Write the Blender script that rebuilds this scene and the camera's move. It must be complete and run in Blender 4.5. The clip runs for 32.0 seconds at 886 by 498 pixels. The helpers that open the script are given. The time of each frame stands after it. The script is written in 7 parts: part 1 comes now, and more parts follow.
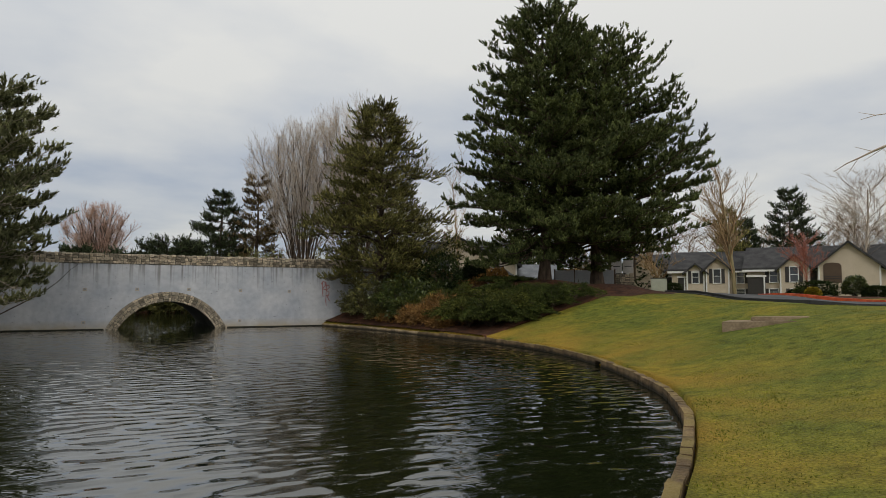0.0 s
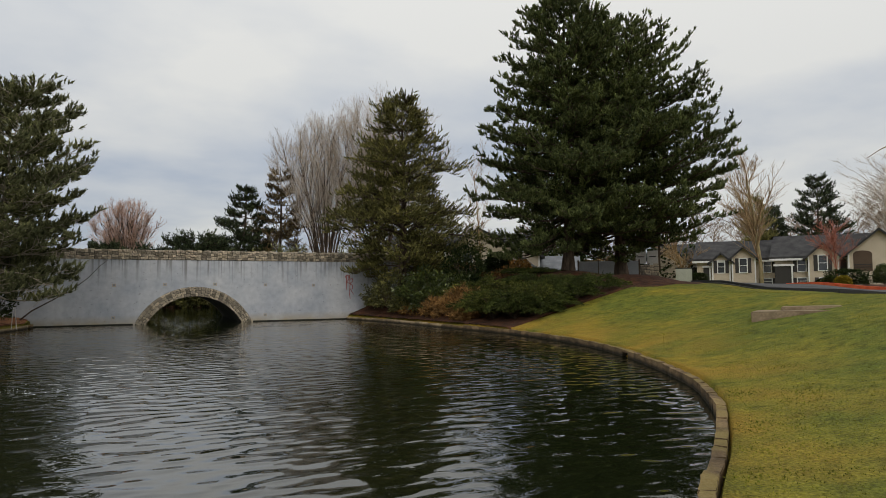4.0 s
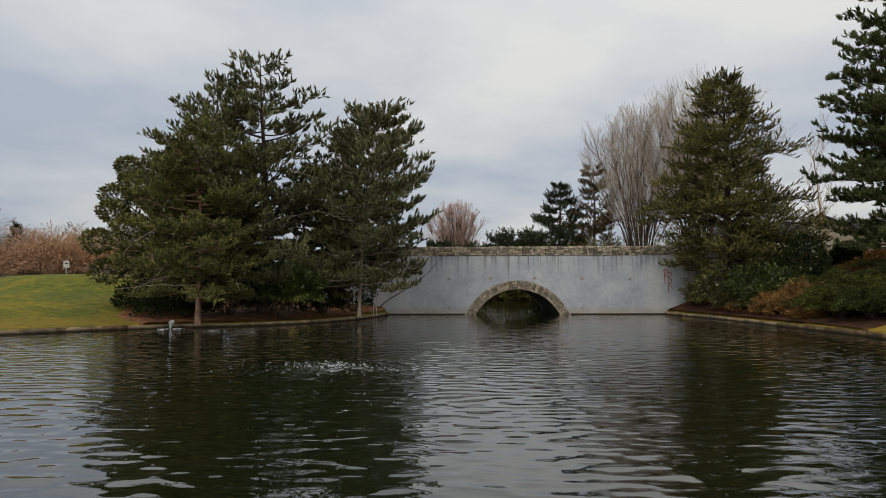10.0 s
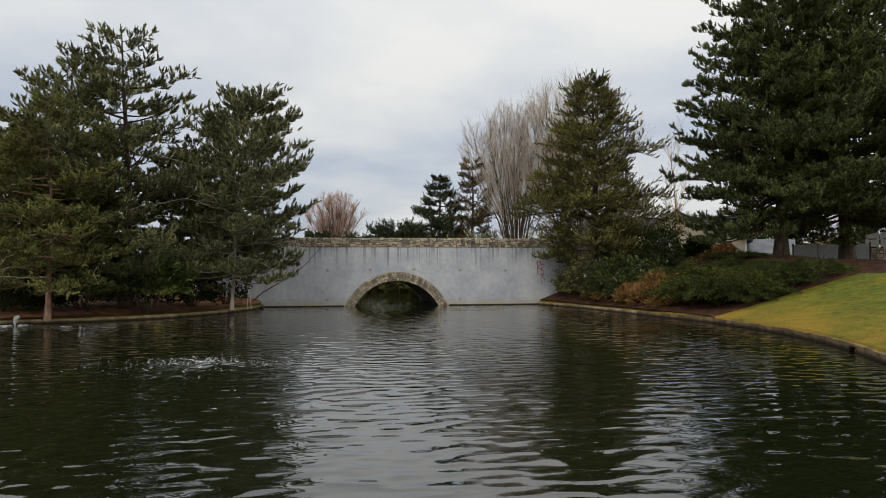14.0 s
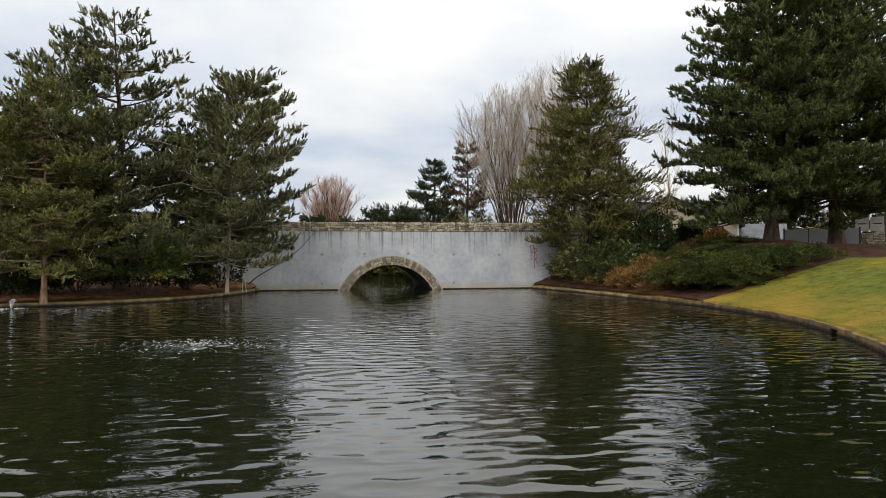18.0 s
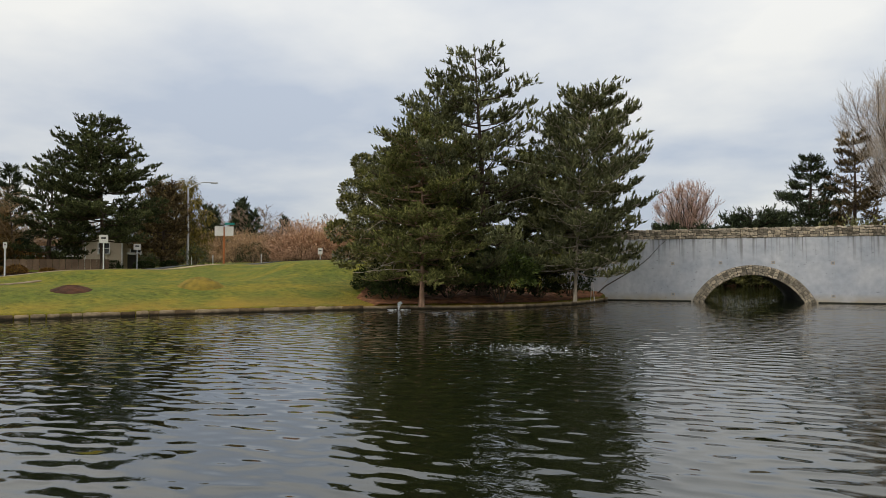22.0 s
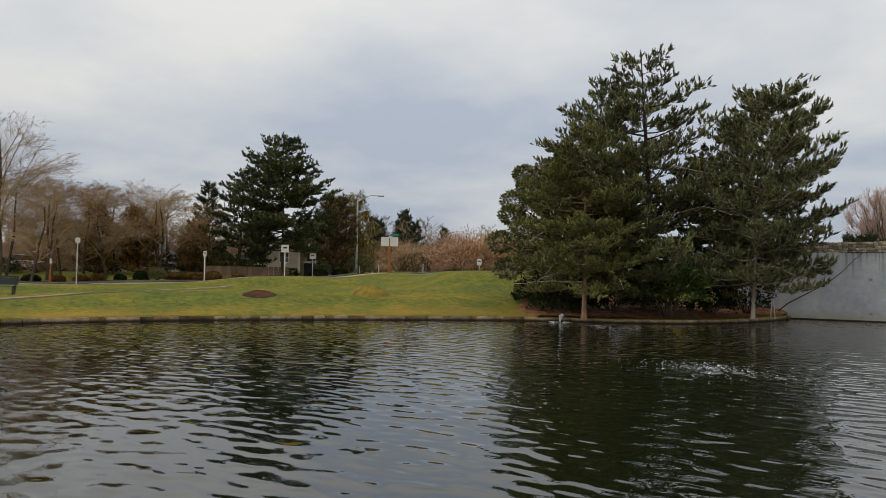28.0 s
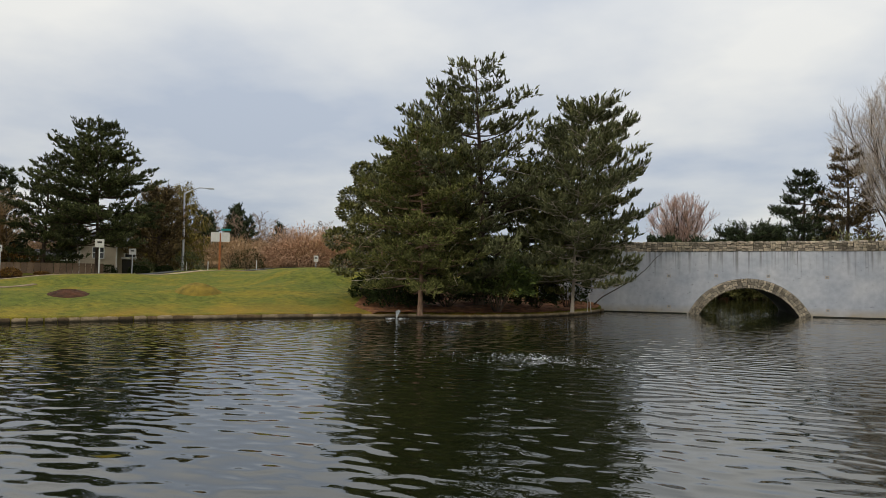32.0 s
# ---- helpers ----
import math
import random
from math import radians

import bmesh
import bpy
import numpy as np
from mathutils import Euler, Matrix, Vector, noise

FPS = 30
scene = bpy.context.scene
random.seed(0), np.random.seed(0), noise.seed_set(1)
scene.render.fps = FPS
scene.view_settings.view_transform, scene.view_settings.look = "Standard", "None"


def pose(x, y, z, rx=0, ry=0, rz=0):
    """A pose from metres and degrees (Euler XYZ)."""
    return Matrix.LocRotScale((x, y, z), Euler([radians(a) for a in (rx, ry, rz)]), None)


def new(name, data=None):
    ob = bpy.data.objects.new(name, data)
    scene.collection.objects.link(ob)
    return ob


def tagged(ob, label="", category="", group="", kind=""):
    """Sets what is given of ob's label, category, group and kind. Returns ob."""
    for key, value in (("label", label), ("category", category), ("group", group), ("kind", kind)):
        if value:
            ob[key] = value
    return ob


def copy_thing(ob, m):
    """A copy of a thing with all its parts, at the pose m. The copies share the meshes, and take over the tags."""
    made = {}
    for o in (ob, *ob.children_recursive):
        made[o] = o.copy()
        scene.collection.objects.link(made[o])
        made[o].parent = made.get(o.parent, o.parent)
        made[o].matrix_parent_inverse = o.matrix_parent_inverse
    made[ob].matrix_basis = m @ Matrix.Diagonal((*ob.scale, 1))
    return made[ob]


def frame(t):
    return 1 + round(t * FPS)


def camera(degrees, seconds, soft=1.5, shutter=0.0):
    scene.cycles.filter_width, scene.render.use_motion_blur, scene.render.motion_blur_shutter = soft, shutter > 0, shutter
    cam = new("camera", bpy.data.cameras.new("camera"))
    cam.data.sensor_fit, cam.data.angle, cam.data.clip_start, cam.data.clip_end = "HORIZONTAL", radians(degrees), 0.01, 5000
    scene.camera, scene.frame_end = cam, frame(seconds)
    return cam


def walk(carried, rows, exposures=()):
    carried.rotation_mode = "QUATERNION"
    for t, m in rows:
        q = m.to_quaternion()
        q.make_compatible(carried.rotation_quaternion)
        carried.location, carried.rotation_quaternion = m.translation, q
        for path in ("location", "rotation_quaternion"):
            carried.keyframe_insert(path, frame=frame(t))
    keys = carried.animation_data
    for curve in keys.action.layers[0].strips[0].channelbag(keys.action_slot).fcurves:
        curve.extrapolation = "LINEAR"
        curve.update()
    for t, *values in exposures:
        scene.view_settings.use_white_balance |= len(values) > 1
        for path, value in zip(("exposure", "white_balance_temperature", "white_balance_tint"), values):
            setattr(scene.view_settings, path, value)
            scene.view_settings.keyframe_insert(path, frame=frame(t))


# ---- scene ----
cam = camera(67.76, 32.0, soft=0.55)
EYE = 2.10
# seconds, x, y, yaw, pitch, roll
ROWS = [
    (0, -0.00, 0.00, -27.14, 3.90, -0.24),
    (0.5, -0.05, 0.07, -26.36, 4.07, -0.14),
    (1, -0.05, 0.05, -25.53, 4.27, -0.03),
    (1.5, -0.06, 0.03, -25.49, 4.09, 0.06),
    (2, -0.06, 0.08, -26.82, 3.87, 0.05),
    (2.5, -0.06, 0.12, -28.28, 2.64, 0.07),
    (4.5, -0.12, 0.02, -21.27, 3.62, 0.50),
    (5, -0.18, -0.02, -13.90, 3.47, 0.58),
    (5.5, -0.22, -0.08, -10.05, 3.77, 0.54),
    (6, -0.25, -0.11, -5.88, 4.01, 0.48),
    (6.5, -0.25, -0.14, -1.99, 4.45, 0.39),
    (7, -0.34, -0.15, 2.88, 5.92, 0.37),
    (7.5, -0.33, -0.16, 5.09, 5.71, 0.29),
    (8, -0.34, -0.23, 6.34, 5.68, 0.22),
    (8.5, -0.35, -0.23, 7.31, 4.54, 0.15),
    (9, -0.36, -0.22, 6.83, 4.20, 0.17),
    (9.5, -0.37, -0.15, 4.06, 3.66, 0.14),
    (10, -0.31, -0.18, 1.41, 2.83, 0.14),
    (10.5, -0.29, -0.11, -0.46, 2.72, 0.07),
    (11, -0.31, -0.14, -0.40, 3.12, 0.04),
    (11.5, -0.32, -0.18, 1.66, 3.11, 0.05),
    (12, -0.32, -0.20, 2.25, 3.77, 0.06),
    (12.5, -0.34, -0.18, 2.48, 3.89, 0.05),
    (13, -0.31, -0.18, 0.09, 3.33, 0.05),
    (13.5, -0.27, -0.09, -5.09, 2.18, 0.18),
    (14, -0.24, -0.08, -8.93, 2.06, 0.17),
    (14.5, -0.19, -0.09, -12.65, 1.89, 0.20),
    (16.5, -0.18, -0.31, -12.15, 1.47, 0.23),
    (17, -0.19, -0.32, -11.59, 0.92, 0.03),
    (17.5, -0.20, -0.35, -10.56, 0.45, -0.02),
    (18, -0.15, -0.37, -9.28, 0.68, 0.12),
    (18.5, -0.03, -0.38, -5.42, 3.63, 0.24),
    (19, 0.10, -0.33, -3.13, 6.08, 0.34),
    (19.5, 0.26, -0.12, -5.36, 3.29, 0.27),
    (20, 0.46, -0.04, -4.73, -1.81, 0.18),
    (20.5, 0.51, -0.03, 1.01, -3.17, 0.39),
    (21, 0.46, -0.05, 8.26, -1.41, 0.44),
    (21.5, 0.37, -0.19, 14.87, 0.28, 0.40),
    (22, 0.43, -0.24, 21.09, 1.57, 0.18),
    (22.5, 0.42, -0.22, 27.20, 2.71, -0.15),
    (23, 0.34, -0.23, 30.38, 3.33, -0.35),
    (23.5, 0.41, -0.19, 30.29, 3.67, -0.58),
    (24, 0.32, -0.26, 30.71, 3.53, -0.67),
    (24.5, 0.26, -0.33, 34.70, 3.09, -0.76),
    (25, 0.25, -0.35, 34.95, 3.03, -0.83),
    (25.5, 0.24, -0.38, 34.84, 3.07, -0.80),
    (27.5, 0.25, -0.41, 35.68, 2.26, -0.76),
    (28, 0.22, -0.43, 34.53, 2.46, -0.75),
    (28.5, 0.21, -0.42, 33.73, 2.41, -0.76),
    (29, 0.23, -0.41, 33.26, 2.61, -0.70),
    (29.5, 0.23, -0.40, 33.16, 2.55, -0.71),
    (30, 0.23, -0.39, 32.71, 2.28, -0.65),
    (30.5, 0.20, -0.42, 32.41, 1.96, -0.69),
    (31, 0.21, -0.43, 31.47, 1.86, -0.66),
    (31.5, 0.19, -0.45, 28.56, 1.86, -0.63),
    (32, 0.21, -0.45, 20.47, 2.36, -0.62),
]
# the camera's own brightening and darkening: seconds, stops
EXPOSURES = [(0, 0.05), (2, 0.05), (5, 0.12), (7, 0.12), (8, 0.03), (10, 0.09), (12, 0.16), (13, 0.16), (14, 0.28), (17, 0.4), (18, 0.6), (18.5, 0.5), (19, 0.35), (19.5, 0.1), (20, -0.1), (20.5, 0.9), (21, 1.28), (21.5, 0.98),
             (22, 0.36), (22.5, 0.2), (23, 0.06), (25, 0.07), (28, 0.15), (30, 0.27), (32, 0.27)]
walk(cam, [(t, pose(x, y, EYE, 90 + p, r, a)) for t, x, y, a, p, r in ROWS],
     exposures=EXPOSURES)

# ---- world and light: an overcast winter day ----
SUN_EL, SUN_AZ = 38.0, 200.0
world = bpy.data.worlds.new("overcast_sky")
scene.world = world
world.use_nodes = True
wn, wl = world.node_tree.nodes, world.node_tree.links
wn.clear()
w_out = wn.new("ShaderNodeOutputWorld")
w_bg = wn.new("ShaderNodeBackground")
w_sky = wn.new("ShaderNodeTexSky")
w_sky.sky_type = 'NISHITA'
w_sky.sun_disc = False
w_sky.sun_elevation, w_sky.sun_rotation = radians(SUN_EL), radians(SUN_AZ)
w_tc = wn.new("ShaderNodeTexCoord")
w_sep = wn.new("ShaderNodeSeparateXYZ")
wl.new(w_tc.outputs["Generated"], w_sep.inputs[0])


def wmath(op, a, b, clamp=False):
    n = wn.new("ShaderNodeMath")
    n.operation, n.use_clamp = op, clamp
    for i, v in enumerate((a, b)):
        if isinstance(v, (int, float)):
            n.inputs[i].default_value = v
        else:
            wl.new(v, n.inputs[i])
    return n.outputs[0]


# cloud layer: the view direction meets a flat ceiling of cloud
w_h = wmath('ADD', wmath('MAXIMUM', w_sep.outputs[2], 0.0), 0.16)
w_comb = wn.new("ShaderNodeCombineXYZ")
wl.new(wmath('DIVIDE', w_sep.outputs[0], w_h), w_comb.inputs[0])
wl.new(wmath('DIVIDE', w_sep.outputs[1], w_h), w_comb.inputs[1])
w_no = wn.new("ShaderNodeTexNoise")
w_no.inputs["Scale"].default_value = 0.7
w_no.inputs["Detail"].default_value = 6.0
w_no.inputs["Roughness"].default_value = 0.5
wl.new(w_comb.outputs[0], w_no.inputs["Vector"])
w_ramp = wn.new("ShaderNodeValToRGB")
w_ramp.color_ramp.elements[0].position, w_ramp.color_ramp.elements[0].color = 0.36, (0.415, 0.462, 0.54, 1)
w_ramp.color_ramp.elements[1].position, w_ramp.color_ramp.elements[1].color = 0.60, (0.71, 0.706, 0.678, 1)
# heavier blue-grey cloud towards the west
wl.new(wmath('ADD', w_no.outputs["Fac"], wmath('ADD', wmath('ADD', wmath('MULTIPLY', w_sep.outputs[0], 0.062), wmath('MULTIPLY', wmath('SUBTRACT', 0.6, w_sep.outputs[1]), 0.08)), wmath('MULTIPLY', wmath('SUBTRACT', w_sep.outputs[2], 0.2), 0.30))), w_ramp.inputs[0])
# brighter towards the zenith
w_up = wmath('ADD', wmath('MULTIPLY', wmath('MAXIMUM', w_sep.outputs[2], 0.0), 0.62), 0.825)
w_mulc = wn.new("ShaderNodeVectorMath")
w_mulc.operation = 'SCALE'
wl.new(w_ramp.outputs[0], w_mulc.inputs[0])
wl.new(w_up, w_mulc.inputs["Scale"])
w_skys = wn.new("ShaderNodeVectorMath")
w_skys.operation = 'SCALE'
w_skys.inputs["Scale"].default_value = 0.10
wl.new(w_sky.outputs[0], w_skys.inputs[0])
w_mix = wn.new("ShaderNodeMix")
w_mix.data_type = 'RGBA'
w_mix.inputs["Factor"].default_value = 0.93
wl.new(w_skys.outputs[0], w_mix.inputs["A"])
wl.new(w_mulc.outputs[0], w_mix.inputs["B"])
wl.new(w_mix.outputs["Result"], w_bg.inputs["Color"])
w_bg.inputs["Strength"].default_value = 1.0
wl.new(w_bg.outputs[0], w_out.inputs[0])

sun = new("sun", bpy.data.lights.new("sun", 'SUN'))
sun.data.energy, sun.data.angle, sun.data.color = 0.7, radians(25), (1.0, 0.96, 0.9)
sun.matrix_basis = pose(0, 0, 60, 90 - SUN_EL, 0, 180 - SUN_AZ)


# ---- materials ----
def material(name, rough=0.8, metal=0.0, spec=0.4):
    m = bpy.data.materials.new(name)
    m.use_nodes = True
    b = m.node_tree.nodes["Principled BSDF"]
    b.inputs["Roughness"].default_value, b.inputs["Metallic"].default_value = rough, metal
    b.inputs["Specular IOR Level"].default_value = spec
    return m, m.node_tree.nodes, m.node_tree.links, b


def noise_node(n, l, scale, detail=4.0, vec=None, stretch=None, coord="Object"):
    if vec is None:
        tc = n.new("ShaderNodeTexCoord")
        vec = tc.outputs[coord]
    if stretch:
        mp = n.new("ShaderNodeMapping")
        mp.inputs["Scale"].default_value = stretch
        l.new(vec, mp.inputs["Vector"])
        vec = mp.outputs[0]
    t = n.new("ShaderNodeTexNoise")
    t.inputs["Scale"].default_value, t.inputs["Detail"].default_value = scale, detail
    l.new(vec, t.inputs["Vector"])
    return t.outputs["Fac"]


def ramp(n, l, fac, *stops):
    r = n.new("ShaderNodeValToRGB")
    e = r.color_ramp.elements
    while len(e) < len(stops):
        e.new(0.5)
    for el, (p, c) in zip(e, stops):
        el.position, el.color = p, (*c, 1)
    l.new(fac, r.inputs[0])
    return r.outputs[0]


def blend(n, l, fac, a, b, mode='MIX'):
    x = n.new("ShaderNodeMix")
    x.data_type, x.blend_type = 'RGBA', mode
    for key, v in (("Factor", fac), ("A", a), ("B", b)):
        if isinstance(v, (int, float)):
            x.inputs[key].default_value = v
        elif isinstance(v, tuple):
            x.inputs[key].default_value = (*v, 1)
        else:
            l.new(v, x.inputs[key])
    return x.outputs["Result"]


def bump(n, l, b, h, strength, dist):
    bp = n.new("ShaderNodeBump")
    bp.inputs["Strength"].default_value, bp.inputs["Distance"].default_value = strength, dist
    l.new(h, bp.inputs["Height"])
    l.new(bp.outputs[0], b.inputs["Normal"])


def mottled(name, c1, c2, scale=3.0, fine=40.0, rough=0.85, bumpd=0.01, vary=0.0, stretch=None, spec=0.3, metal=0.0, island=0.0):
    """Two colours mixed at a large scale, with fine grain over it; vary: from object to object."""
    m, n, l, b = material(name, rough, metal, spec)
    col = ramp(n, l, noise_node(n, l, scale, 4, stretch=stretch), (0.32, c1), (0.68, c2))
    grain = noise_node(n, l, fine, 3, stretch=stretch)
    col = blend(n, l, 0.55, col, ramp(n, l, grain, (0.3, (0.62, 0.62, 0.62)), (0.7, (1.25, 1.25, 1.25))), 'MULTIPLY')
    if vary:
        oi = n.new("ShaderNodeObjectInfo")
        col = blend(n, l, vary, col, ramp(n, l, oi.outputs["Random"], (0.0, (0.45, 0.43, 0.40)), (0.5, (1.0, 0.97, 0.92)), (1.0, (1.6, 1.5, 1.35))), 'MULTIPLY')
    if island:
        ge = n.new("ShaderNodeNewGeometry")
        col = blend(n, l, island, col, ramp(n, l, ge.outputs["Random Per Island"], (0.0, (0.4, 0.4, 0.4)), (1.0, (1.7, 1.65, 1.4))), 'MULTIPLY')
    l.new(col, b.inputs["Base Color"])
    if bumpd:
        bump(n, l, b, grain, 0.8, bumpd)
    return m


def foliage(name, dark, light, rough=0.7, trans=0.22, spec=0.12):
    """Leaves and needles: every leaf its own shade, larger drifts of light and dark over the crown."""
    m, n, l, b = material(name, rough, 0, spec)
    ge = n.new("ShaderNodeNewGeometry")
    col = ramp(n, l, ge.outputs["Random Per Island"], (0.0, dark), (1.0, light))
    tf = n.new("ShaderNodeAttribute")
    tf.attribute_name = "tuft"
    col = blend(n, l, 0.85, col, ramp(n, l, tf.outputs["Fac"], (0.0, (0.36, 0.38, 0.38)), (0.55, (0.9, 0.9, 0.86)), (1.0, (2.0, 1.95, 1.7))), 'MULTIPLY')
    big = noise_node(n, l, 0.9, 3)
    col = blend(n, l, 0.7, col, ramp(n, l, big, (0.3, (0.6, 0.62, 0.6)), (0.7, (1.35, 1.3, 1.1))), 'MULTIPLY')
    l.new(col, b.inputs["Base Color"])
    b.inputs["Transmission Weight"].default_value = 0.0
    if trans:
        tr = n.new("ShaderNodeBsdfTranslucent")
        l.new(col, tr.inputs["Color"])
        mx = n.new("ShaderNodeMixShader")
        mx.inputs[0].default_value = trans
        l.new(b.outputs[0], mx.inputs[1])
        l.new(tr.outputs[0], mx.inputs[2])
        l.new(mx.outputs[0], n["Material Output"].inputs[0])
    return m


def plain(name, c, rough=0.6, metal=0.0, spec=0.4):
    return mottled(name, tuple(v * 0.93 for v in c), tuple(min(1, v * 1.05) for v in c), 2.0, 30, rough, 0.0, spec=spec, metal=metal)


# water: dark, clear on top, wind ripples running across the pond
MAT_WATER, n, l, b = material("pond_water", 0.0, 0, 0.5)
b.inputs["Base Color"].default_value = (0.006, 0.0085, 0.003, 1)
b.inputs["IOR"].default_value = 1.8
wv1 = noise_node(n, l, 1.0, 0.35, stretch=(2.1, 3.7, 1.0))
wv2 = noise_node(n, l, 1.0, 2, stretch=(4.6, 7.6, 1.0))
wv3 = noise_node(n, l, 0.16, 2)
wsq = n.new("ShaderNodeMath"); wsq.operation = 'POWER'  # peaked crests, flat troughs
l.new(wv1, wsq.inputs[0]); wsq.inputs[1].default_value = 2.4
wpk = n.new("ShaderNodeMath"); wpk.operation = 'MULTIPLY'
l.new(wsq.outputs[0], wpk.inputs[0]); wpk.inputs[1].default_value = 1.25
wadd = n.new("ShaderNodeMath"); wadd.operation = 'MULTIPLY_ADD'
l.new(wv2, wadd.inputs[0]); wadd.inputs[1].default_value = 0.012; l.new(wpk.outputs[0], wadd.inputs[2])
wamp = n.new("ShaderNodeMath"); wamp.operation = 'MULTIPLY'
wgain = n.new("ShaderNodeMapRange")
wgain.inputs[1].default_value, wgain.inputs[2].default_value = 0.3, 0.7
wgain.inputs[3].default_value, wgain.inputs[4].default_value = 0.6, 1.15
l.new(wv3, wgain.inputs[0])
wtc = n.new("ShaderNodeTexCoord")
wsp = n.new("ShaderNodeSeparateXYZ")
l.new(wtc.outputs["Object"], wsp.inputs[0])
wlee = n.new("ShaderNodeMapRange")  # calmer in the lee of the trees and the bridge
wlee.inputs[1].default_value, wlee.inputs[2].default_value, wlee.inputs[3].default_value, wlee.inputs[4].default_value = 19.0, 38.0, 1.0, 0.45
l.new(wsp.outputs[1], wlee.inputs[0])
wshel = n.new("ShaderNodeMapRange")  # and under the big pines on the east bank
wshel.inputs[1].default_value, wshel.inputs[2].default_value, wshel.inputs[3].default_value, wshel.inputs[4].default_value = 4.0, 11.0, 1.0, 0.88
l.new(wsp.outputs[0], wshel.inputs[0])
wsm = n.new("ShaderNodeMath"); wsm.operation = 'MULTIPLY'
l.new(wgain.outputs[0], wsm.inputs[0]); l.new(wshel.outputs[0], wsm.inputs[1])
wlm = n.new("ShaderNodeMath"); wlm.operation = 'MULTIPLY'
l.new(wsm.outputs[0], wlm.inputs[0]); l.new(wlee.outputs[0], wlm.inputs[1])
l.new(wadd.outputs[0], wamp.inputs[0]); l.new(wlm.outputs[0], wamp.inputs[1])
bump(n, l, b, wamp.outputs[0], 1.0, 0.033)

# lawn: green with mossy yellow and worn brown drifts
MAT_GRASS, n, l, b = material("winter_lawn", 0.9, 0, 0.15)
gcol = ramp(n, l, noise_node(n, l, 0.45, 6), (0.30, (0.098, 0.122, 0.022)), (0.50, (0.140, 0.145, 0.024)), (0.72, (0.235, 0.185, 0.024)))
gcol = blend(n, l, 0.7, gcol, ramp(n, l, noise_node(n, l, 2.6, 8), (0.32, (0.58, 0.64, 0.6)), (0.68, (1.38, 1.32, 1.15))), 'MULTIPLY')
# dark dashes: the shadows of grass tufts put into the colour
gtuft_shade = noise_node(n, l, 4.2, 7, stretch=(0.8, 1.5, 1.0))
gcol = blend(n, l, 0.65, gcol, ramp(n, l, gtuft_shade, (0.36, (1.25, 1.2, 1.1)), (0.56, (1, 1, 1)), (0.66, (0.42, 0.50, 0.45))), 'MULTIPLY')
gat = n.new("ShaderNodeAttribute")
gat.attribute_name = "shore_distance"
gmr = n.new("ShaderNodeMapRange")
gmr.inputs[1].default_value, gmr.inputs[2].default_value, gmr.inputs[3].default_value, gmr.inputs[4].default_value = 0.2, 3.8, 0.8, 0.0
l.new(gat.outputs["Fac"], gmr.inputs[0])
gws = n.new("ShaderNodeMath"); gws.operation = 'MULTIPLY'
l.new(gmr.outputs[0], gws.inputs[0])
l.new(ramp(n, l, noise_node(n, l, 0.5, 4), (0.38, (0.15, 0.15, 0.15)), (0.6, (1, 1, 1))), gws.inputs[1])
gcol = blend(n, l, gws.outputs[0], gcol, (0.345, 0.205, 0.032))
gfine = noise_node(n, l, 26, 6)
gcol = blend(n, l, 0.8, gcol, ramp(n, l, gfine, (0.32, (0.48, 0.5, 0.46)), (0.68, (1.45, 1.45, 1.35))), 'MULTIPLY')
l.new(gcol, b.inputs["Base Color"])
bump(n, l, b, gfine, 1.0, 0.05)

# painted bridge wall: pale blue-grey paint, dark drips from the coping, rust foot
MAT_WALL, n, l, b = material("painted_concrete", 0.75, 0, 0.3)
tc = n.new("ShaderNodeTexCoord")
sp = n.new("ShaderNodeSeparateXYZ")
l.new(tc.outputs["Object"], sp.inputs[0])
wc = ramp(n, l, noise_node(n, l, 0.7, 7), (0.32, (0.385, 0.41, 0.46)), (0.68, (0.54, 0.55, 0.57)))
wc = blend(n, l, 0.55, wc, ramp(n, l, noise_node(n, l, 3.5, 7), (0.32, (0.80, 0.80, 0.80)), (0.68, (1.12, 1.11, 1.09))), 'MULTIPLY')
pock = noise_node(n, l, 6.5, 2, stretch=(1, 1, 1.5))
wc = blend(n, l, 0.9, wc, ramp(n, l, pock, (0.70, (1, 1, 1)), (0.74, (0.42, 0.41, 0.40))), 'MULTIPLY')
# rain streaks from the coping: narrow, even in width, fading downwards at uneven heights
streak = ramp(n, l, noise_node(n, l, 1.0, 4, stretch=(6.5, 1.0, 0.07)), (0.50, (0, 0, 0)), (0.60, (1, 1, 1)))
reach = n.new("ShaderNodeMath"); reach.operation = 'MULTIPLY_ADD'
l.new(noise_node(n, l, 1.0, 3, stretch=(3.0, 1.0, 0.5)), reach.inputs[0]); reach.inputs[1].default_value = 3.2; l.new(sp.outputs[2], reach.inputs[2])
mr = n.new("ShaderNodeMapRange")
mr.inputs[1].default_value, mr.inputs[2].default_value, mr.inputs[3].default_value, mr.inputs[4].default_value = 4.1, 5.3, 0.0, 0.8
l.new(reach.outputs[0], mr.inputs[0])
da = n.new("ShaderNodeMath"); da.operation = 'MULTIPLY'
l.new(streak, da.inputs[0]); l.new(mr.outputs[0], da.inputs[1])
wc = blend(n, l, da.outputs[0], wc, (0.19, 0.185, 0.18))
spots = noise_node(n, l, 4.0, 4, stretch=(1, 1, 1.8))
wc = blend(n, l, 0.8, wc, ramp(n, l, spots, (0.655, (1, 1, 1)), (0.72, (0.62, 0.60, 0.58))), 'MULTIPLY')
foot = n.new("ShaderNodeMapRange")
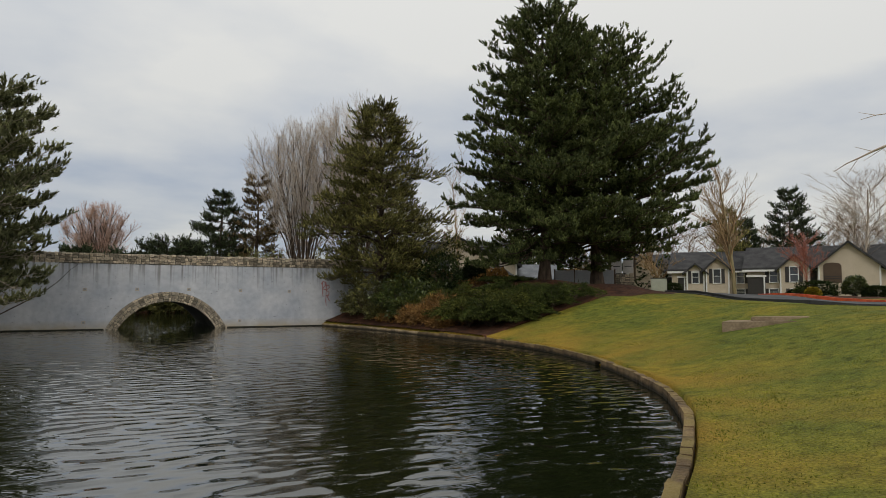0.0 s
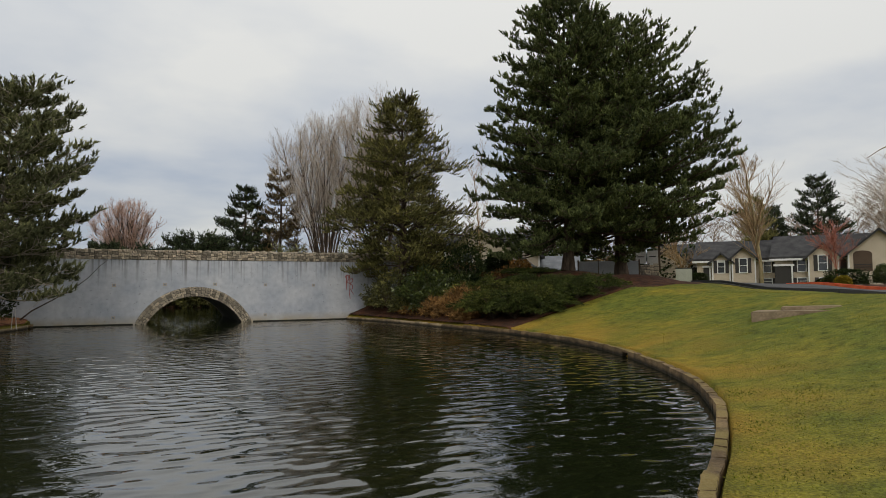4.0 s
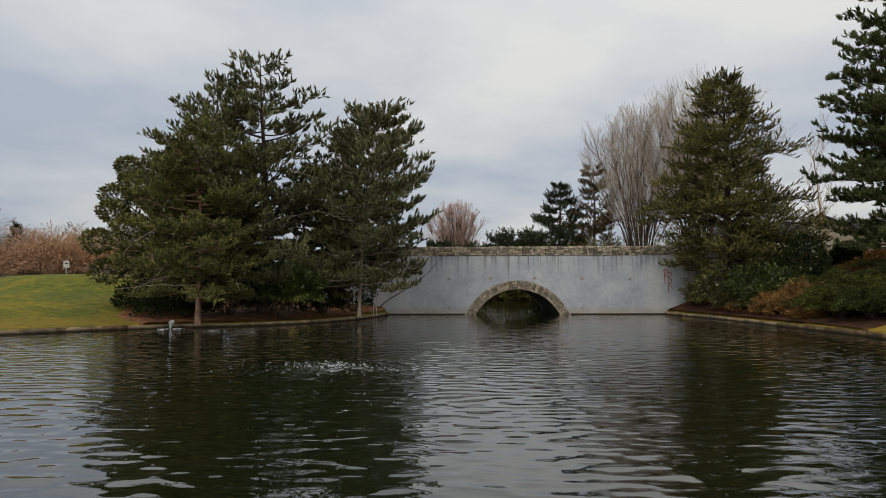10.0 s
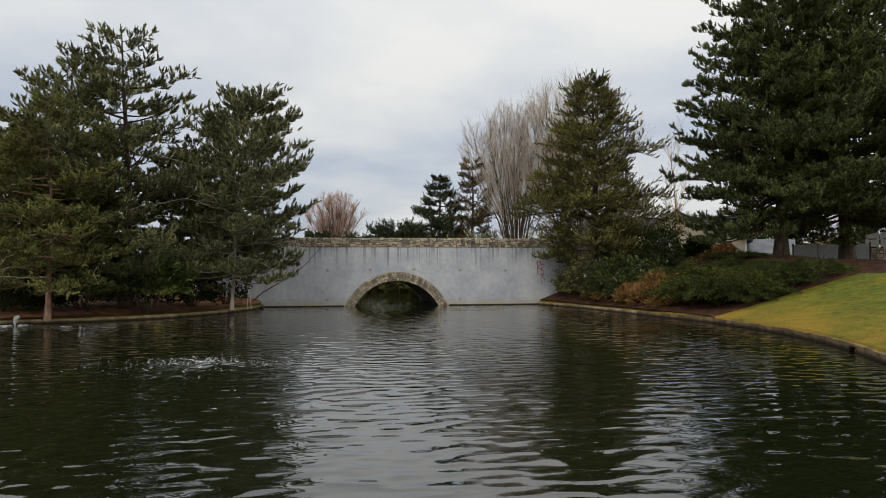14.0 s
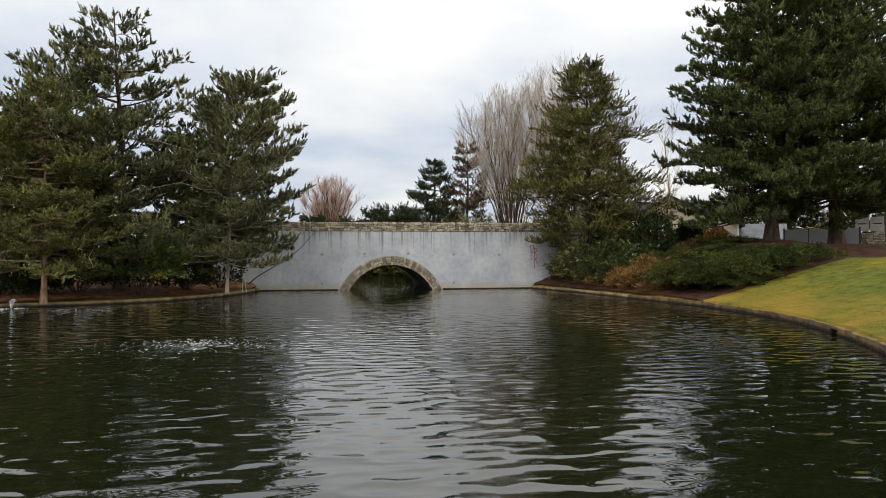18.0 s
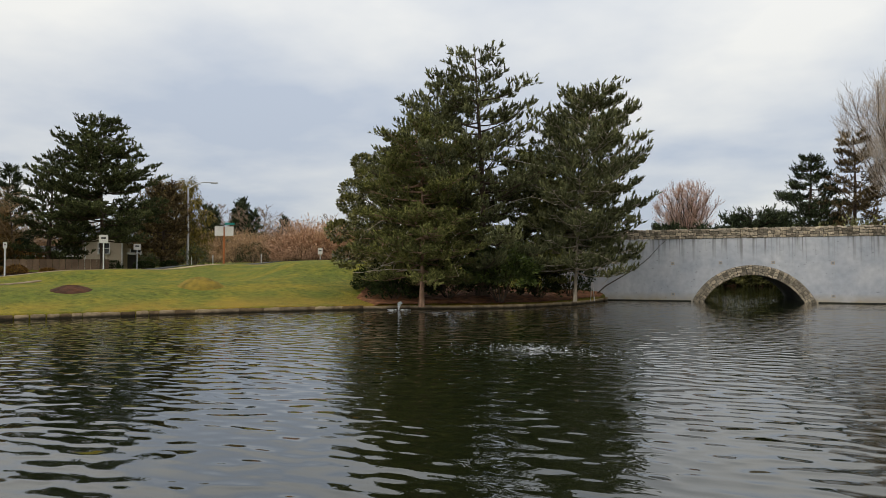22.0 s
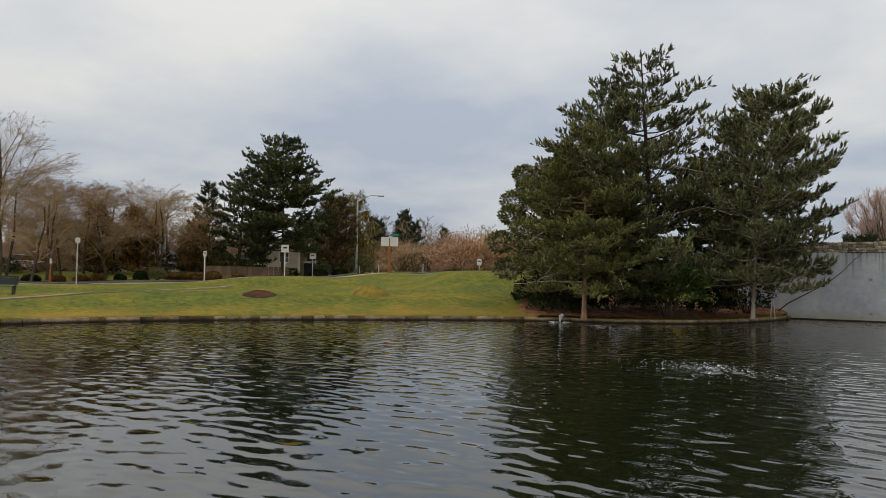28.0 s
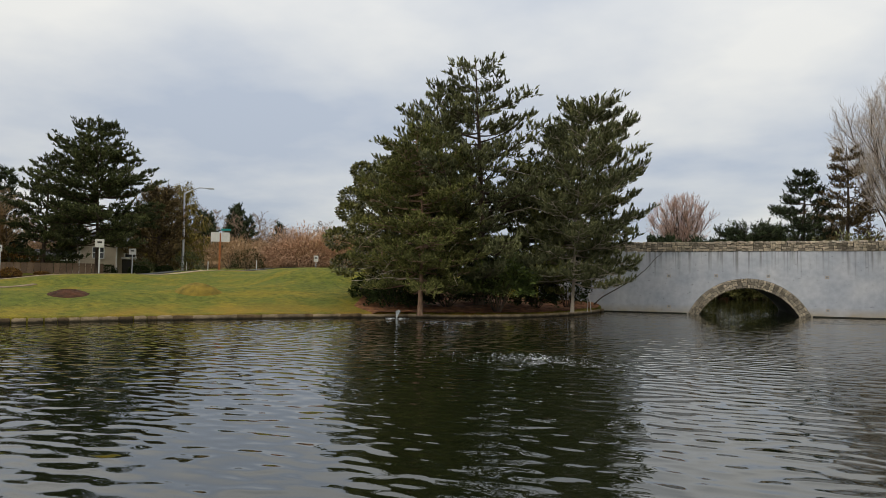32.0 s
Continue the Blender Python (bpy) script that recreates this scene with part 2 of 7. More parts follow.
foot.inputs[1].default_value, foot.inputs[2].default_value, foot.inputs[3].default_value, foot.inputs[4].default_value = 0.06, 0.55, 1.25, 0.0
l.new(sp.outputs[2], foot.inputs[0])
fm = n.new("ShaderNodeMath"); fm.operation = 'MULTIPLY'
l.new(foot.outputs[0], fm.inputs[0]); l.new(noise_node(n, l, 1.3, 4), fm.inputs[1])
fm.use_clamp = True
wc = blend(n, l, fm.outputs[0], wc, (0.40, 0.31, 0.18))
l.new(wc, b.inputs["Base Color"])
bump(n, l, b, noise_node(n, l, 9, 4), 0.5, 0.01)

MAT_STONE = mottled("fieldstone", (0.235, 0.205, 0.16), (0.52, 0.46, 0.37), 4, 25, 0.9, 0.02, vary=0.9)
MAT_MORTAR = mottled("dark_mortar", (0.085, 0.077, 0.063), (0.14, 0.127, 0.105), 5, 30, 0.95, 0.01)
MAT_ALGAE = mottled("wet_algae_line", (0.012, 0.013, 0.008), (0.03, 0.028, 0.016), 3, 20, 0.5, 0.01)
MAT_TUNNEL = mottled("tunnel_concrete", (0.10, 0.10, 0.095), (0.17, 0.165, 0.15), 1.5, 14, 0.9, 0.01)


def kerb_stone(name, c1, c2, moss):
    """Kerb stone: uneven tan and brown, moss on top, a wet band where the pond laps it, darkened further for the shaded
    face.
    """
    m, n, l, b = material(name, 0.9, 0, 0.25)
    ge = n.new("ShaderNodeNewGeometry")
    col = ramp(n, l, noise_node(n, l, 2.2, 5, vec=ge.outputs["Position"]), (0.32, c1), (0.68, c2))
    oi = n.new("ShaderNodeObjectInfo")
    col = blend(n, l, 0.8, col, ramp(n, l, oi.outputs["Random"], (0.0, (0.6, 0.58, 0.55)), (1.0, (1.4, 1.32, 1.2))), 'MULTIPLY')
    fine = noise_node(n, l, 28, 4, vec=ge.outputs["Position"])
    col = blend(n, l, 0.7, col, ramp(n, l, fine, (0.3, (0.55, 0.55, 0.55)), (0.7, (1.3, 1.3, 1.3))), 'MULTIPLY')
    sn, sp = n.new("ShaderNodeSeparateXYZ"), n.new("ShaderNodeSeparateXYZ")
    l.new(ge.outputs["Normal"], sn.inputs[0])
    l.new(ge.outputs["Position"], sp.inputs[0])
    mo = n.new("ShaderNodeMath")
    mo.operation, mo.use_clamp = 'MULTIPLY', True
    l.new(sn.outputs[2], mo.inputs[0])
    l.new(ramp(n, l, noise_node(n, l, 1.1, 4, vec=ge.outputs["Position"]), (0.40, (0, 0, 0)), (0.58, (moss, moss, moss))), mo.inputs[1])
    col = blend(n, l, mo.outputs[0], col, (0.20, 0.16, 0.035))
    # wet waterline, carried up the face as shade put into the colour
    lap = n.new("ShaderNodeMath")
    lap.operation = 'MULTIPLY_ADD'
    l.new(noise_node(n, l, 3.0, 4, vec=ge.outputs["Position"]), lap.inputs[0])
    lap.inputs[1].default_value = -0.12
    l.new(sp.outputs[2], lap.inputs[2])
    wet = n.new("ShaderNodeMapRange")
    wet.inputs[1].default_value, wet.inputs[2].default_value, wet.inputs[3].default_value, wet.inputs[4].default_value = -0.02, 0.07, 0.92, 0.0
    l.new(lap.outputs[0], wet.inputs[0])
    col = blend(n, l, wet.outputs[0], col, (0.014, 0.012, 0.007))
    l.new(col, b.inputs["Base Color"])
    bump(n, l, b, fine, 1.0, 0.02)
    return m


MAT_CONC = mottled("weathered_concrete", (0.26, 0.20, 0.13), (0.42, 0.335, 0.225), 1.5, 16, 0.9, 0.008, vary=0.2)
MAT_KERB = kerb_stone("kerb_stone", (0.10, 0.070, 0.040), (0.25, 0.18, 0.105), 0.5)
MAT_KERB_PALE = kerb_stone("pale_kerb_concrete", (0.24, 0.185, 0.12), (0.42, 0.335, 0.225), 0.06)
MAT_MULCH = mottled("bark_mulch", (0.030, 0.012, 0.005), (0.095, 0.037, 0.016), 2.0, 16, 0.95, 0.06)
MAT_LITTER = mottled("reddish_leaf_litter", (0.095, 0.040, 0.018), (0.30, 0.13, 0.055), 2.5, 18, 0.95, 0.06)
MAT_ASPHALT = mottled("asphalt", (0.05, 0.05, 0.052), (0.085, 0.085, 0.087), 0.6, 30, 0.9, 0.006)
MAT_REDPAINT = mottled("red_kerb_paint", (0.62, 0.09, 0.035), (0.85, 0.17, 0.07), 2, 20, 0.6, 0.004)
MAT_BARK = mottled("pine_bark", (0.035, 0.025, 0.018), (0.12, 0.085, 0.06), 2.0, 12, 0.95, 0.03, stretch=(3, 3, 0.6))
MAT_BARK_PALE = mottled("pale_bark", (0.15, 0.088, 0.054), (0.35, 0.225, 0.15), 2.0, 12, 0.9, 0.02, stretch=(3, 3, 0.6))
MAT_BARK_GREY = mottled("grey_bark", (0.26, 0.215, 0.165), (0.50, 0.43, 0.34), 2.0, 12, 0.9, 0.02, stretch=(3, 3, 0.6))
MAT_TWIG = mottled("grey_brown_twigs", (0.34, 0.275, 0.215), (0.56, 0.465, 0.375), 0.6, 6, 0.9, 0.0)
MAT_TWIG_TAN = mottled("tan_twigs", (0.24, 0.155, 0.080), (0.43, 0.295, 0.155), 0.6, 6, 0.9, 0.0)
MAT_TWIG_FAR = mottled("brown_far_twigs", (0.15, 0.105, 0.07), (0.30, 0.215, 0.15), 0.3, 3, 0.9, 0.0)
MAT_BRUSH = mottled("brown_brushwood", (0.24, 0.16, 0.095), (0.48, 0.335, 0.205), 0.25, 2, 0.95, 0.0, vary=0.5)
MAT_BRUSH_RED = mottled("reddish_brushwood", (0.33, 0.20, 0.125), (0.54, 0.345, 0.225), 0.25, 2, 0.95, 0.0, vary=0.4)
MAT_TWIG_RED = mottled("reddish_twigs", (0.40, 0.25, 0.19), (0.56, 0.38, 0.30), 0.6, 6, 0.9, 0.0)
MAT_NEEDLE = foliage("pine_needles", (0.078, 0.088, 0.046), (0.27, 0.275, 0.145))
MAT_NEEDLE_BIG = foliage("dark_pine_needles", (0.046, 0.066, 0.027), (0.175, 0.20, 0.08))
MAT_NEEDLE_FAR = foliage("blackish_pine_needles", (0.040, 0.052, 0.026), (0.14, 0.155, 0.07))
MAT_NEEDLE_OLIVE = foliage("olive_needles", (0.070, 0.082, 0.030), (0.27, 0.27, 0.10))
MAT_NEEDLE_CEDAR = foliage("golden_olive_needles", (0.075, 0.080, 0.028), (0.30, 0.275, 0.10))
MAT_NEEDLE_BROWN = foliage("brown_needles", (0.075, 0.055, 0.03), (0.215, 0.155, 0.085))
MAT_NEEDLE_RUST = foliage("rust_needles", (0.105, 0.062, 0.024), (0.30, 0.185, 0.072))
MAT_NEEDLE_FIR = foliage("blue_green_fir", (0.018, 0.028, 0.016), (0.075, 0.092, 0.05))
MAT_JUNIPER = foliage("juniper_sprays", (0.020, 0.032, 0.008), (0.155, 0.165, 0.04))
# darker copy of the juniper: pine shade put into the leaf colour
MAT_JUNIPER_SHADED = foliage("shaded_juniper_sprays", (0.016, 0.028, 0.008), (0.10, 0.12, 0.032))
MAT_LEAF_RHODO = foliage("rhododendron_leaf", (0.030, 0.052, 0.014), (0.16, 0.205, 0.060), 0.35, 0.1, 0.5)
MAT_LEAF = foliage("glossy_evergreen_leaf", (0.020, 0.036, 0.011), (0.115, 0.14, 0.042), 0.35, 0.1, 0.5)
MAT_LEAF_OLIVE = foliage("olive_magnolia_leaf", (0.045, 0.052, 0.018), (0.22, 0.21, 0.08), 0.35, 0.1, 0.5)
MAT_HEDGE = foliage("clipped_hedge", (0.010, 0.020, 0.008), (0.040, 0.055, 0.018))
MAT_LEAF_BROWN = foliage("bronze_leaf", (0.085, 0.045, 0.016), (0.26, 0.145, 0.05))
MAT_DRY = foliage("dry_rust_stems", (0.12, 0.062, 0.022), (0.34, 0.20, 0.085))
MAT_LEAF_YELLOW = foliage("yellow_shrub_leaf", (0.16, 0.125, 0.015), (0.34, 0.27, 0.035))
MAT_WILLOW = foliage("yellow_willow", (0.095, 0.078, 0.022), (0.23, 0.18, 0.05))
MAT_BLADE = foliage("grass_blade", (0.130, 0.150, 0.022), (0.235, 0.225, 0.038))
MAT_SIDING = mottled("beige_siding", (0.47, 0.395, 0.30), (0.54, 0.46, 0.36), 0.8, 20, 0.8, 0.004)
MAT_ROOF = mottled("charcoal_shingle", (0.028, 0.028, 0.030), (0.062, 0.060, 0.060), 1.2, 14, 0.9, 0.02)
MAT_ROOF_PALE = mottled("pale_grey_roof", (0.14, 0.15, 0.165), (0.21, 0.22, 0.235), 1.2, 14, 0.85, 0.01)
MAT_WHITE = plain("white_paint", (0.72, 0.72, 0.70), 0.55)
# dark paint, also stands in for shade inside porches and the drain
MAT_DARK = plain("dark_shutter_and_shade", (0.035, 0.032, 0.030), 0.6)
MAT_BROWN = plain("brown_timber", (0.085, 0.055, 0.035), 0.7)
MAT_GLASS = plain("dark_window_glass", (0.04, 0.045, 0.05), 0.08, 0, 0.8)
MAT_PLATE = plain("weathered_plate", (0.24, 0.245, 0.26), 0.7)
MAT_MOSS = mottled("yellow_moss_grass", (0.13, 0.10, 0.016), (0.27, 0.185, 0.025), 2.2, 22, 0.95, 0.04)
MAT_SLAB = mottled("brown_concrete", (0.19, 0.14, 0.088), (0.33, 0.25, 0.165), 2.0, 18, 0.9, 0.01)
MAT_TWIG_CORAL = mottled("coral_twigs", (0.33, 0.11, 0.07), (0.46, 0.19, 0.13), 0.6, 6, 0.9, 0.0)
MAT_BARK_MOSS = mottled("mossy_bark", (0.16, 0.13, 0.06), (0.32, 0.26, 0.14), 2.0, 12, 0.9, 0.02, stretch=(3, 3, 0.6))
MAT_SAGE = plain("sage_paint", (0.42, 0.43, 0.35), 0.6)
MAT_STEEL = plain("galvanised_steel", (0.50, 0.51, 0.52), 0.5, 0.25)
MAT_SIGN = plain("sign_face", (0.62, 0.60, 0.57), 0.5)
MAT_SIGN_GREEN = plain("green_street_sign", (0.01, 0.22, 0.19), 0.45)
MAT_RUSTWOOD = plain("orange_post_paint", (0.36, 0.12, 0.035), 0.7)
MAT_CARWHITE = plain("white_car_paint", (0.75, 0.75, 0.74), 0.22, 0, 0.6)
MAT_TYRE = plain("tyre_rubber", (0.02, 0.02, 0.02), 0.8)
MAT_LAMPRED = plain("red_tail_lens", (0.4, 0.015, 0.015), 0.3)
MAT_FENCE = mottled("brown_fence_board", (0.13, 0.085, 0.055), (0.20, 0.14, 0.095), 1, 14, 0.9, 0.006, vary=0.3)
MAT_GREYBOARD = plain("grey_board", (0.36, 0.38, 0.40), 0.7)
MAT_FOAM = plain("white_water", (0.86, 0.89, 0.90), 0.25, 0, 0.5)
MAT_BENCH = plain("dark_green_bench", (0.03, 0.045, 0.05), 0.6)
MAT_GRAFFITI = plain("red_spray_paint", (0.36, 0.10, 0.09), 0.7)


# ---- mesh tools ----
def fast_mesh(name, verts, faces, smooth=False):
    """A mesh from an array of places and an array of equal-sided faces."""
    me = bpy.data.meshes.new(name)
    verts = np.asarray(verts, dtype=np.float32).reshape(-1, 3)
    faces = np.asarray(faces, dtype=np.int32)
    k = faces.shape[1]
    me.vertices.add(len(verts))
    me.vertices.foreach_set("co", verts.ravel())
    me.loops.add(faces.size)
    me.loops.foreach_set("vertex_index", faces.ravel())
    me.polygons.add(len(faces))
    me.polygons.foreach_set("loop_start", np.arange(len(faces), dtype=np.int32) * k)
    me.polygons.foreach_set("loop_total", np.full(len(faces), k, dtype=np.int32))
    me.polygons.foreach_set("use_smooth", np.full(len(faces), smooth))
    me.update(calc_edges=True)
    return me


def shade_pieces(me, values):
    """A lightness of its own for every leaf or needle tuft."""
    at = me.attributes.new("tuft", 'FLOAT', 'FACE')
    at.data.foreach_set("value", np.asarray(values, dtype=np.float32))
    return me


def thing(name, m, label, category, group="", kind=""):
    ob = new(name)
    ob.empty_display_size = 0.2
    ob.matrix_basis = m
    return tagged(ob, label, category, group, kind)


def part(name, data, mat, parent=None, label="", m=None):
    """One mesh object, from a bmesh or a mesh, under a thing or a part."""
    if isinstance(data, bmesh.types.BMesh):
        me = bpy.data.meshes.new(name)
        data.to_mesh(me)
        data.free()
    else:
        me = data
    if mat is not None and not me.materials:
        me.materials.append(mat)
    ob = new(name, me)
    if parent is not None:
        ob.parent = parent
    if m is not None:
        ob.matrix_basis = m
    return tagged(ob, label)


def box(bm, c, s, bevel=0.0, rz=0.0):
    r = bmesh.ops.create_cube(bm, size=1.0, matrix=pose(*c, 0, 0, rz) @ Matrix.Diagonal((*s, 1)))
    if bevel:
        vs = set(r["verts"])
        es = [e for e in bm.edges if e.verts[0] in vs and e.verts[1] in vs]
        bmesh.ops.bevel(bm, geom=es, offset=bevel, segments=2, affect='EDGES')
    return bm


def boxes(*specs, bevel=0.0):
    bm = bmesh.new()
    for c, s in specs:
        box(bm, c, s, bevel)
    return bm


def cyl(bm, p0, p1, r0, r1=None, seg=10):
    p0, p1 = Vector(p0), Vector(p1)
    d = p1 - p0
    m = Matrix.Translation((p0 + p1) / 2) @ d.to_track_quat('Z', 'Y').to_matrix().to_4x4()
    bmesh.ops.create_cone(bm, cap_ends=True, segments=seg, radius1=r0, radius2=r0 if r1 is None else r1, depth=d.length, matrix=m)
    return bm


def prism(bm, profile, y0, y1):
    """A profile in x, z pulled from y0 to y1."""
    a = [bm.verts.new((x, y0, z)) for x, z in profile]
    c = [bm.verts.new((x, y1, z)) for x, z in profile]
    bm.faces.new(a)
    bm.faces.new(c[::-1])
    k = len(a)
    for i in range(k):
        bm.faces.new((a[i], c[i], c[(i + 1) % k], a[(i + 1) % k]))
    bmesh.ops.recalc_face_normals(bm, faces=bm.faces)
    return bm


def rods(segs, sides=3):
    """Many tapered rods at once, as places and four-sided faces. segs: rows of x0 y0 z0 x1 y1 z1 r0 r1."""
    s = np.asarray(segs, dtype=np.float64)
    a, c, r0, r1 = s[:, :3], s[:, 3:6], s[:, 6], s[:, 7]
    d = c - a
    d /= np.linalg.norm(d, axis=1, keepdims=True) + 1e-9
    ref = np.where(np.abs(d[:, 2:3]) > 0.9, np.array([[1.0, 0, 0]]), np.array([[0, 0, 1.0]]))
    u = np.cross(d, ref)
    u /= np.linalg.norm(u, axis=1, keepdims=True) + 1e-9
    v = np.cross(d, u)
    k = len(s)
    out = np.zeros((k, 2, sides, 3))
    for i in range(sides):
        w = 2 * math.pi * i / sides
        o = u * math.cos(w) + v * math.sin(w)
        out[:, 0, i] = a + o * r0[:, None]
        out[:, 1, i] = c + o * r1[:, None]
    base = np.arange(k)[:, None] * (2 * sides)
    quads = []
    for i in range(sides):
        j = (i + 1) % sides
        quads.append(np.concatenate([base + i, base + j, base + sides + j, base + sides + i], axis=1))
    return out.reshape(-1, 3), np.stack(quads, 1).reshape(-1, 4)


def tubes(name, segs, sides=3, more=None, more_sides=3):
    v, f = rods(segs, sides)
    if more is not None and len(more):
        v2, f2 = rods(more, more_sides)
        f = np.concatenate([f, f2 + len(v)])
        v = np.concatenate([v, v2])
    return fast_mesh(name, v, f, True)


def unit(v):
    return v / (np.linalg.norm(v, axis=-1, keepdims=True) + 1e-9)


def tufts(name, centres, axes, size, blades, width, spread, rng):
    """Needle or leaf tufts: at every centre some blades that spread round an axis. One blade is one long narrow triangle pair."""
    k = len(centres)
    c = np.repeat(centres, blades, axis=0)
    ax = np.repeat(axes, blades, axis=0)
    d = unit(ax + rng.normal(0, spread, (k * blades, 3)))
    ln = np.repeat(np.broadcast_to(size, (k,)), blades) * rng.uniform(0.65, 1.15, k * blades)
    side = unit(np.cross(d, rng.normal(0, 1, (k * blades, 3)))) * (width * rng.uniform(0.7, 1.3, k * blades))[:, None]
    p0 = c
    pm = c + d * (ln * 0.5)[:, None]
    p1 = c + d * ln[:, None]
    verts = np.stack([p0, pm + side, p1, pm - side], 1)
    idx = np.arange(k * blades)[:, None] * 4 + np.arange(4)[None]
    return shade_pieces(fast_mesh(name, verts, idx), np.repeat(rng.uniform(0.2, 1.0, k), blades))


def shoots(name, base, axis, length, blades, needle, width, rng, tone=None):
    """Bottle-brush shoots: needles set all along every twig end, pointing outwards and forwards."""
    k = len(base)
    n = k * blades
    ax = np.repeat(unit(axis), blades, axis=0)
    ln = np.repeat(length, blades)
    t = np.tile(np.linspace(0.05, 1.0, blades), k) + rng.uniform(-0.05, 0.05, n)
    c = np.repeat(base, blades, axis=0) + ax * (ln * t)[:, None]
    rad = unit(np.cross(ax, rng.normal(0, 1, (n, 3))))
    d = unit(ax * rng.uniform(0.25, 0.8, n)[:, None] + rad * rng.uniform(0.5, 1.0, n)[:, None] * (1.15 - 0.6 * t)[:, None])
    nl = (needle * rng.uniform(0.7, 1.25, n))[:, None]
    side = unit(np.cross(d, rng.normal(0, 1, (n, 3)))) * (width * rng.uniform(0.7, 1.3, n))[:, None]
    verts = np.stack([c - d * nl * 0.15 + side, c + d * nl, c - d * nl * 0.15 - side], 1)
    return shade_pieces(fast_mesh(name, verts, np.arange(n)[:, None] * 3 + np.arange(3)[None]), np.repeat(rng.uniform(0, 1, k) if tone is None else tone, blades))


def candles(name, base, axis, length, thick, blades, width, rng, tone):
    """Upright pine shoots: a slim solid heart with short needles set thickly round it, blunt at the tip."""
    k = len(base)
    n = k * blades
    au = unit(axis)
    ax = np.repeat(au, blades, axis=0)
    ln = np.repeat(length, blades)
    th = np.repeat(thick, blades)
    t = np.tile(np.linspace(0.0, 0.96, blades), k) + rng.uniform(-0.03, 0.03, n)
    c = np.repeat(base, blades, axis=0) + ax * (ln * t)[:, None]
    rad = unit(np.cross(ax, rng.normal(0, 1, (n, 3))))
    d = unit(ax * (0.55 + 0.55 * t ** 3)[:, None] + rad * (1.0 - 0.45 * t ** 4)[:, None])
    nl = (th * rng.uniform(1.0, 1.5, n) * (1.0 - 0.3 * t ** 3))[:, None]
    side = unit(np.cross(d, rng.normal(0, 1, (n, 3)))) * (width * rng.uniform(0.8, 1.3, n))[:, None]
    needles = np.stack([c + side, c + d * nl, c - side], 1).reshape(-1, 3)
    u = unit(np.cross(au, rng.normal(0, 1, (k, 3))))
    v = np.cross(au, u)
    mid = base + au * (length * 0.62)[:, None]
    rr = (thick * 0.5)[:, None]
    heart = np.stack([base, mid + u * rr, mid + (v * 0.87 - u * 0.5) * rr, mid - (v * 0.87 + u * 0.5) * rr, base + au * (length * 0.97)[:, None]], 1).reshape(-1, 3)
    hf = np.array([(0, 2, 1), (0, 3, 2), (0, 1, 3), (4, 1, 2), (4, 2, 3), (4, 3, 1)])
    faces = np.concatenate([np.arange(n * 3).reshape(-1, 3), (np.arange(k)[:, None, None] * 5 + hf[None]).reshape(-1, 3) + n * 3])
    me = fast_mesh(name, np.concatenate([needles, heart]), faces)
    # hearts toned down: shade inside the shoot put into the colour
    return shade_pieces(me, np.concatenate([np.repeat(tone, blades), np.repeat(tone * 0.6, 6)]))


def leaves(name, centres, axes, length, width, rng):
    """Broad leaves: one folded pointed quad each."""
    k = len(centres)
    d = unit(axes)
    side = unit(np.cross(d, rng.normal(0, 1, (k, 3)) * 0.5 + np.array([0, 0, 1.0]))) * (width * rng.uniform(0.7, 1.2, k))[:, None]
    ln = (length * rng.uniform(0.7, 1.2, k))[:, None]
    verts = np.stack([centres, centres + d * ln * 0.45 + side, centres + d * ln, centres + d * ln * 0.45 - side], 1)
    return shade_pieces(fast_mesh(name, verts, np.arange(k)[:, None] * 4 + np.arange(4)[None]), rng.uniform(0.2, 1.0, k))


# ---- plan: pond, ground ----
CX, CY = -7.0, 20.0
WALL_Y = 42.04
SHORE = [(12.6, 42.3), (13.7, 36.9), (14.2, 33.0), (14.7, 27.4), (14.95, 24.8), (14.5, 20.0), (13.2, 15.7), (10.85, 11.0), (9.0, 8.5),
         (7.5, 7.0), (6.2, 5.85), (5.0, 4.9), (3.5, 3.7), (1.5, 2.6), (-2.0, 1.8), (-8.0, 0.8), (-16, 0.2), (-24, 1.8), (-28.4, 5.5),
         (-29.3, 9.5), (-28.5, 13.0), (-26.6, 16.9), (-23.6, 20.8), (-19.9, 24.7), (-16.4, 27.9), (-14.4, 29.2), (-13.2, 30.0), (-10.7, 30.9),
         (-8.9, 32.0), (-7.5, 33.6), (-5.95, 36.5), (-5.0, 40.6), (-5.0, 42.3)]


def shore_curve(step):
    """The water's edge as evenly spaced places."""
    pts = [Vector((x, y, 0)) for x, y in SHORE]
    fine = []
    for i in range(len(pts) - 1):
        p0, p1, p2, p3 = pts[max(i - 1, 0)], pts[i], pts[i + 1], pts[min(i + 2, len(pts) - 1)]
        for k in range(24):
            t = k / 24
            fine.append(0.5 * (2 * p1 + (p2 - p0) * t + (2 * p0 - 5 * p1 + 4 * p2 - p3) * t * t + (3 * p1 - p0 - 3 * p2 + p3) * t ** 3))
    fine.append(pts[-1])
    out, acc = [fine[0]], 0.0
    for a, c in zip(fine, fine[1:]):
        seg = (c - a).length
        while acc + seg >= step:
            a = a + (c - a) * ((step - acc) / seg)
            seg = (c - a).length
            acc = 0.0
            out.append(a)
        acc += seg
    return out


SH = np.array([(p.x, p.y) for p in shore_curve(0.25)])[::-1]
SH_TH = np.unwrap(np.arctan2(SH[:, 1] - CY, SH[:, 0] - CX))
SH_R = np.hypot(SH[:, 0] - CX, SH[:, 1] - CY)

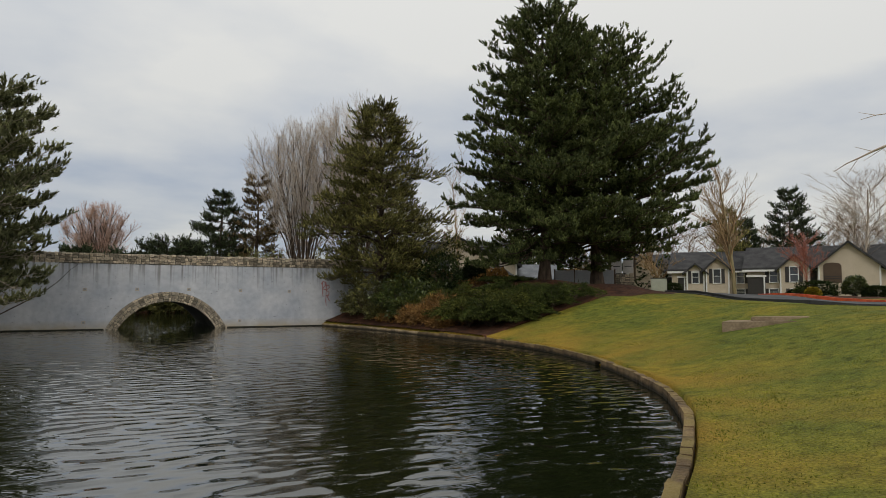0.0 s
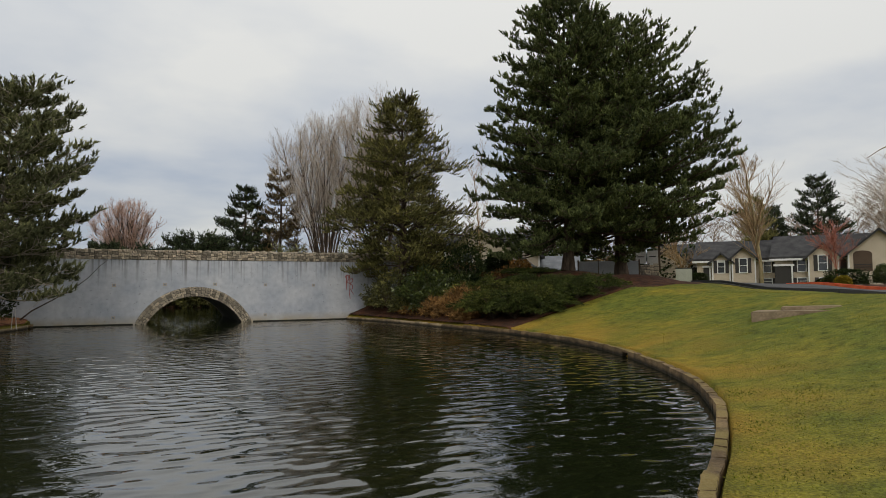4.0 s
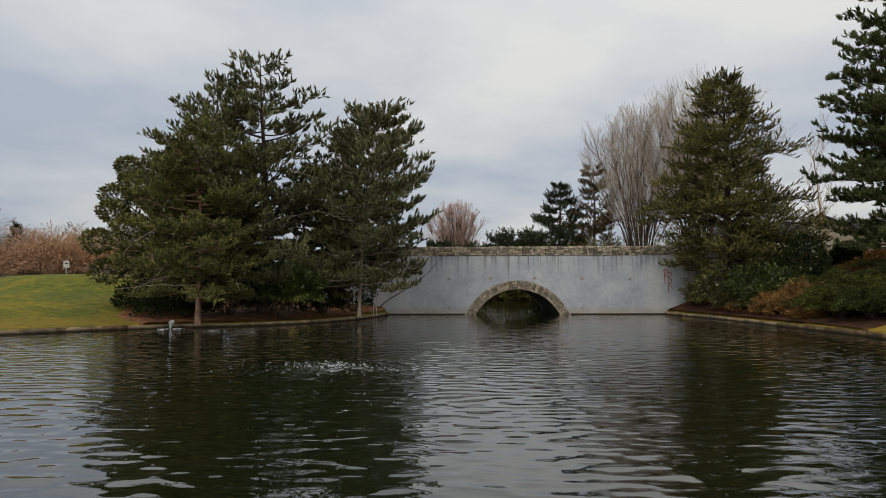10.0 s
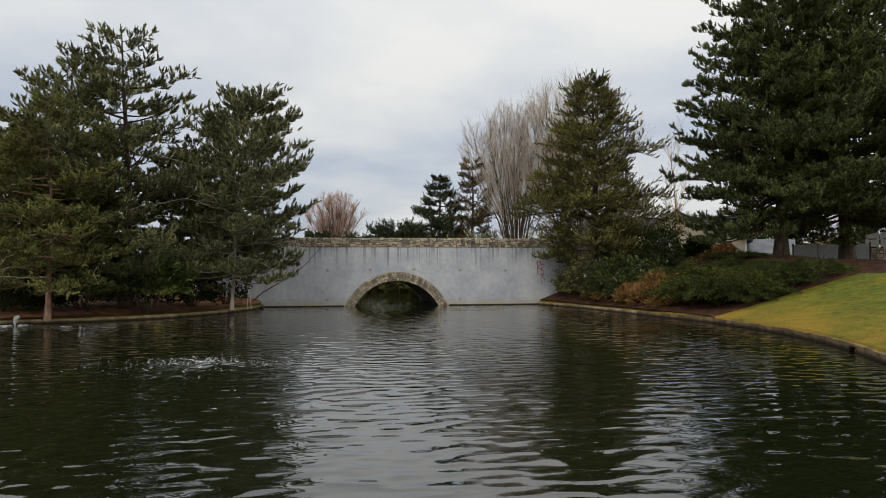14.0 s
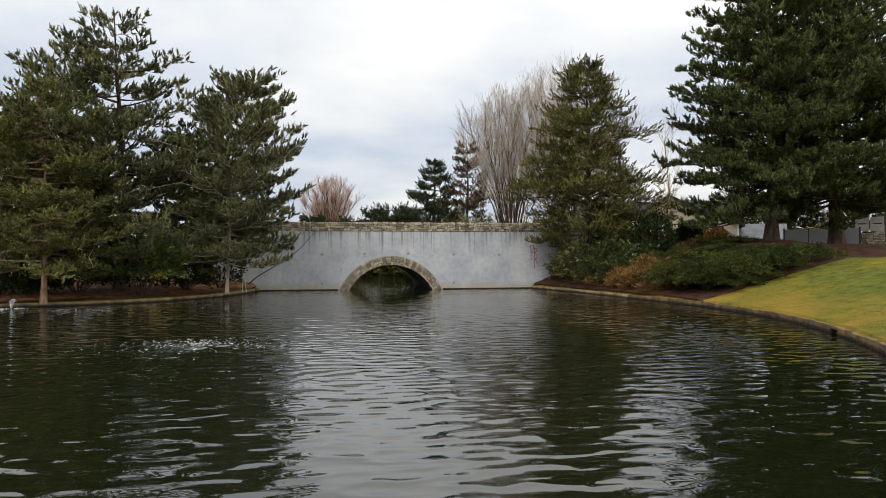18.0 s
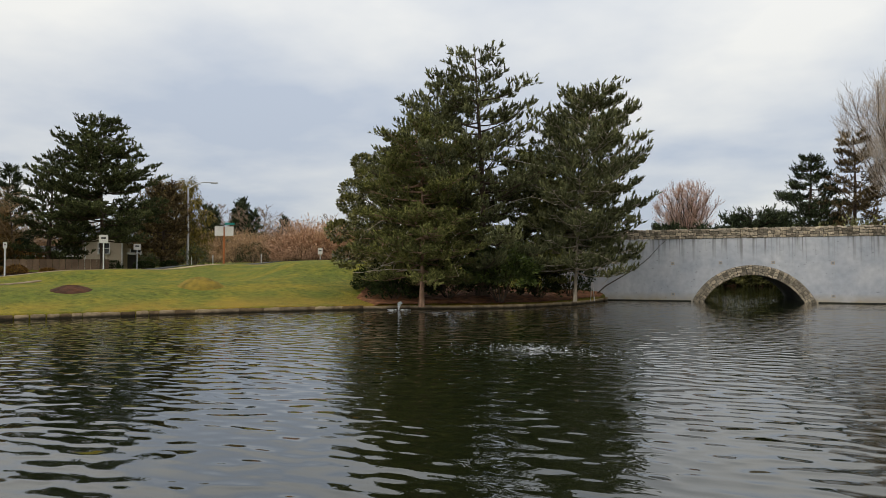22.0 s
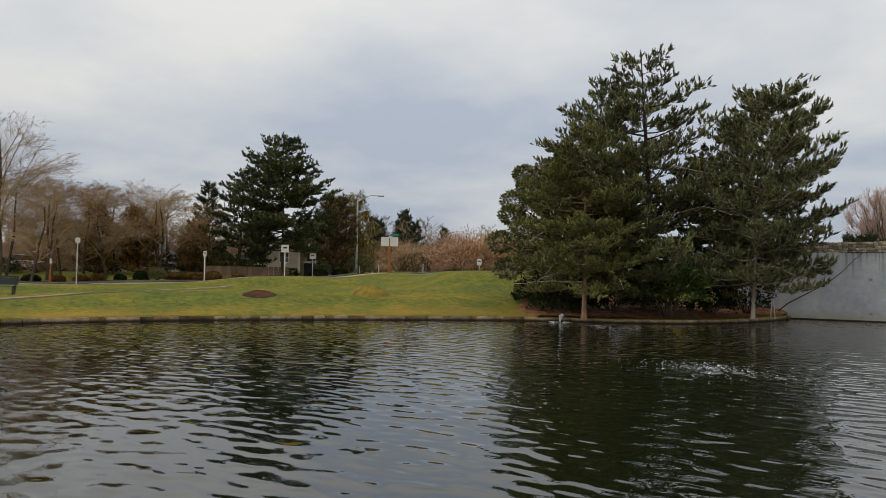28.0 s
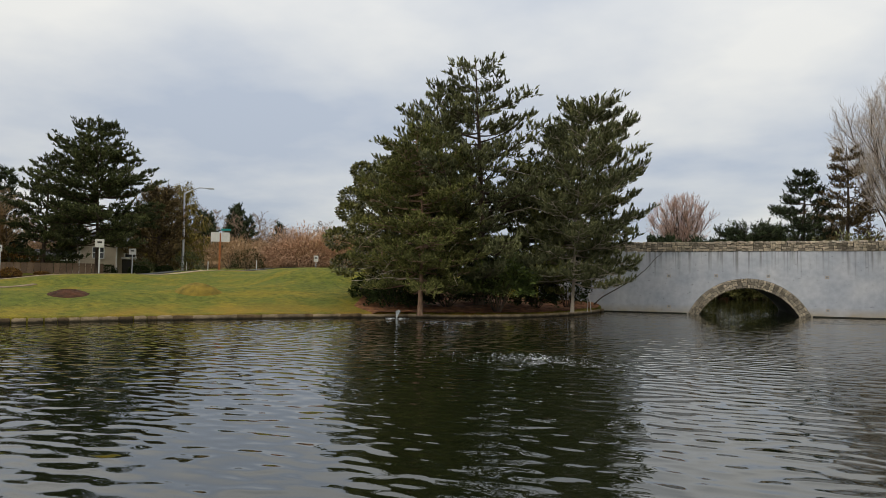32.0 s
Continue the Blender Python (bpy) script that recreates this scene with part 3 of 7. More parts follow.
# height posts of the land
POSTS = np.array([(17.2, 13.6, 1.75), (22, 20, 1.75), (30.6, 28.8, 2.15), (24.6, 34, 2.95), (28.4, 33.6, 2.75), (32.4, 26.7, 1.65), (32.3, 18, 1.5), (47.9, 36.2, 2.0),
                  (42, 23.3, 1.65), (60, 36, 1.8), (56, 50, 1.95), (35, 40, 2.55), (30, 48, 3.2), (23.4, 29.9, 1.95), (18, 38, 2.3), (20, 44, 3.4), (16, 46, 3.7),
                  (20, 2, 1.2), (8, -12, 1.0), (0.5, -1.5, 0.5), (-14, -8, 0.8), (-34, -4, 0.8), (-45, 8, 0.9), (-46, 22, 1.25), (-40.5, 16, 0.85),
                  (-34.3, 28.4, 1.05), (-29.2, 33.6, 1.2), (-41.4, 37, 2.0), (-40.2, 49, 2.4), (-35, 57.6, 2.8), (-24, 41, 2.6), (-17, 36, 1.2), (-12, 36, 0.9),
                  (-8, 43, 0.8), (-6.3, 39.5, 0.35), (-7.5, 41.5, 0.5), (-9, 48, 3.7), (-60, 30, 1.4), (-60, 50, 2.0), (-55, 75, 2.8), (-30, 85, 3.2), (3, 85, 3.2), (40, 80, 3.5), (80, 55, 3.2), (-95, 55, 2.2), (-78, 110, 3.6), (38.4, 35.6, 2.2), (41, 40, 2.1), (45, 43, 2.05), (51, 45, 1.95), (66, 50, 1.95), (68, 40, 1.9), (-63, 29.7, 1.9), (-60.9, 33.7, 1.95), (-57.3, 39.5, 2.05), (-72, 34, 2.2), (-69.6, 38.6, 2.25), (-65.5, 45, 2.35), (-54, 25, 1.22), (-49.8, 32, 1.4), (-57.5, 27.5, 1.25), (-53.5, 34.5, 1.45), (-60, 18, 1.2), (-46, 41, 1.85)])


def hill(x, y):
    """Land height, away from the water's edge."""
    x, y = np.asarray(x, dtype=float), np.asarray(y, dtype=float)
    d2 = (x[..., None] - POSTS[:, 0]) ** 2 + (y[..., None] - POSTS[:, 1]) ** 2 + 1.0
    w = d2 ** -1.7
    z = (w * POSTS[:, 2]).sum(-1) / w.sum(-1)
    far = np.clip((np.hypot(x, y) - 120) / 400, 0, 1)
    return z * (1 - far) + 3.0 * far


def land(x, y):
    """Land height with the bank falling to the kerb; deep where the pond goes on behind the bridge."""
    x, y = np.asarray(x, dtype=float), np.asarray(y, dtype=float)
    th = np.arctan2(y - CY, x - CX)
    th = SH_TH[0] + np.mod(th - SH_TH[0], 2 * math.pi)
    r = np.hypot(x - CX, y - CY)
    rs = np.interp(th, SH_TH, SH_R)
    d = np.maximum(r - rs, 0)
    k = np.clip(d / 8.0, 0, 1)
    k = k * k * (3 - 2 * k) * 0.45 + k * 0.55
    z = 0.21 + (hill(x, y) - 0.21) * k + 0.03 * np.sin(x * 0.9 + 1.3 * np.sin(y * 0.5)) * np.clip(d, 0, 1)
    chan = (y > 42.0) & (th > SH_TH[-1])
    c = np.clip((np.abs(x - 3.4) - 7.6) / 1.0, 0, 1)
    north = np.clip((y - 78) / 6.0, 0, 1)
    c = np.maximum(c, north)
    return np.where(chan & (y > 40), -1.0 + (z + 1.0) * c, z)


def ground_z(x, y):
    return float(land(np.array([x]), np.array([y]))[0])


def ground_ring():
    n_th = 640
    th_pond = np.interp(np.linspace(0, 1, n_th), np.linspace(0, 1, len(SH_TH)), SH_TH)
    th_chan = np.linspace(SH_TH[-1], SH_TH[0] + 2 * math.pi, 120)[1:-1]
    th = np.concatenate([th_pond, th_chan])
    rs = np.interp(th, SH_TH, SH_R)
    ch = th > SH_TH[-1]
    t = (th - SH_TH[-1]) / (SH_TH[0] + 2 * math.pi - SH_TH[-1])
    wall_r = (WALL_Y + 0.3 - CY) / np.maximum(np.sin(th), 0.2)
    rs = np.where(ch, wall_r, rs)
    off = np.concatenate([[0.03, 0.155, 0.195, 0.42], np.arange(0.8, 6, 0.45), np.arange(6, 34, 1.0), np.arange(34, 90, 2.2), np.geomspace(92, 3500, 26)])
    X = CX + np.cos(th)[:, None] * (rs[:, None] + off[None])
    Y = CY + np.sin(th)[:, None] * (rs[:, None] + off[None])
    Z = land(X, Y)
    Z[:, 0] -= 0.3
    Z[:, 1] -= 0.16
    Z[:, 2] += np.where(Y[:, 2] > 29, -0.07, 0.02)
    m, k = X.shape
    i, j = np.meshgrid(np.arange(m), np.arange(k - 1), indexing="ij")
    i2 = (i + 1) % m
    f = np.stack([i * k + j, i * k + j + 1, i2 * k + j + 1, i2 * k + j], -1).reshape(-1, 4)
    me = fast_mesh("ground", np.stack([X, Y, Z], -1), f[:, ::-1], True)
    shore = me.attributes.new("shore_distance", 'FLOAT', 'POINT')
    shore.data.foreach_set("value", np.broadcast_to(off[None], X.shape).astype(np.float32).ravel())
    return me


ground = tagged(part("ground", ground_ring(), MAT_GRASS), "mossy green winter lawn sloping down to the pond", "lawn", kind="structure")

wm = fast_mesh("water", [(-45, -8, 0), (40, -8, 0), (40, 82, 0), (-45, 82, 0)], [(0, 1, 2, 3)])
water = tagged(part("water", wm, MAT_WATER), "dark rippled pond water reflecting trees and cloud", "water", kind="structure")
bed = fast_mesh("pond_bed", [(-45, -8, -1.2), (40, -8, -1.2), (40, 82, -1.2), (-45, 82, -1.2)], [(0, 1, 2, 3)])
tagged(part("pond_bed", bed, MAT_ALGAE), "dark muddy bed under the pond water", "pond bed", kind="structure")


def ribbon(name, pts, width, lift, mat, label, category, kind="structure", parent=None):
    """A strip of paving that follows the land."""
    P = [Vector((x, y, 0)) for x, y in pts]
    fine = []
    for i in range(len(P) - 1):
        p0, p1, p2, p3 = P[max(i - 1, 0)], P[i], P[i + 1], P[min(i + 2, len(P) - 1)]
        for k in range(14):
            t = k / 14
            fine.append(0.5 * (2 * p1 + (p2 - p0) * t + (2 * p0 - 5 * p1 + 4 * p2 - p3) * t * t + (3 * p1 - p0 - 3 * p2 + p3) * t ** 3))
    fine.append(P[-1])
    A = np.array([(p.x, p.y) for p in fine])
    T = np.gradient(A, axis=0)
    T = unit(T)
    N = np.stack([-T[:, 1], T[:, 0]], 1)
    cols = np.linspace(-0.5, 0.5, 7)
    X = A[:, 0:1] + N[:, 0:1] * cols[None] * width
    Y = A[:, 1:2] + N[:, 1:2] * cols[None] * width
    Z = land(X, Y) + lift
    # a low flank on both sides
    X = np.concatenate([X[:, :1], X, X[:, -1:]], 1)
    Y = np.concatenate([Y[:, :1], Y, Y[:, -1:]], 1)
    Z = np.concatenate([Z[:, :1] - lift - 0.1, Z, Z[:, -1:] - lift - 0.1], 1)
    m, k = X.shape
    i, j = np.meshgrid(np.arange(m - 1), np.arange(k - 1), indexing="ij")
    f = np.stack([i * k + j, (i + 1) * k + j, (i + 1) * k + j + 1, i * k + j + 1], -1).reshape(-1, 4)
    ob = part(name, fast_mesh(name, np.stack([X, Y, Z], -1), f[:, ::-1]), mat, parent)
    return tagged(ob, label, category, kind=kind)


ROAD_L = [(-88, -20), (-62.5, 12), (-54, 25), (-49.8, 32), (-46, 41), (-43, 52), (-41, 62), (-38, 74), (-34, 100), (-30, 150)]
ribbon("road", ROAD_L, 6.6, 0.05, MAT_ASPHALT, "grey asphalt street beyond the lawn", "road")
ROAD_R = [(30, -20), (36, 8), (37, 22), (40, 33), (46, 46)]
ribbon("road", ROAD_R, 8.0, 0.05, MAT_ASPHALT, "grey asphalt drive before the apartments", "road")
ribbon("pavement", [(-33.0, 6.5), (-33.3, 12.0), (-34.2, 18.0), (-36.4, 23.4), (-38.3, 27.0), (-39.0, 30.0)], 0.34, 0.055, MAT_SLAB, "narrow worn path across the lawn", "path")
ribbon("pavement", [(-62, 6), (-50, 21.5), (-44.5, 31), (-40.6, 40), (-37.4, 52)], 0.8, 0.03, MAT_CONC, "pale concrete path along the street edge", "path")


# ---- bridge ----
ARCH_X, ARCH_Z, RI, RO = 3.40, -1.42, 3.0, 3.58
TOP, PAR = 3.74, 4.33
bridge = thing("bridge", pose(0, WALL_Y, 0), "painted concrete bridge with stone arch and stone parapet", "bridge")


def face_wall(y0, y1, x0, x1, r):
    """A wall face with an arched opening, as thick columns."""
    h = math.sqrt(r * r - ARCH_Z ** 2)
    xs = sorted({x0, x1, *np.linspace(ARCH_X - h, ARCH_X + h, 41).tolist(), *np.linspace(x0, ARCH_X - h, 7).tolist(), *np.linspace(ARCH_X + h, x1, 9).tolist()})

    def low(x):
        q = r * r - (x - ARCH_X) ** 2
        return max(ARCH_Z + math.sqrt(q), -0.6) if q > 0 and abs(x - ARCH_X) < h - 1e-6 else -0.6
    bm = bmesh.new()
    for xa, xb in zip(xs, xs[1:]):
        mid = (xa + xb) / 2
        za, zb = (low(xa), low(xb)) if abs(mid - ARCH_X) < h else (-0.6, -0.6)
        if abs(mid - ARCH_X) < h:
            za, zb = (max(za, -0.02) if za < 0 else za), (max(zb, -0.02) if zb < 0 else zb)
        v = [bm.verts.new(p) for p in ((xa, y0, za), (xb, y0, zb), (xb, y0, TOP), (xa, y0, TOP), (xa, y1, za), (xb, y1, zb), (xb, y1, TOP), (xa, y1, TOP))]
        for q in ((0, 1, 2, 3), (5, 4, 7, 6), (3, 2, 6, 7), (1, 0, 4, 5)):
            bm.faces.new([v[i] for i in q])
    bmesh.ops.remove_doubles(bm, verts=bm.verts, dist=0.001)
    return bm


part("wall_face", face_wall(0, 0.4, -9.0, 17.5, RO - 0.02), MAT_WALL, bridge, "pale blue-grey paint with dark drip stains")
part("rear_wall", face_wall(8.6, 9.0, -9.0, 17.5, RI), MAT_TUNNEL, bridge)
bm = bmesh.new()
prev = None
for i in range(33):
    w = math.radians(22 + (158 - 22) * i / 32)
    cur = [bm.verts.new((ARCH_X + RI * math.cos(w), y, ARCH_Z + RI * math.sin(w))) for y in (0.1, 8.9)]
    if prev:
        bm.faces.new((prev[0], prev[1], cur[1], cur[0]))
    prev = cur
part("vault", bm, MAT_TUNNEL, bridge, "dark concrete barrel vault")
part("deck", boxes(((4.25, 4.5, TOP - 0.1), (26.5, 8.2, 0.19))), MAT_ASPHALT, bridge)
for bx, bw in ((-4.45, 9.0), (12.1, 10.7)):
    part("waterline_band", boxes(((bx, -0.006, 0.02), (bw, 0.03, 0.09))), MAT_ALGAE, bridge, "dark wet algae line along the water")
parapet = part("parapet", boxes(((4.25, 0.2, (TOP + PAR) / 2), (26.5, 0.34, PAR - TOP - 0.06))), MAT_MORTAR, bridge, "random fieldstone parapet")
for x, z in ((-3.9, 2.27), (-0.97, 2.27), (1.7, 2.3), (4.5, 2.31), (7.49, 2.26), (10.52, 2.23), (-0.97, 0.42), (7.49, 0.40)):
    mark = part("tie_plate", boxes(((0, 0, 0), (0.20, 0.02, 0.18)), bevel=0.006), MAT_WALL, bridge, m=pose(x, -0.008, z))
    part("bolt", boxes(((0, -0.012, 0), (0.11, 0.02, 0.10))), MAT_PLATE, mark)
bm = bmesh.new()
for stroke in (((12.62, 2.72), (12.72, 2.88), (12.86, 2.84), (12.88, 2.62), (12.74, 2.45)), ((12.70, 2.80), (12.72, 2.1), (12.74, 1.9)), ((12.92, 2.85), (12.95, 2.4), (12.93, 1.6), (12.96, 1.32)),
               ((12.93, 2.6), (13.1, 2.66), (13.16, 2.5), (13.0, 2.35)), ((12.95, 2.3), (13.14, 2.2), (13.12, 1.98), (12.96, 1.95)), ((13.02, 1.9), (13.18, 1.62)), ((12.7, 2.4), (12.98, 2.34))):
    for (xa, za), (xb, zb) in zip(stroke, stroke[1:]):
        box(bm, ((xa + xb) / 2, -0.004, (za + zb) / 2), (0.045, 0.006, math.hypot(xb - xa, zb - za) + 0.03))
        bmesh.ops.rotate(bm, cent=((xa + xb) / 2, 0, (za + zb) / 2), matrix=Matrix.Rotation(math.atan2(xb - xa, zb - za), 3, 'Y'), verts=list(bm.verts)[-8:])
part("spray_mark", bm, MAT_GRAFFITI, bridge, "faded red spray paint scrawl")


def stone_mesh(rng, k):
    """A rough block with knocked-off edges, one metre each way."""
    bm = bmesh.new()
    bmesh.ops.create_cube(bm, size=1.0)
    if k < 100:
        bmesh.ops.bevel(bm, geom=list(bm.edges), offset=0.11, segments=1, affect='EDGES')
        for v in bm.verts:
            v.co += Vector(rng.normal(0, 0.04, 3))
    else:  # long kerb stones: flat tops, worn arrises
        bmesh.ops.subdivide_edges(bm, edges=[e for e in bm.edges if abs(e.verts[0].co.x - e.verts[1].co.x) > 0.5], cuts=3)
        for v in bm.verts:
            v.co += Vector(rng.normal(0, 1, 3)) * Vector((0.012, 0.05, 0.010))
        bmesh.ops.bevel(bm, geom=[e for e in bm.edges if e.calc_length() < 2 and len(e.link_faces) == 2 and e.calc_face_angle(0) > 1.0], offset=0.035, segments=2, affect='EDGES')
    me = bpy.data.meshes.new("stone")
    bm.to_mesh(me)
    bm.free()
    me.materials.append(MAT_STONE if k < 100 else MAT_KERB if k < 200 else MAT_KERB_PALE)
    return me


RNG = np.random.default_rng(5)
STONES = [stone_mesh(RNG, i) for i in range(8)]


# ---- rough trees ----
def conifer(name, x, y, h, radius, seed, mat, label, z=None, bark=MAT_BARK, bare=0.12, trunk_r=0.22, shape=0.8, rise=0.25, droop=0.0, n_limb=70,
            shoot=0.36, needle=0.17, width=0.021, blades=18, boughs=16, step=0.185, lean=(0, 0), gaps=0.0, group="", wild=0.25, fat=0.3, jitter=0.17, thin=0.0, sweep=0.0, whorl=1, thick=0.0):
    """A pine, fir or spruce: trunk, limbs, side boughs, and needle shoots along the boughs.
    shape: how the crown narrows upwards (1 a cone, less rounder); fat: where it is widest; rise: how limbs tilt; gaps: share of limbs missing high up."""
    rng = np.random.default_rng(seed)
    z = ground_z(x, y) - 0.1 if z is None else z
    t = thing(name, pose(x, y, z), label, "tree", group)
    hh = 14
    line = np.array([(lean[0] * (i / hh) ** 1.3 + 0.10 * math.sin(i / hh * 5 + seed), lean[1] * (i / hh) ** 1.3 + 0.10 * math.cos(i / hh * 4 + seed), h * i / hh) for i in range(hh + 1)])

    def trunk_at(f):
        return np.array([np.interp(f * hh, np.arange(hh + 1), line[:, k]) for k in range(3)])

    segs = []
    for i in range(hh):
        f0, f1 = i / hh, (i + 1) / hh
        segs.append((*line[i], *line[i + 1], trunk_r * (1 - f0 * 0.93) * (1.35 if i == 0 else 1), trunk_r * (1 - f1 * 0.93)))
    limbs, cen, axs, lens, tones = [], [], [], [], []

    def clothe(p, e, dirn, both, start):
        """Shoots along a bough from p to e."""
        v = e - p
        ln = np.linalg.norm(v)
        k = max(3, int(ln / step))
        u = np.linspace(start, 1.0, k) + rng.uniform(-0.03, 0.03, k)
        base = p + v * u[:, None] + rng.normal(0, 0.03, (k, 3))
        sd = np.cross(v / (ln + 1e-6), np.array([0, 0, 1.0]))
        sd = sd / (np.linalg.norm(sd) + 1e-6)
        sg = np.where(np.arange(k) % 2 == 0, 1.0, -1.0)[:, None]
        ax = v / (ln + 1e-6) * 0.8 + sd * sg * rng.uniform(0.2, 0.9, (k, 1)) + np.array([0, 0, 1.0]) * (rng.normal(0.75, 0.35, (k, 1)) + 0.5 * u[:, None] - droop * 3.2)
        cen.append(base)
        axs.append(ax)
        lens.append(shoot * rng.uniform(0.6, 1.2, k))
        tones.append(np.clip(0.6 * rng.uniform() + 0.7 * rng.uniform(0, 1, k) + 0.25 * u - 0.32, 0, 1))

    for i in range(n_limb):
        f = bare + (0.995 - bare) * (i // whorl * whorl + rng.uniform(0, 1 if whorl == 1 else 0.3 * whorl)) / n_limb
        g = (f - bare) / (1 - bare)
        if rng.uniform() < gaps * g:
            continue
        az = i * 2.399 + rng.normal(0, 0.4)
        prof = (1 - g) ** shape * (0.6 + 0.4 * min(1.0, g / fat)) + 0.03
        ln = radius * prof * rng.uniform(1 - wild, 1 + wild)
        up = rise * (0.3 + 1.2 * g) + rng.normal(0, jitter) - droop * (1 - g) * 0.8 - sweep * (1 - g) ** 3
        a = trunk_at(f)
        d = np.array([math.cos(az), math.sin(az), up])
        sag = -0.05 if droop <= 0 else 0.10
        K = 5
        curl = 0.0 if droop > 0.05 else 0.05 + 0.10 * g

        def along(s):
            return a + d * ln * s + np.array([0, 0, sag * ln * 4 * s * (1 - s) + curl * ln * s ** 2.5])
        pts = [along(q / K) for q in range(K + 1)]
        r = max(0.012, 0.016 * ln + 0.008)
        for q in range(K):
            limbs.append((*pts[q], *pts[q + 1], r * (1 - q * 0.17), r * (1 - (q + 1) * 0.17)))
        clothe(pts[2], pts[5], d, True, 0.1)
        m = max(2, int(boughs * (0.4 + 0.8 * ln / radius) * (1 - thin * g)))
        for q in range(m):
            s = 0.22 + 0.75 * (q + rng.uniform(0, 1)) / m
            p = along(s)
            side = az + (1 if q % 2 else -1) * rng.uniform(0.45, 1.1)
            bl = (0.20 * ln + 0.42) * (1.25 - 0.6 * s) * rng.uniform(0.7, 1.25)
            e = p + np.array([math.cos(side) * bl, math.sin(side) * bl, bl * (rng.normal(0.28, 0.32) + up * 0.4 - droop * 1.1)])
            limbs.append((*p, *e, 0.014, 0.006))
            clothe(p, e, e - p, True, 0.32)
    cen, axs, lens, limbs = np.concatenate(cen), unit(np.concatenate(axs)), np.concatenate(lens), np.array(limbs)
    over = h / max((cen[:, 2] + axs[:, 2] * lens).max(), 0.1)
    if over < 1:
        cen[:, 2] *= over
        limbs[:, [2, 5]] *= over
        segs = np.array(segs)
        segs[:, [2, 5]] *= over
    part("trunk", tubes("trunk", segs, 10, limbs, 4), bark, t)
    tone = np.concatenate(tones)
    if thick:
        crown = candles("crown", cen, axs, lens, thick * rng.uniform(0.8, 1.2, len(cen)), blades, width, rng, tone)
    else:
        crown = shoots("crown", cen, axs, lens, blades, needle, width, rng, tone)
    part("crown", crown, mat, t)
    return t


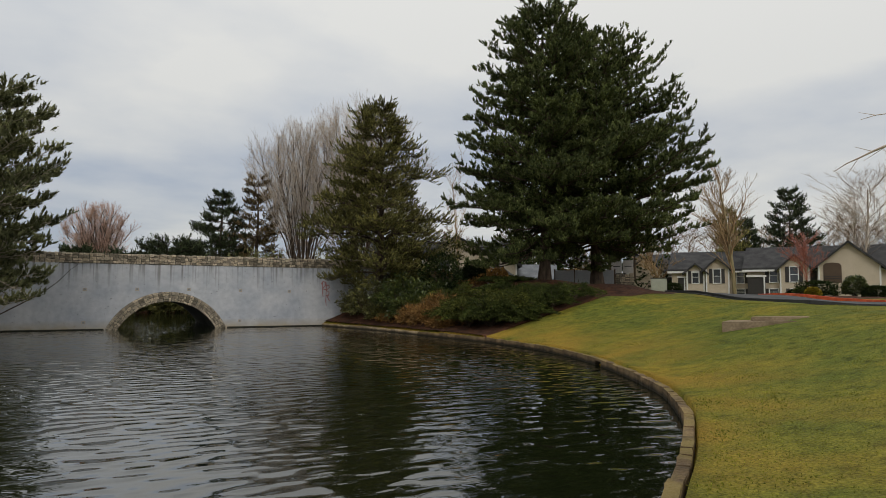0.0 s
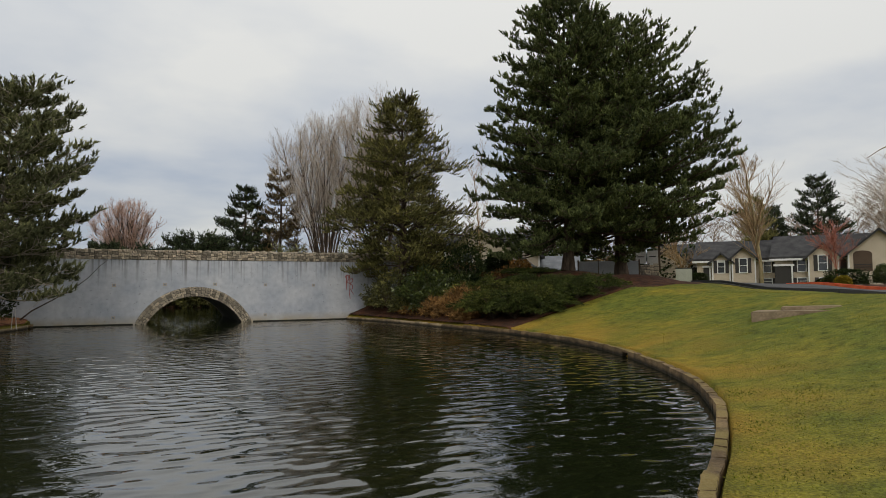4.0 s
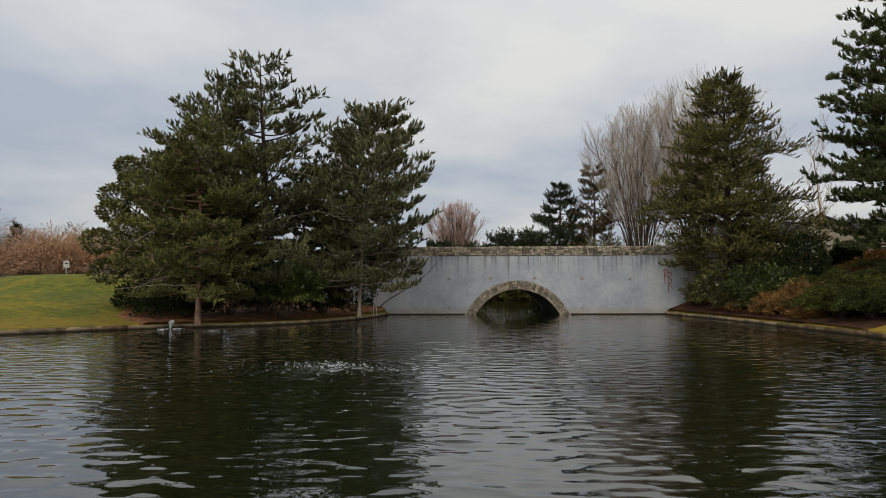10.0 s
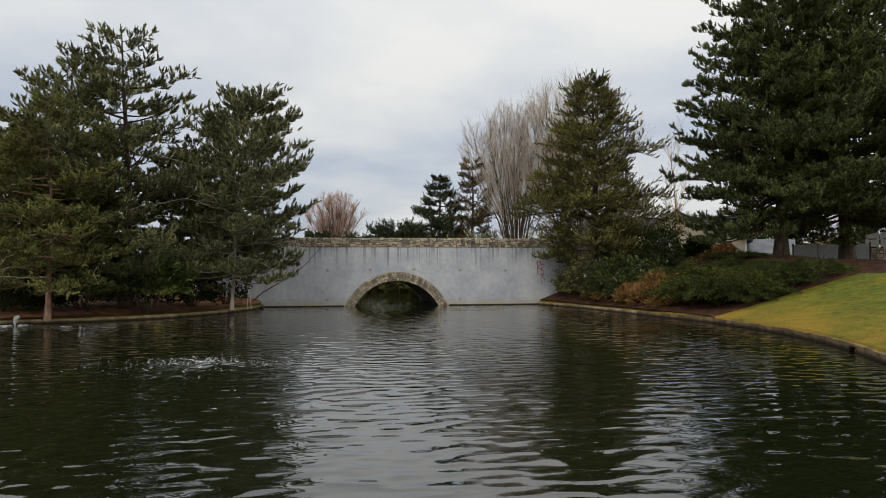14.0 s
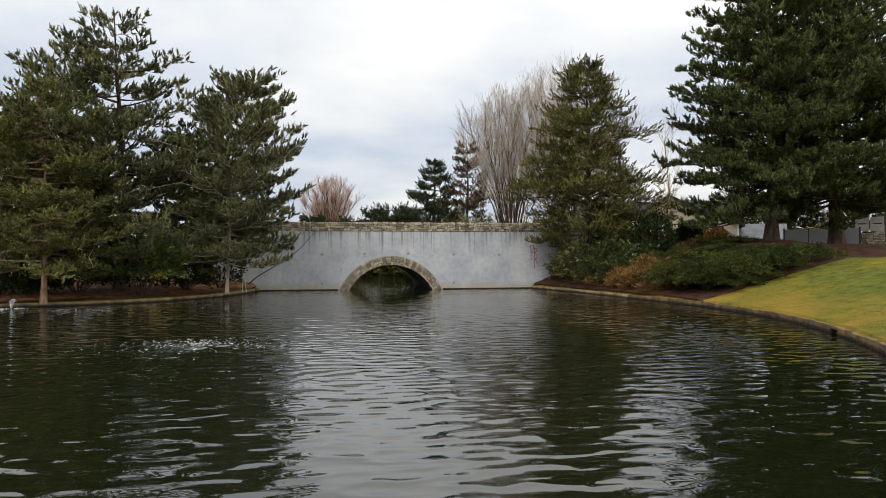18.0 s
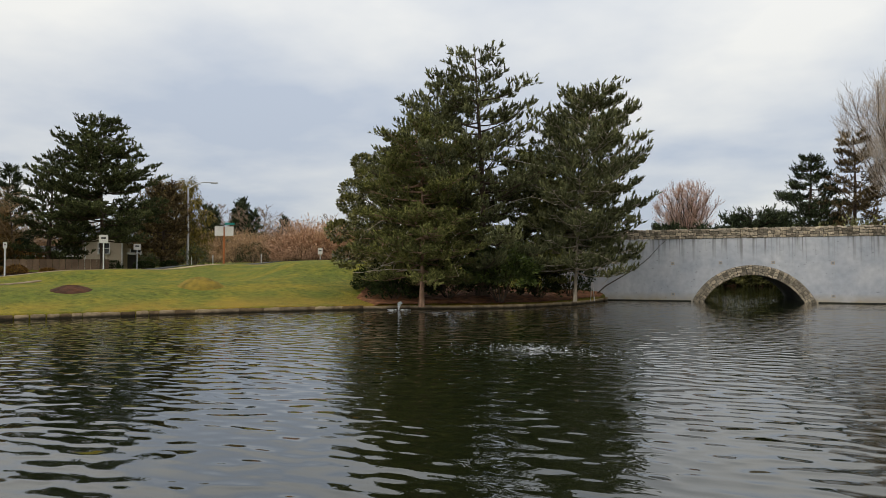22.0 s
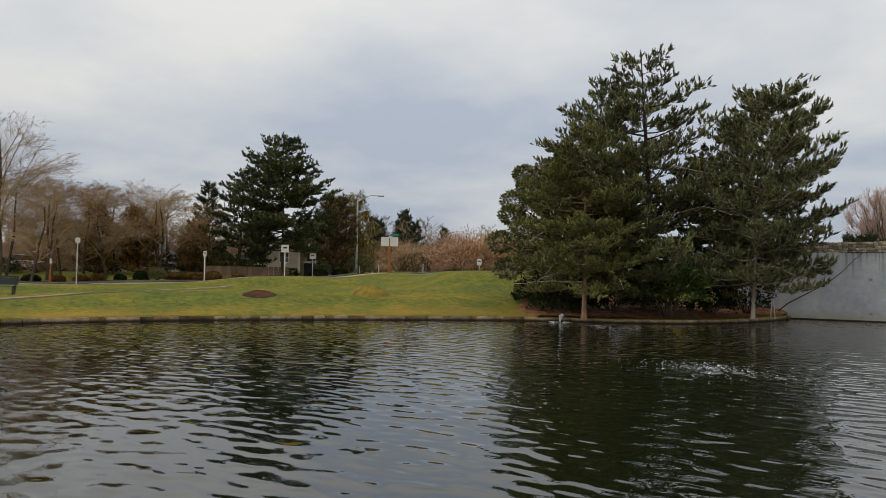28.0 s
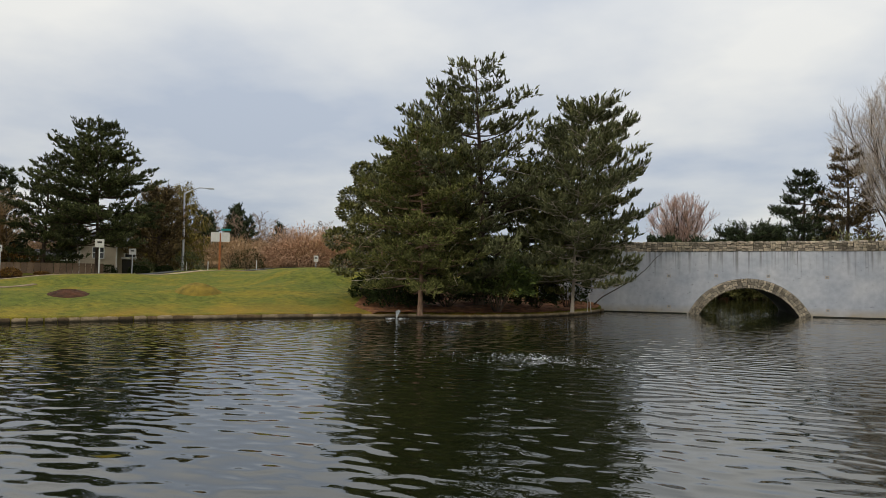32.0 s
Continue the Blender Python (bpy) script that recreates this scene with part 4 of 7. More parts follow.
def pine(name, x, y, h, radius, seed, mat, label, z=None, bark=MAT_BARK, bare=0.12, trunk_r=0.22, shape=0.7, fat=0.3, n_limb=70, rise=0.2, turn=0.3, lean=(0, 0), gaps=0.0,
         wild=0.25, boughs=9, twigs=5, shoot=0.38, thick=0.115, blades=22, width=0.015, whorl=1, dead=0, upright=0.9, sweep=0.1, jitter=0.12, group=""):
    """A pine: limbs that sweep out and turn up, side boughs, and upright needle shoots in clusters at the twig ends.
    shape, fat: how the crown narrows and where it is widest; whorl: limbs that leave the trunk at one height; dead: bare pale limbs inside the crown."""
    rng = np.random.default_rng(seed)
    z = ground_z(x, y) - 0.1 if z is None else z
    t = thing(name, pose(x, y, z), label, "tree", group)
    hh = 14
    line = np.array([(lean[0] * (i / hh) ** 1.3 + 0.10 * math.sin(i / hh * 5 + seed), lean[1] * (i / hh) ** 1.3 + 0.10 * math.cos(i / hh * 4 + seed), h * i / hh) for i in range(hh + 1)])

    def trunk_at(f):
        return np.array([np.interp(f * hh, np.arange(hh + 1), line[:, k]) for k in range(3)])

    segs = [(*line[i], *line[i + 1], trunk_r * (1 - i / hh * 0.93) * (1.35 if i == 0 else 1), trunk_r * (1 - (i + 1) / hh * 0.93)) for i in range(hh)]
    limbs, cen, axs, tones = [], [], [], []
    for i in range(n_limb):
        f = bare + (0.985 - bare) * (i // whorl * whorl + rng.uniform(0, 1 if whorl == 1 else 0.35 * whorl)) / n_limb
        g = min((f - bare) / (1 - bare), 1.0)
        if rng.uniform() < gaps * max(0.0, (g - 0.3) / 0.7) * 1.3:
            continue
        az = i * 2.399 + rng.normal(0, 0.35)
        ln = radius * ((1 - g) ** shape * (0.6 + 0.4 * min(1.0, g / fat)) + 0.04) * rng.uniform(1 - wild, 1 + wild)
        tilt = rise * (0.2 + 1.3 * g) + rng.normal(0, jitter) - sweep * (1 - g) ** 2
        a = trunk_at(f)
        out = np.array([math.cos(az), math.sin(az), 0.0])
        crook = rng.normal(0, 0.10)

        def along(s):
            s = np.asarray(s, dtype=float)[..., None]
            return a + out * ln * s + np.array([-out[1], out[0], 0.0]) * (crook * ln * s * s) + np.array([0, 0, ln]) * (tilt * s + turn * s ** 2.6 - 0.2 * s * (1 - s))
        pts = along(np.linspace(0, 1, 6))
        r = max(0.014, 0.017 * ln + 0.008)
        for q in range(5):
            limbs.append((*pts[q], *pts[q + 1], r * (1 - q * 0.17), r * (1 - (q + 1) * 0.17)))
        shade = rng.uniform(0, 0.45)
        m = max(2, int(boughs * (0.35 + 0.8 * ln / radius)))
        S = 0.16 + 0.84 * (np.arange(m) + rng.uniform(0, 1, m)) / m
        P = along(S)
        for q in range(m):
            side = az + (1 if q % 2 else -1) * rng.uniform(0.35, 1.1)
            bl = (0.17 * ln + 0.30) * (1.25 - 0.55 * S[q]) * rng.uniform(0.7, 1.3)
            bd = np.array([math.cos(side), math.sin(side), rng.normal(0.12, 0.2) + tilt * 0.4])
            p = P[q]
            mid = p + bd * bl * 0.55
            e = p + bd * bl + np.array([0, 0, 0.16 * bl])
            limbs.append((*p, *mid, 0.015, 0.011))
            limbs.append((*mid, *e, 0.011, 0.007))
            k = max(2, int(twigs * bl / 0.85 + rng.uniform(0, 1)))
            u = np.append(0.15 + 0.85 * rng.uniform(0, 1, k - 1), 1.0)[:, None]
            base = np.where(u < 0.55, p + (mid - p) * (u / 0.55), mid + (e - mid) * ((u - 0.55) / 0.45))
            fan = np.array([-bd[1], bd[0], 0.0]) * rng.normal(0, 1, (k, 1))
            tip = base + (bd * 0.45 + fan * 0.8 + np.array([0, 0, 0.3])) * (rng.uniform(0.0, 0.2, (k, 1)))
            cen.append(tip)
            axs.append(np.array([0, 0, upright]) + bd * 0.36 + fan * 0.2 + rng.normal(0, 0.25, (k, 3)))
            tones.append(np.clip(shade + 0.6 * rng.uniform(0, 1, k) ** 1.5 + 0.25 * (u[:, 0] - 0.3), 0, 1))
            more = rng.uniform(0, 1, k) < 0.45
            if more.any():
                cen.append(tip[more])
                axs.append(np.array([0, 0, upright * 0.8]) + bd * 0.9 + rng.normal(0, 0.4, (int(more.sum()), 3)))
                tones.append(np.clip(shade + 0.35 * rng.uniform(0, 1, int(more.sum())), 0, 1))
    # leader and its ring of candles
    cen.append(np.repeat(line[-1:], 5, axis=0) - np.array([0, 0, 0.25]))
    axs.append(np.array([(0, 0, 1.4), (0.6, 0, 1), (-0.5, 0.3, 1), (0, -0.6, 1), (0.1, 0.6, 1)]))
    tones.append(np.full(5, 0.6))
    cen, axs, limbs = np.concatenate(cen), unit(np.concatenate(axs)), np.array(limbs)
    lens = shoot * rng.uniform(0.65, 1.25, len(cen))
    over = h / max((cen[:, 2] + axs[:, 2] * lens).max(), 0.1)
    if over < 1:
        cen[:, 2] *= over
        limbs[:, [2, 5]] *= over
        segs = np.array(segs)
        segs[:, [2, 5]] *= over
    part("trunk", tubes("trunk", segs, 10, limbs, 3), bark, t)
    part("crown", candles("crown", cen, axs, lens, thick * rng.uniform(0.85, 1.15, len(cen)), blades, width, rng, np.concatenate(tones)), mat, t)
    for i in range(dead):
        a = trunk_at(rng.uniform(0.16, 0.6))
        az, ln = rng.uniform(math.pi * 1.05, math.pi * 1.95), radius * rng.uniform(0.8, 1.1)
        p, d, rows = a, np.array([math.cos(az), math.sin(az), rng.uniform(-0.1, 0.35)]), []
        for q in range(6):
            e = p + d * ln / 6
            rows.append((*p, *e, 0.036 * (1 - q / 7), 0.036 * (1 - (q + 1) / 7)))
            w = unit(d + rng.normal(0, 0.7, 3)) * rng.uniform(0.25, 0.7)
            rows.append((*e, *(e + w), 0.011, 0.005))
            p, d = e, unit(d + rng.normal(0, 0.16, 3) + np.array([0, 0, -0.09]))
        part("dead_branch", tubes("dead_branch", rows, 4), MAT_BARK_GREY, t, "bare pale dead limb")
    return t


def bare_tree(name, x, y, h, seed, mat, label, z=None, width=None, spread=0.6, trunk_r=0.16, counts=(14, 9, 8, 5), stems=1, fan=0.3, clear=0.25, up=0.25,
              group="", twig=0.009, bark=None, lean=(0, 0), category="tree", dome=0.0, wob=0.10, reach=0.5, pieces=4):
    """A leafless tree. Level by level, every branch is a curved run of four pieces that turns upwards and carries the next level."""
    rng = np.random.default_rng(seed)
    z = ground_z(x, y) - 0.1 if z is None else z
    t = thing(name, pose(x, y, z), label, category, group)
    K = pieces

    def run(p, d, ln, r, wob, lift):
        k = len(p)
        pts = np.zeros((k, K + 1, 3))
        pts[:, 0] = p
        dd = d.copy()
        for i in range(K):
            dd = unit(dd + rng.normal(0, wob, (k, 3)) + np.array([0, 0, lift / K]))
            pts[:, i + 1] = pts[:, i] + dd * (ln / K)[:, None]
        rad = r[:, None] * np.linspace(1, 0.45, K + 1)[None]
        return pts, rad

    def rows_of(pts, rad):
        return np.concatenate([pts[:, :-1], pts[:, 1:], rad[:, :-1, None], rad[:, 1:, None]], 2).reshape(-1, 8)

    az = np.arange(stems) * 2.399 + seed
    tilt = np.zeros(stems) if stems == 1 else fan * rng.uniform(0.35, 1.1, stems)
    p = np.stack([0.12 * np.cos(az), 0.12 * np.sin(az), np.zeros(stems)], 1) * (stems > 1)
    d = unit(np.stack([np.cos(az) * tilt + lean[0], np.sin(az) * tilt + lean[1], np.ones(stems)], 1))
    pts, rad = run(p, d, np.full(stems, 0.8 * h) * (rng.uniform(0.85, 1.0, stems) * (1 - dome * (tilt / (fan * 1.1)) ** 1.5) if stems > 1 else 1), np.full(stems, trunk_r), 0.06, 0.15)
    main = rows_of(pts, rad)
    rest = []
    ln = np.full(stems, 0.8 * h)
    for lev, n in enumerate(counts):
        k = len(pts)
        f = rng.uniform(clear if lev == 0 else 0.12, 1.0, (k, n))
        f[:, 0] = 0.98
        q = f * K
        i0 = np.clip(q.astype(int), 0, K - 1)
        w = (q - i0)[..., None]
        row = np.arange(k)[:, None]
        st = pts[row, i0] * (1 - w) + pts[row, i0 + 1] * w
        tan = unit(pts[row, i0 + 1] - pts[row, i0])
        rr = rad[row, i0] * 0.5
        side = unit(np.cross(tan, rng.normal(0, 1, (k, n, 3))))
        nd = unit(tan + side * (spread * rng.uniform(0.6, 1.4, (k, n)))[..., None] + np.array([0, 0, up * 0.3]))
        nl = ln[:, None] * rng.uniform(0.76, 1.24, (k, n)) * reach * (1.15 - 0.6 * f)
        pts, rad = run(st.reshape(-1, 3), nd.reshape(-1, 3), nl.ravel(), np.maximum(rr.ravel(), twig), wob, up)
        ln = nl.ravel()
        rest.append(rows_of(pts, rad))
        if lev == len(counts) - 2:
            K //= 2
            pts = pts[:, ::2]
            rad = rad[:, ::2]
    rest = np.concatenate(rest)
    if dome:
        big = np.percentile(np.hypot(rest[:, 3], rest[:, 4]), 97)
        for arr in (main, rest):
            for a in (0, 3):
                arr[:, a + 2] *= 1 - dome * np.minimum(np.hypot(arr[:, a], arr[:, a + 1]) / big, 1.25) ** 2
    sz = h / rest[:, 5].max()
    sw = sz if width is None else width / 2 / np.percentile(np.hypot(rest[:, 3], rest[:, 4]), 97)
    for arr in (main, rest):
        arr[:, [2, 5]] *= sz
        arr[:, [0, 1, 3, 4]] *= sw
        if width:
            for a in (0, 3):
                far = np.hypot(arr[:, a], arr[:, a + 1]) + 1e-6
                arr[:, a:a + 2] *= np.minimum(1.0, 0.58 * width / far)[:, None]
    part("trunk", tubes("trunk", main, 8), bark or mat, t)
    part("crown", tubes("crown", rest, 3), mat, t)
    return t


def vase_tree(name, x, y, h, width, seed, mat, label, canes=30, twig=0.009, forks=(11, 7, 4), foot=0.7):
    """A leafless tree of slim stems that fan out from the foot to a smooth dome, forking into ever finer upright twigs."""
    rng = np.random.default_rng(seed)
    t = thing(name, pose(x, y, ground_z(x, y) - 0.1), label, "tree")
    az = np.arange(canes) * 2.399 + rng.normal(0, 0.15, canes)
    lean = ((np.arange(canes) + 0.5) / canes) ** 0.55
    R = 0.46 * width * lean
    top = h * (0.42 + 0.46 * np.sqrt(np.clip(1 - (lean * 0.96) ** 2, 0, 1)))
    T = np.stack([R * np.cos(az), R * np.sin(az), top], 1)
    A = np.stack([foot * np.cos(az) * lean, foot * np.sin(az) * lean, np.full(canes, 0.02 * h)], 1)
    C = np.stack([T[:, 0] * 0.34, T[:, 1] * 0.34, T[:, 2] * 0.5], 1) + rng.normal(0, 0.02 * h, (canes, 3)) * np.array([1, 1, 0.3])
    K = 9
    u = np.linspace(0, 1, K + 1)[None, :, None]
    pts = A[:, None] * (1 - u) ** 2 + C[:, None] * 2 * u * (1 - u) + T[:, None] * u * u
    pts[:, 1:-1] += rng.normal(0, 0.06, (canes, K - 1, 3))
    rad = (0.085 * (1 - u[0, :, 0]) ** 1.3 + twig * 1.8)[None] * rng.uniform(0.7, 1.3, (canes, 1))
    main = np.concatenate([pts[:, :-1], pts[:, 1:], rad[:, :-1, None], rad[:, 1:, None]], 2).reshape(-1, 8)

    def sprout(src, ln, spread, r, n, low, rows):
        """n twigs on every run of places src, leaning a little away from it and turning up."""
        k, m = src.shape[0], src.shape[1] - 1
        f = rng.uniform(low, 1.0, (k, n)) * m
        f[:, 0] = m * 0.99
        i0 = np.clip(f.astype(int), 0, m - 1)
        w = (f - i0)[..., None]
        row = np.arange(k)[:, None]
        st = src[row, i0] * (1 - w) + src[row, i0 + 1] * w
        tan = unit(src[row, i0 + 1] - src[row, i0])
        d = unit(tan + unit(np.cross(tan, rng.normal(0, 1, (k, n, 3)))) * spread * rng.uniform(0.6, 1.3, (k, n, 1)))
        lw = ln * rng.uniform(0.7, 1.2, (k, n, 1)) * (1.3 - 0.75 * f[..., None] / m)
        mid = st + d * lw * 0.5
        e = mid + unit(d + np.array([0, 0, 0.35])) * lw * 0.5
        run = np.stack([st, mid, e], 2).reshape(-1, 3, 3)
        rr = np.full((len(run), 1), r)
        rows.append(np.concatenate([run[:, 0], run[:, 1], rr, rr * 0.8], 1))
        rows.append(np.concatenate([run[:, 1], run[:, 2], rr * 0.8, rr * 0.5], 1))
        return run

    boughs, rows = [], []
    one = sprout(pts, 0.22 * h, 0.40, twig * 2.2, forks[0], 0.28, boughs)
    two = sprout(one, 0.13 * h, 0.5, twig * 1.4, forks[1], 0.2, rows)
    sprout(two, 0.06 * h, 0.55, twig, forks[2], 0.2, rows)
    part("trunk", tubes("trunk", np.concatenate([main, *boughs]), 4), MAT_BARK, t)
    part("crown", tubes("crown", np.concatenate(rows), 3), mat, t)
    return t


def leafy_tree(name, x, y, h, radius, seed, mat, label, z=None, clumps=26, count=6000, leaf=0.24, width=0.06, low=0.15, trunk_r=0.14, droop=0.0):
    """An evergreen broadleaf tree: a forked frame with leaf clumps at the limb ends."""
    rng = np.random.default_rng(seed)
    z = ground_z(x, y) - 0.1 if z is None else z
    t = thing(name, pose(x, y, z), label, "tree")
    segs = [(0, 0, 0, 0.1, 0, h * 0.35, trunk_r, trunk_r * 0.8), (0.1, 0, h * 0.35, 0, 0.1, h * 0.85, trunk_r * 0.8, 0.03)]
    pos, axs = [], []
    per = count // clumps
    for i in range(clumps):
        az = i * 2.399
        g = low + (0.95 - low) * (i + 0.5) / clumps
        r = radius * math.sqrt(max(0.03, 1 - ((g - 0.42) / 0.6) ** 2)) * rng.uniform(0.55, 0.95)
        c = np.array([math.cos(az) * r, math.sin(az) * r, h * g])
        segs.append((0.05, 0, max(h * 0.15, h * (g - 0.22)), *c, 0.035, 0.015))
        cr = radius * rng.uniform(0.20, 0.36)
        d = unit(rng.normal(0, 1, (per, 3)))
        pos.append(c + d * (cr * rng.uniform(0.3, 1.0, per) ** 0.4)[:, None] * np.array([1, 1, 0.75]))
        axs.append(d + rng.normal(0, 0.5, (per, 3)) + np.array([0, 0, 0.3 - droop]))
    part("trunk", tubes("trunk", segs, 7), MAT_BARK, t)
    pos, axs = np.concatenate(pos), np.concatenate(axs)
    pos[:, 2] = np.maximum(pos[:, 2], 0.1)
    part("crown", leaves("crown", pos, axs, np.full(len(pos), leaf), np.full(len(pos), width), rng), mat, t)
    return t


def juniper(x, y, radius, h, seed, label, mat=None, count=34, z=None, name="juniper", group="junipers on the bank", squash=1.0):
    """A low spreading juniper: arching boughs in layers, each a frond of flat sprays that nod at the tip."""
    rng = np.random.default_rng(seed)
    z = ground_z(x, y) if z is None else z
    t = thing(name, pose(x, y, z), label, "shrub", group)
    segs, cen, axs, tone = [], [], [], []
    for i in range(count):
        az = i * 2.399 + rng.normal(0, 0.3)
        ln = radius * rng.uniform(0.5, 1.15)
        top = h * rng.uniform(0.5, 1.2) * (1.3 - 0.55 * ln / radius)
        K = 6
        U = np.linspace(0, 1, K + 1)
        pts = np.stack([np.cos(az) * ln * U, np.sin(az) * ln * U * squash, top * (2.5 * U - 1.75 * U * U) + 0.03], 1)
        for q in range(K):
            segs.append((*pts[q], *pts[q + 1], 0.02 * (1 - q / 8), 0.02 * (1 - (q + 1) / 8)))
        m = 30
        u = rng.uniform(0.15, 1.0, m)
        f = u * K
        i0 = np.clip(f.astype(int), 0, K - 1)
        p = pts[i0] + (pts[i0 + 1] - pts[i0]) * (f - i0)[:, None]
        dv = unit(pts[i0 + 1] - pts[i0])
        sd = np.array([-math.sin(az), math.cos(az), 0.0]) * np.where(rng.uniform(0, 1, m) < 0.5, 1, -1)[:, None]
        off = rng.uniform(0.0, 0.30, (m, 1)) * (1.15 - u[:, None])
        cen.append(p + sd * off + dv * off * 0.6 + rng.normal(0, 0.02, (m, 3)))
        axs.append(dv + sd * rng.uniform(0.2, 0.8, (m, 1)) + np.array([0, 0, 0.12]) + rng.normal(0, 0.12, (m, 3)))
        tone.append(np.clip(0.15 + 0.6 * rng.uniform() + 0.3 * u + rng.normal(0, 0.1, m) - 0.2, 0, 1))
    part("woody_frame", tubes("woody_frame", segs, 4), MAT_BARK, t)
    cen = np.concatenate(cen)
    cen[:, 2] = np.maximum(cen[:, 2], 0.02)
    part("foliage", shoots("foliage", cen, np.concatenate(axs), np.full(len(cen), 0.32), 10, 0.10, 0.017, rng, np.concatenate(tone)), mat or MAT_JUNIPER, t)
    return t


def shrub(name, x, y, rx, ry, h, seed, mat, label, z=None, count=2500, leaf=0.16, width=0.045, style="leaf", category="shrub", group="", sink=0.4, rough=0.22, boxy=False, leg=0.0):
    """A mounded bush: many leaves on a lumpy shell over a tangle of stems, which may stand clear of the ground on bare legs."""
    rng = np.random.default_rng(seed)
    z = ground_z(x, y) - 0.05 if z is None else z
    t = thing(name, pose(x, y, z), label, category, group)
    d = unit(rng.normal(0, 1, (count, 3)))
    d[:, 2] = np.abs(d[:, 2]) * 1.0 - sink
    d = unit(d)
    if boxy:
        d = d / (np.abs(d).max(1, keepdims=True) ** 0.8)
    ph = rng.uniform(0, 6, 3)
    lump = 1 + rough * (np.sin(d[:, 0] * 5 + ph[0]) * np.sin(d[:, 1] * 5 + ph[1]) + 0.6 * np.sin(d[:, 2] * 9 + d[:, 0] * 7 + ph[2]))
    rad = lump * rng.uniform(0.35, 1.0, count) ** 0.35
    p = d * rad[:, None] * np.array([rx, ry, h * 0.62]) + np.array([0, 0, h * 0.38])
    p[:, 2] = np.maximum(p[:, 2], 0.03) + leg
    ax = d + rng.normal(0, 0.45, (count, 3)) + np.array([0, 0, 0.15])
    stems = []
    for i in range(14):
        az = i * 2.4
        r = rng.uniform(0.4, 0.8)
        stems.append((0.1 * math.cos(az), 0.1 * math.sin(az), 0.0, math.cos(az) * rx * r, math.sin(az) * ry * r, leg + h * rng.uniform(0.4, 0.8), 0.03, 0.012))
    part("woody_frame", tubes("woody_frame", stems, 5), MAT_BARK, t)
    if style == "leaf":
        part("foliage", leaves("leaves", p, ax, np.full(count, leaf), np.full(count, width), rng), mat, t)
    else:
        part("foliage", tufts("leaves", p, unit(ax), np.full(count, leaf), 6, width, 0.45, rng), mat, t)
    return t


# ---- trees on the pond's wooded point ----
pine("pine", -11.83, 28.95, 9.3, 3.1, 11, MAT_NEEDLE_OLIVE, "olive-green pine with a pale leaning trunk beside the water", z=0.2, bark=MAT_BARK_PALE, bare=0.15, trunk_r=0.125, n_limb=80, boughs=13, twigs=10, lean=(-0.5, 0.4), shape=0.5, rise=0.12, turn=0.05, sweep=0.25, shoot=0.25, thick=0.085, blades=12, width=0.017, wild=0.3, upright=0.5, dead=4)
pine("pine", -10.2, 33.0, 13.5, 5.1, 12, MAT_NEEDLE, "tall dark pine with a ragged open top", z=0.6, bare=0.10, trunk_r=0.24, n_limb=88, boughs=13, twigs=8, shape=0.66, rise=0.13, turn=0.16, gaps=0.5, lean=(-0.2, 0), wild=0.34, shoot=0.33, thick=0.105, blades=12, width=0.02, dead=7)
pine("pine", -12.8, 33.6, 12.2, 4.4, 13, MAT_NEEDLE, "slender dark pine with an open top", z=0.8, bare=0.12, trunk_r=0.2, n_limb=72, boughs=12, twigs=7, shape=0.66, rise=0.13, turn=0.1, gaps=0.5, wild=0.4, shoot=0.33, thick=0.105, blades=12, width=0.02, dead=2)
pine("pine", -5.75, 34.95, 11.8, 3.8, 14, MAT_NEEDLE, "dark green pine with a straight pale trunk near the bridge", z=0.25, bark=MAT_BARK_GREY, bare=0.13, trunk_r=0.09, n_limb=100, boughs=13, twigs=8, shape=0.42, rise=0.14, turn=0.15, lean=(1.1, 0.5), fat=0.5, gaps=0.05, wild=0.22, shoot=0.34, thick=0.105, blades=12, width=0.02, dead=4)
pine("pine", -7.9, 36.0, 8.8, 3.0, 17, MAT_NEEDLE_OLIVE, "young olive-green pine between the taller pines", z=0.6, bare=0.1, trunk_r=0.13, n_limb=66, boughs=12, twigs=7, shape=0.6, rise=0.15, turn=0.1, shoot=0.3, thick=0.1, blades=11, width=0.02)
leafy_tree("magnolia", -15.6, 33.6, 8.2, 3.2, 21, MAT_LEAF_OLIVE, "olive-leaved evergreen magnolia tree beside the lawn", clumps=36, count=30000, leaf=0.21, width=0.06)
shrub("rhododendron", -9.1, 32.6, 1.75, 1.3, 2.5, 22, MAT_LEAF_RHODO, "glossy green rhododendron on bare stems under the pines", count=6000, leaf=0.22, width=0.055, rough=0.3, sink=0.3, leg=0.55)
# next three added to block sky light and darken the bed
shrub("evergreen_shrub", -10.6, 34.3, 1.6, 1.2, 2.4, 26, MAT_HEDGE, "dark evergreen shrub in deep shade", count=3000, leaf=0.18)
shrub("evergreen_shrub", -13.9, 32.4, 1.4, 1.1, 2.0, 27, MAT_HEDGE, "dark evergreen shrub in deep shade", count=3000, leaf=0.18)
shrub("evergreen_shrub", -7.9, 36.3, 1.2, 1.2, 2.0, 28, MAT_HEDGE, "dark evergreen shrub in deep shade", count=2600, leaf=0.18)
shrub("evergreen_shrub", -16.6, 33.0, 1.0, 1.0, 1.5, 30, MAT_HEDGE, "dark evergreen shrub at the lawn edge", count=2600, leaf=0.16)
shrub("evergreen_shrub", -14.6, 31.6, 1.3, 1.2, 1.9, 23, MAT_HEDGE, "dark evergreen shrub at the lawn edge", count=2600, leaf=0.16)
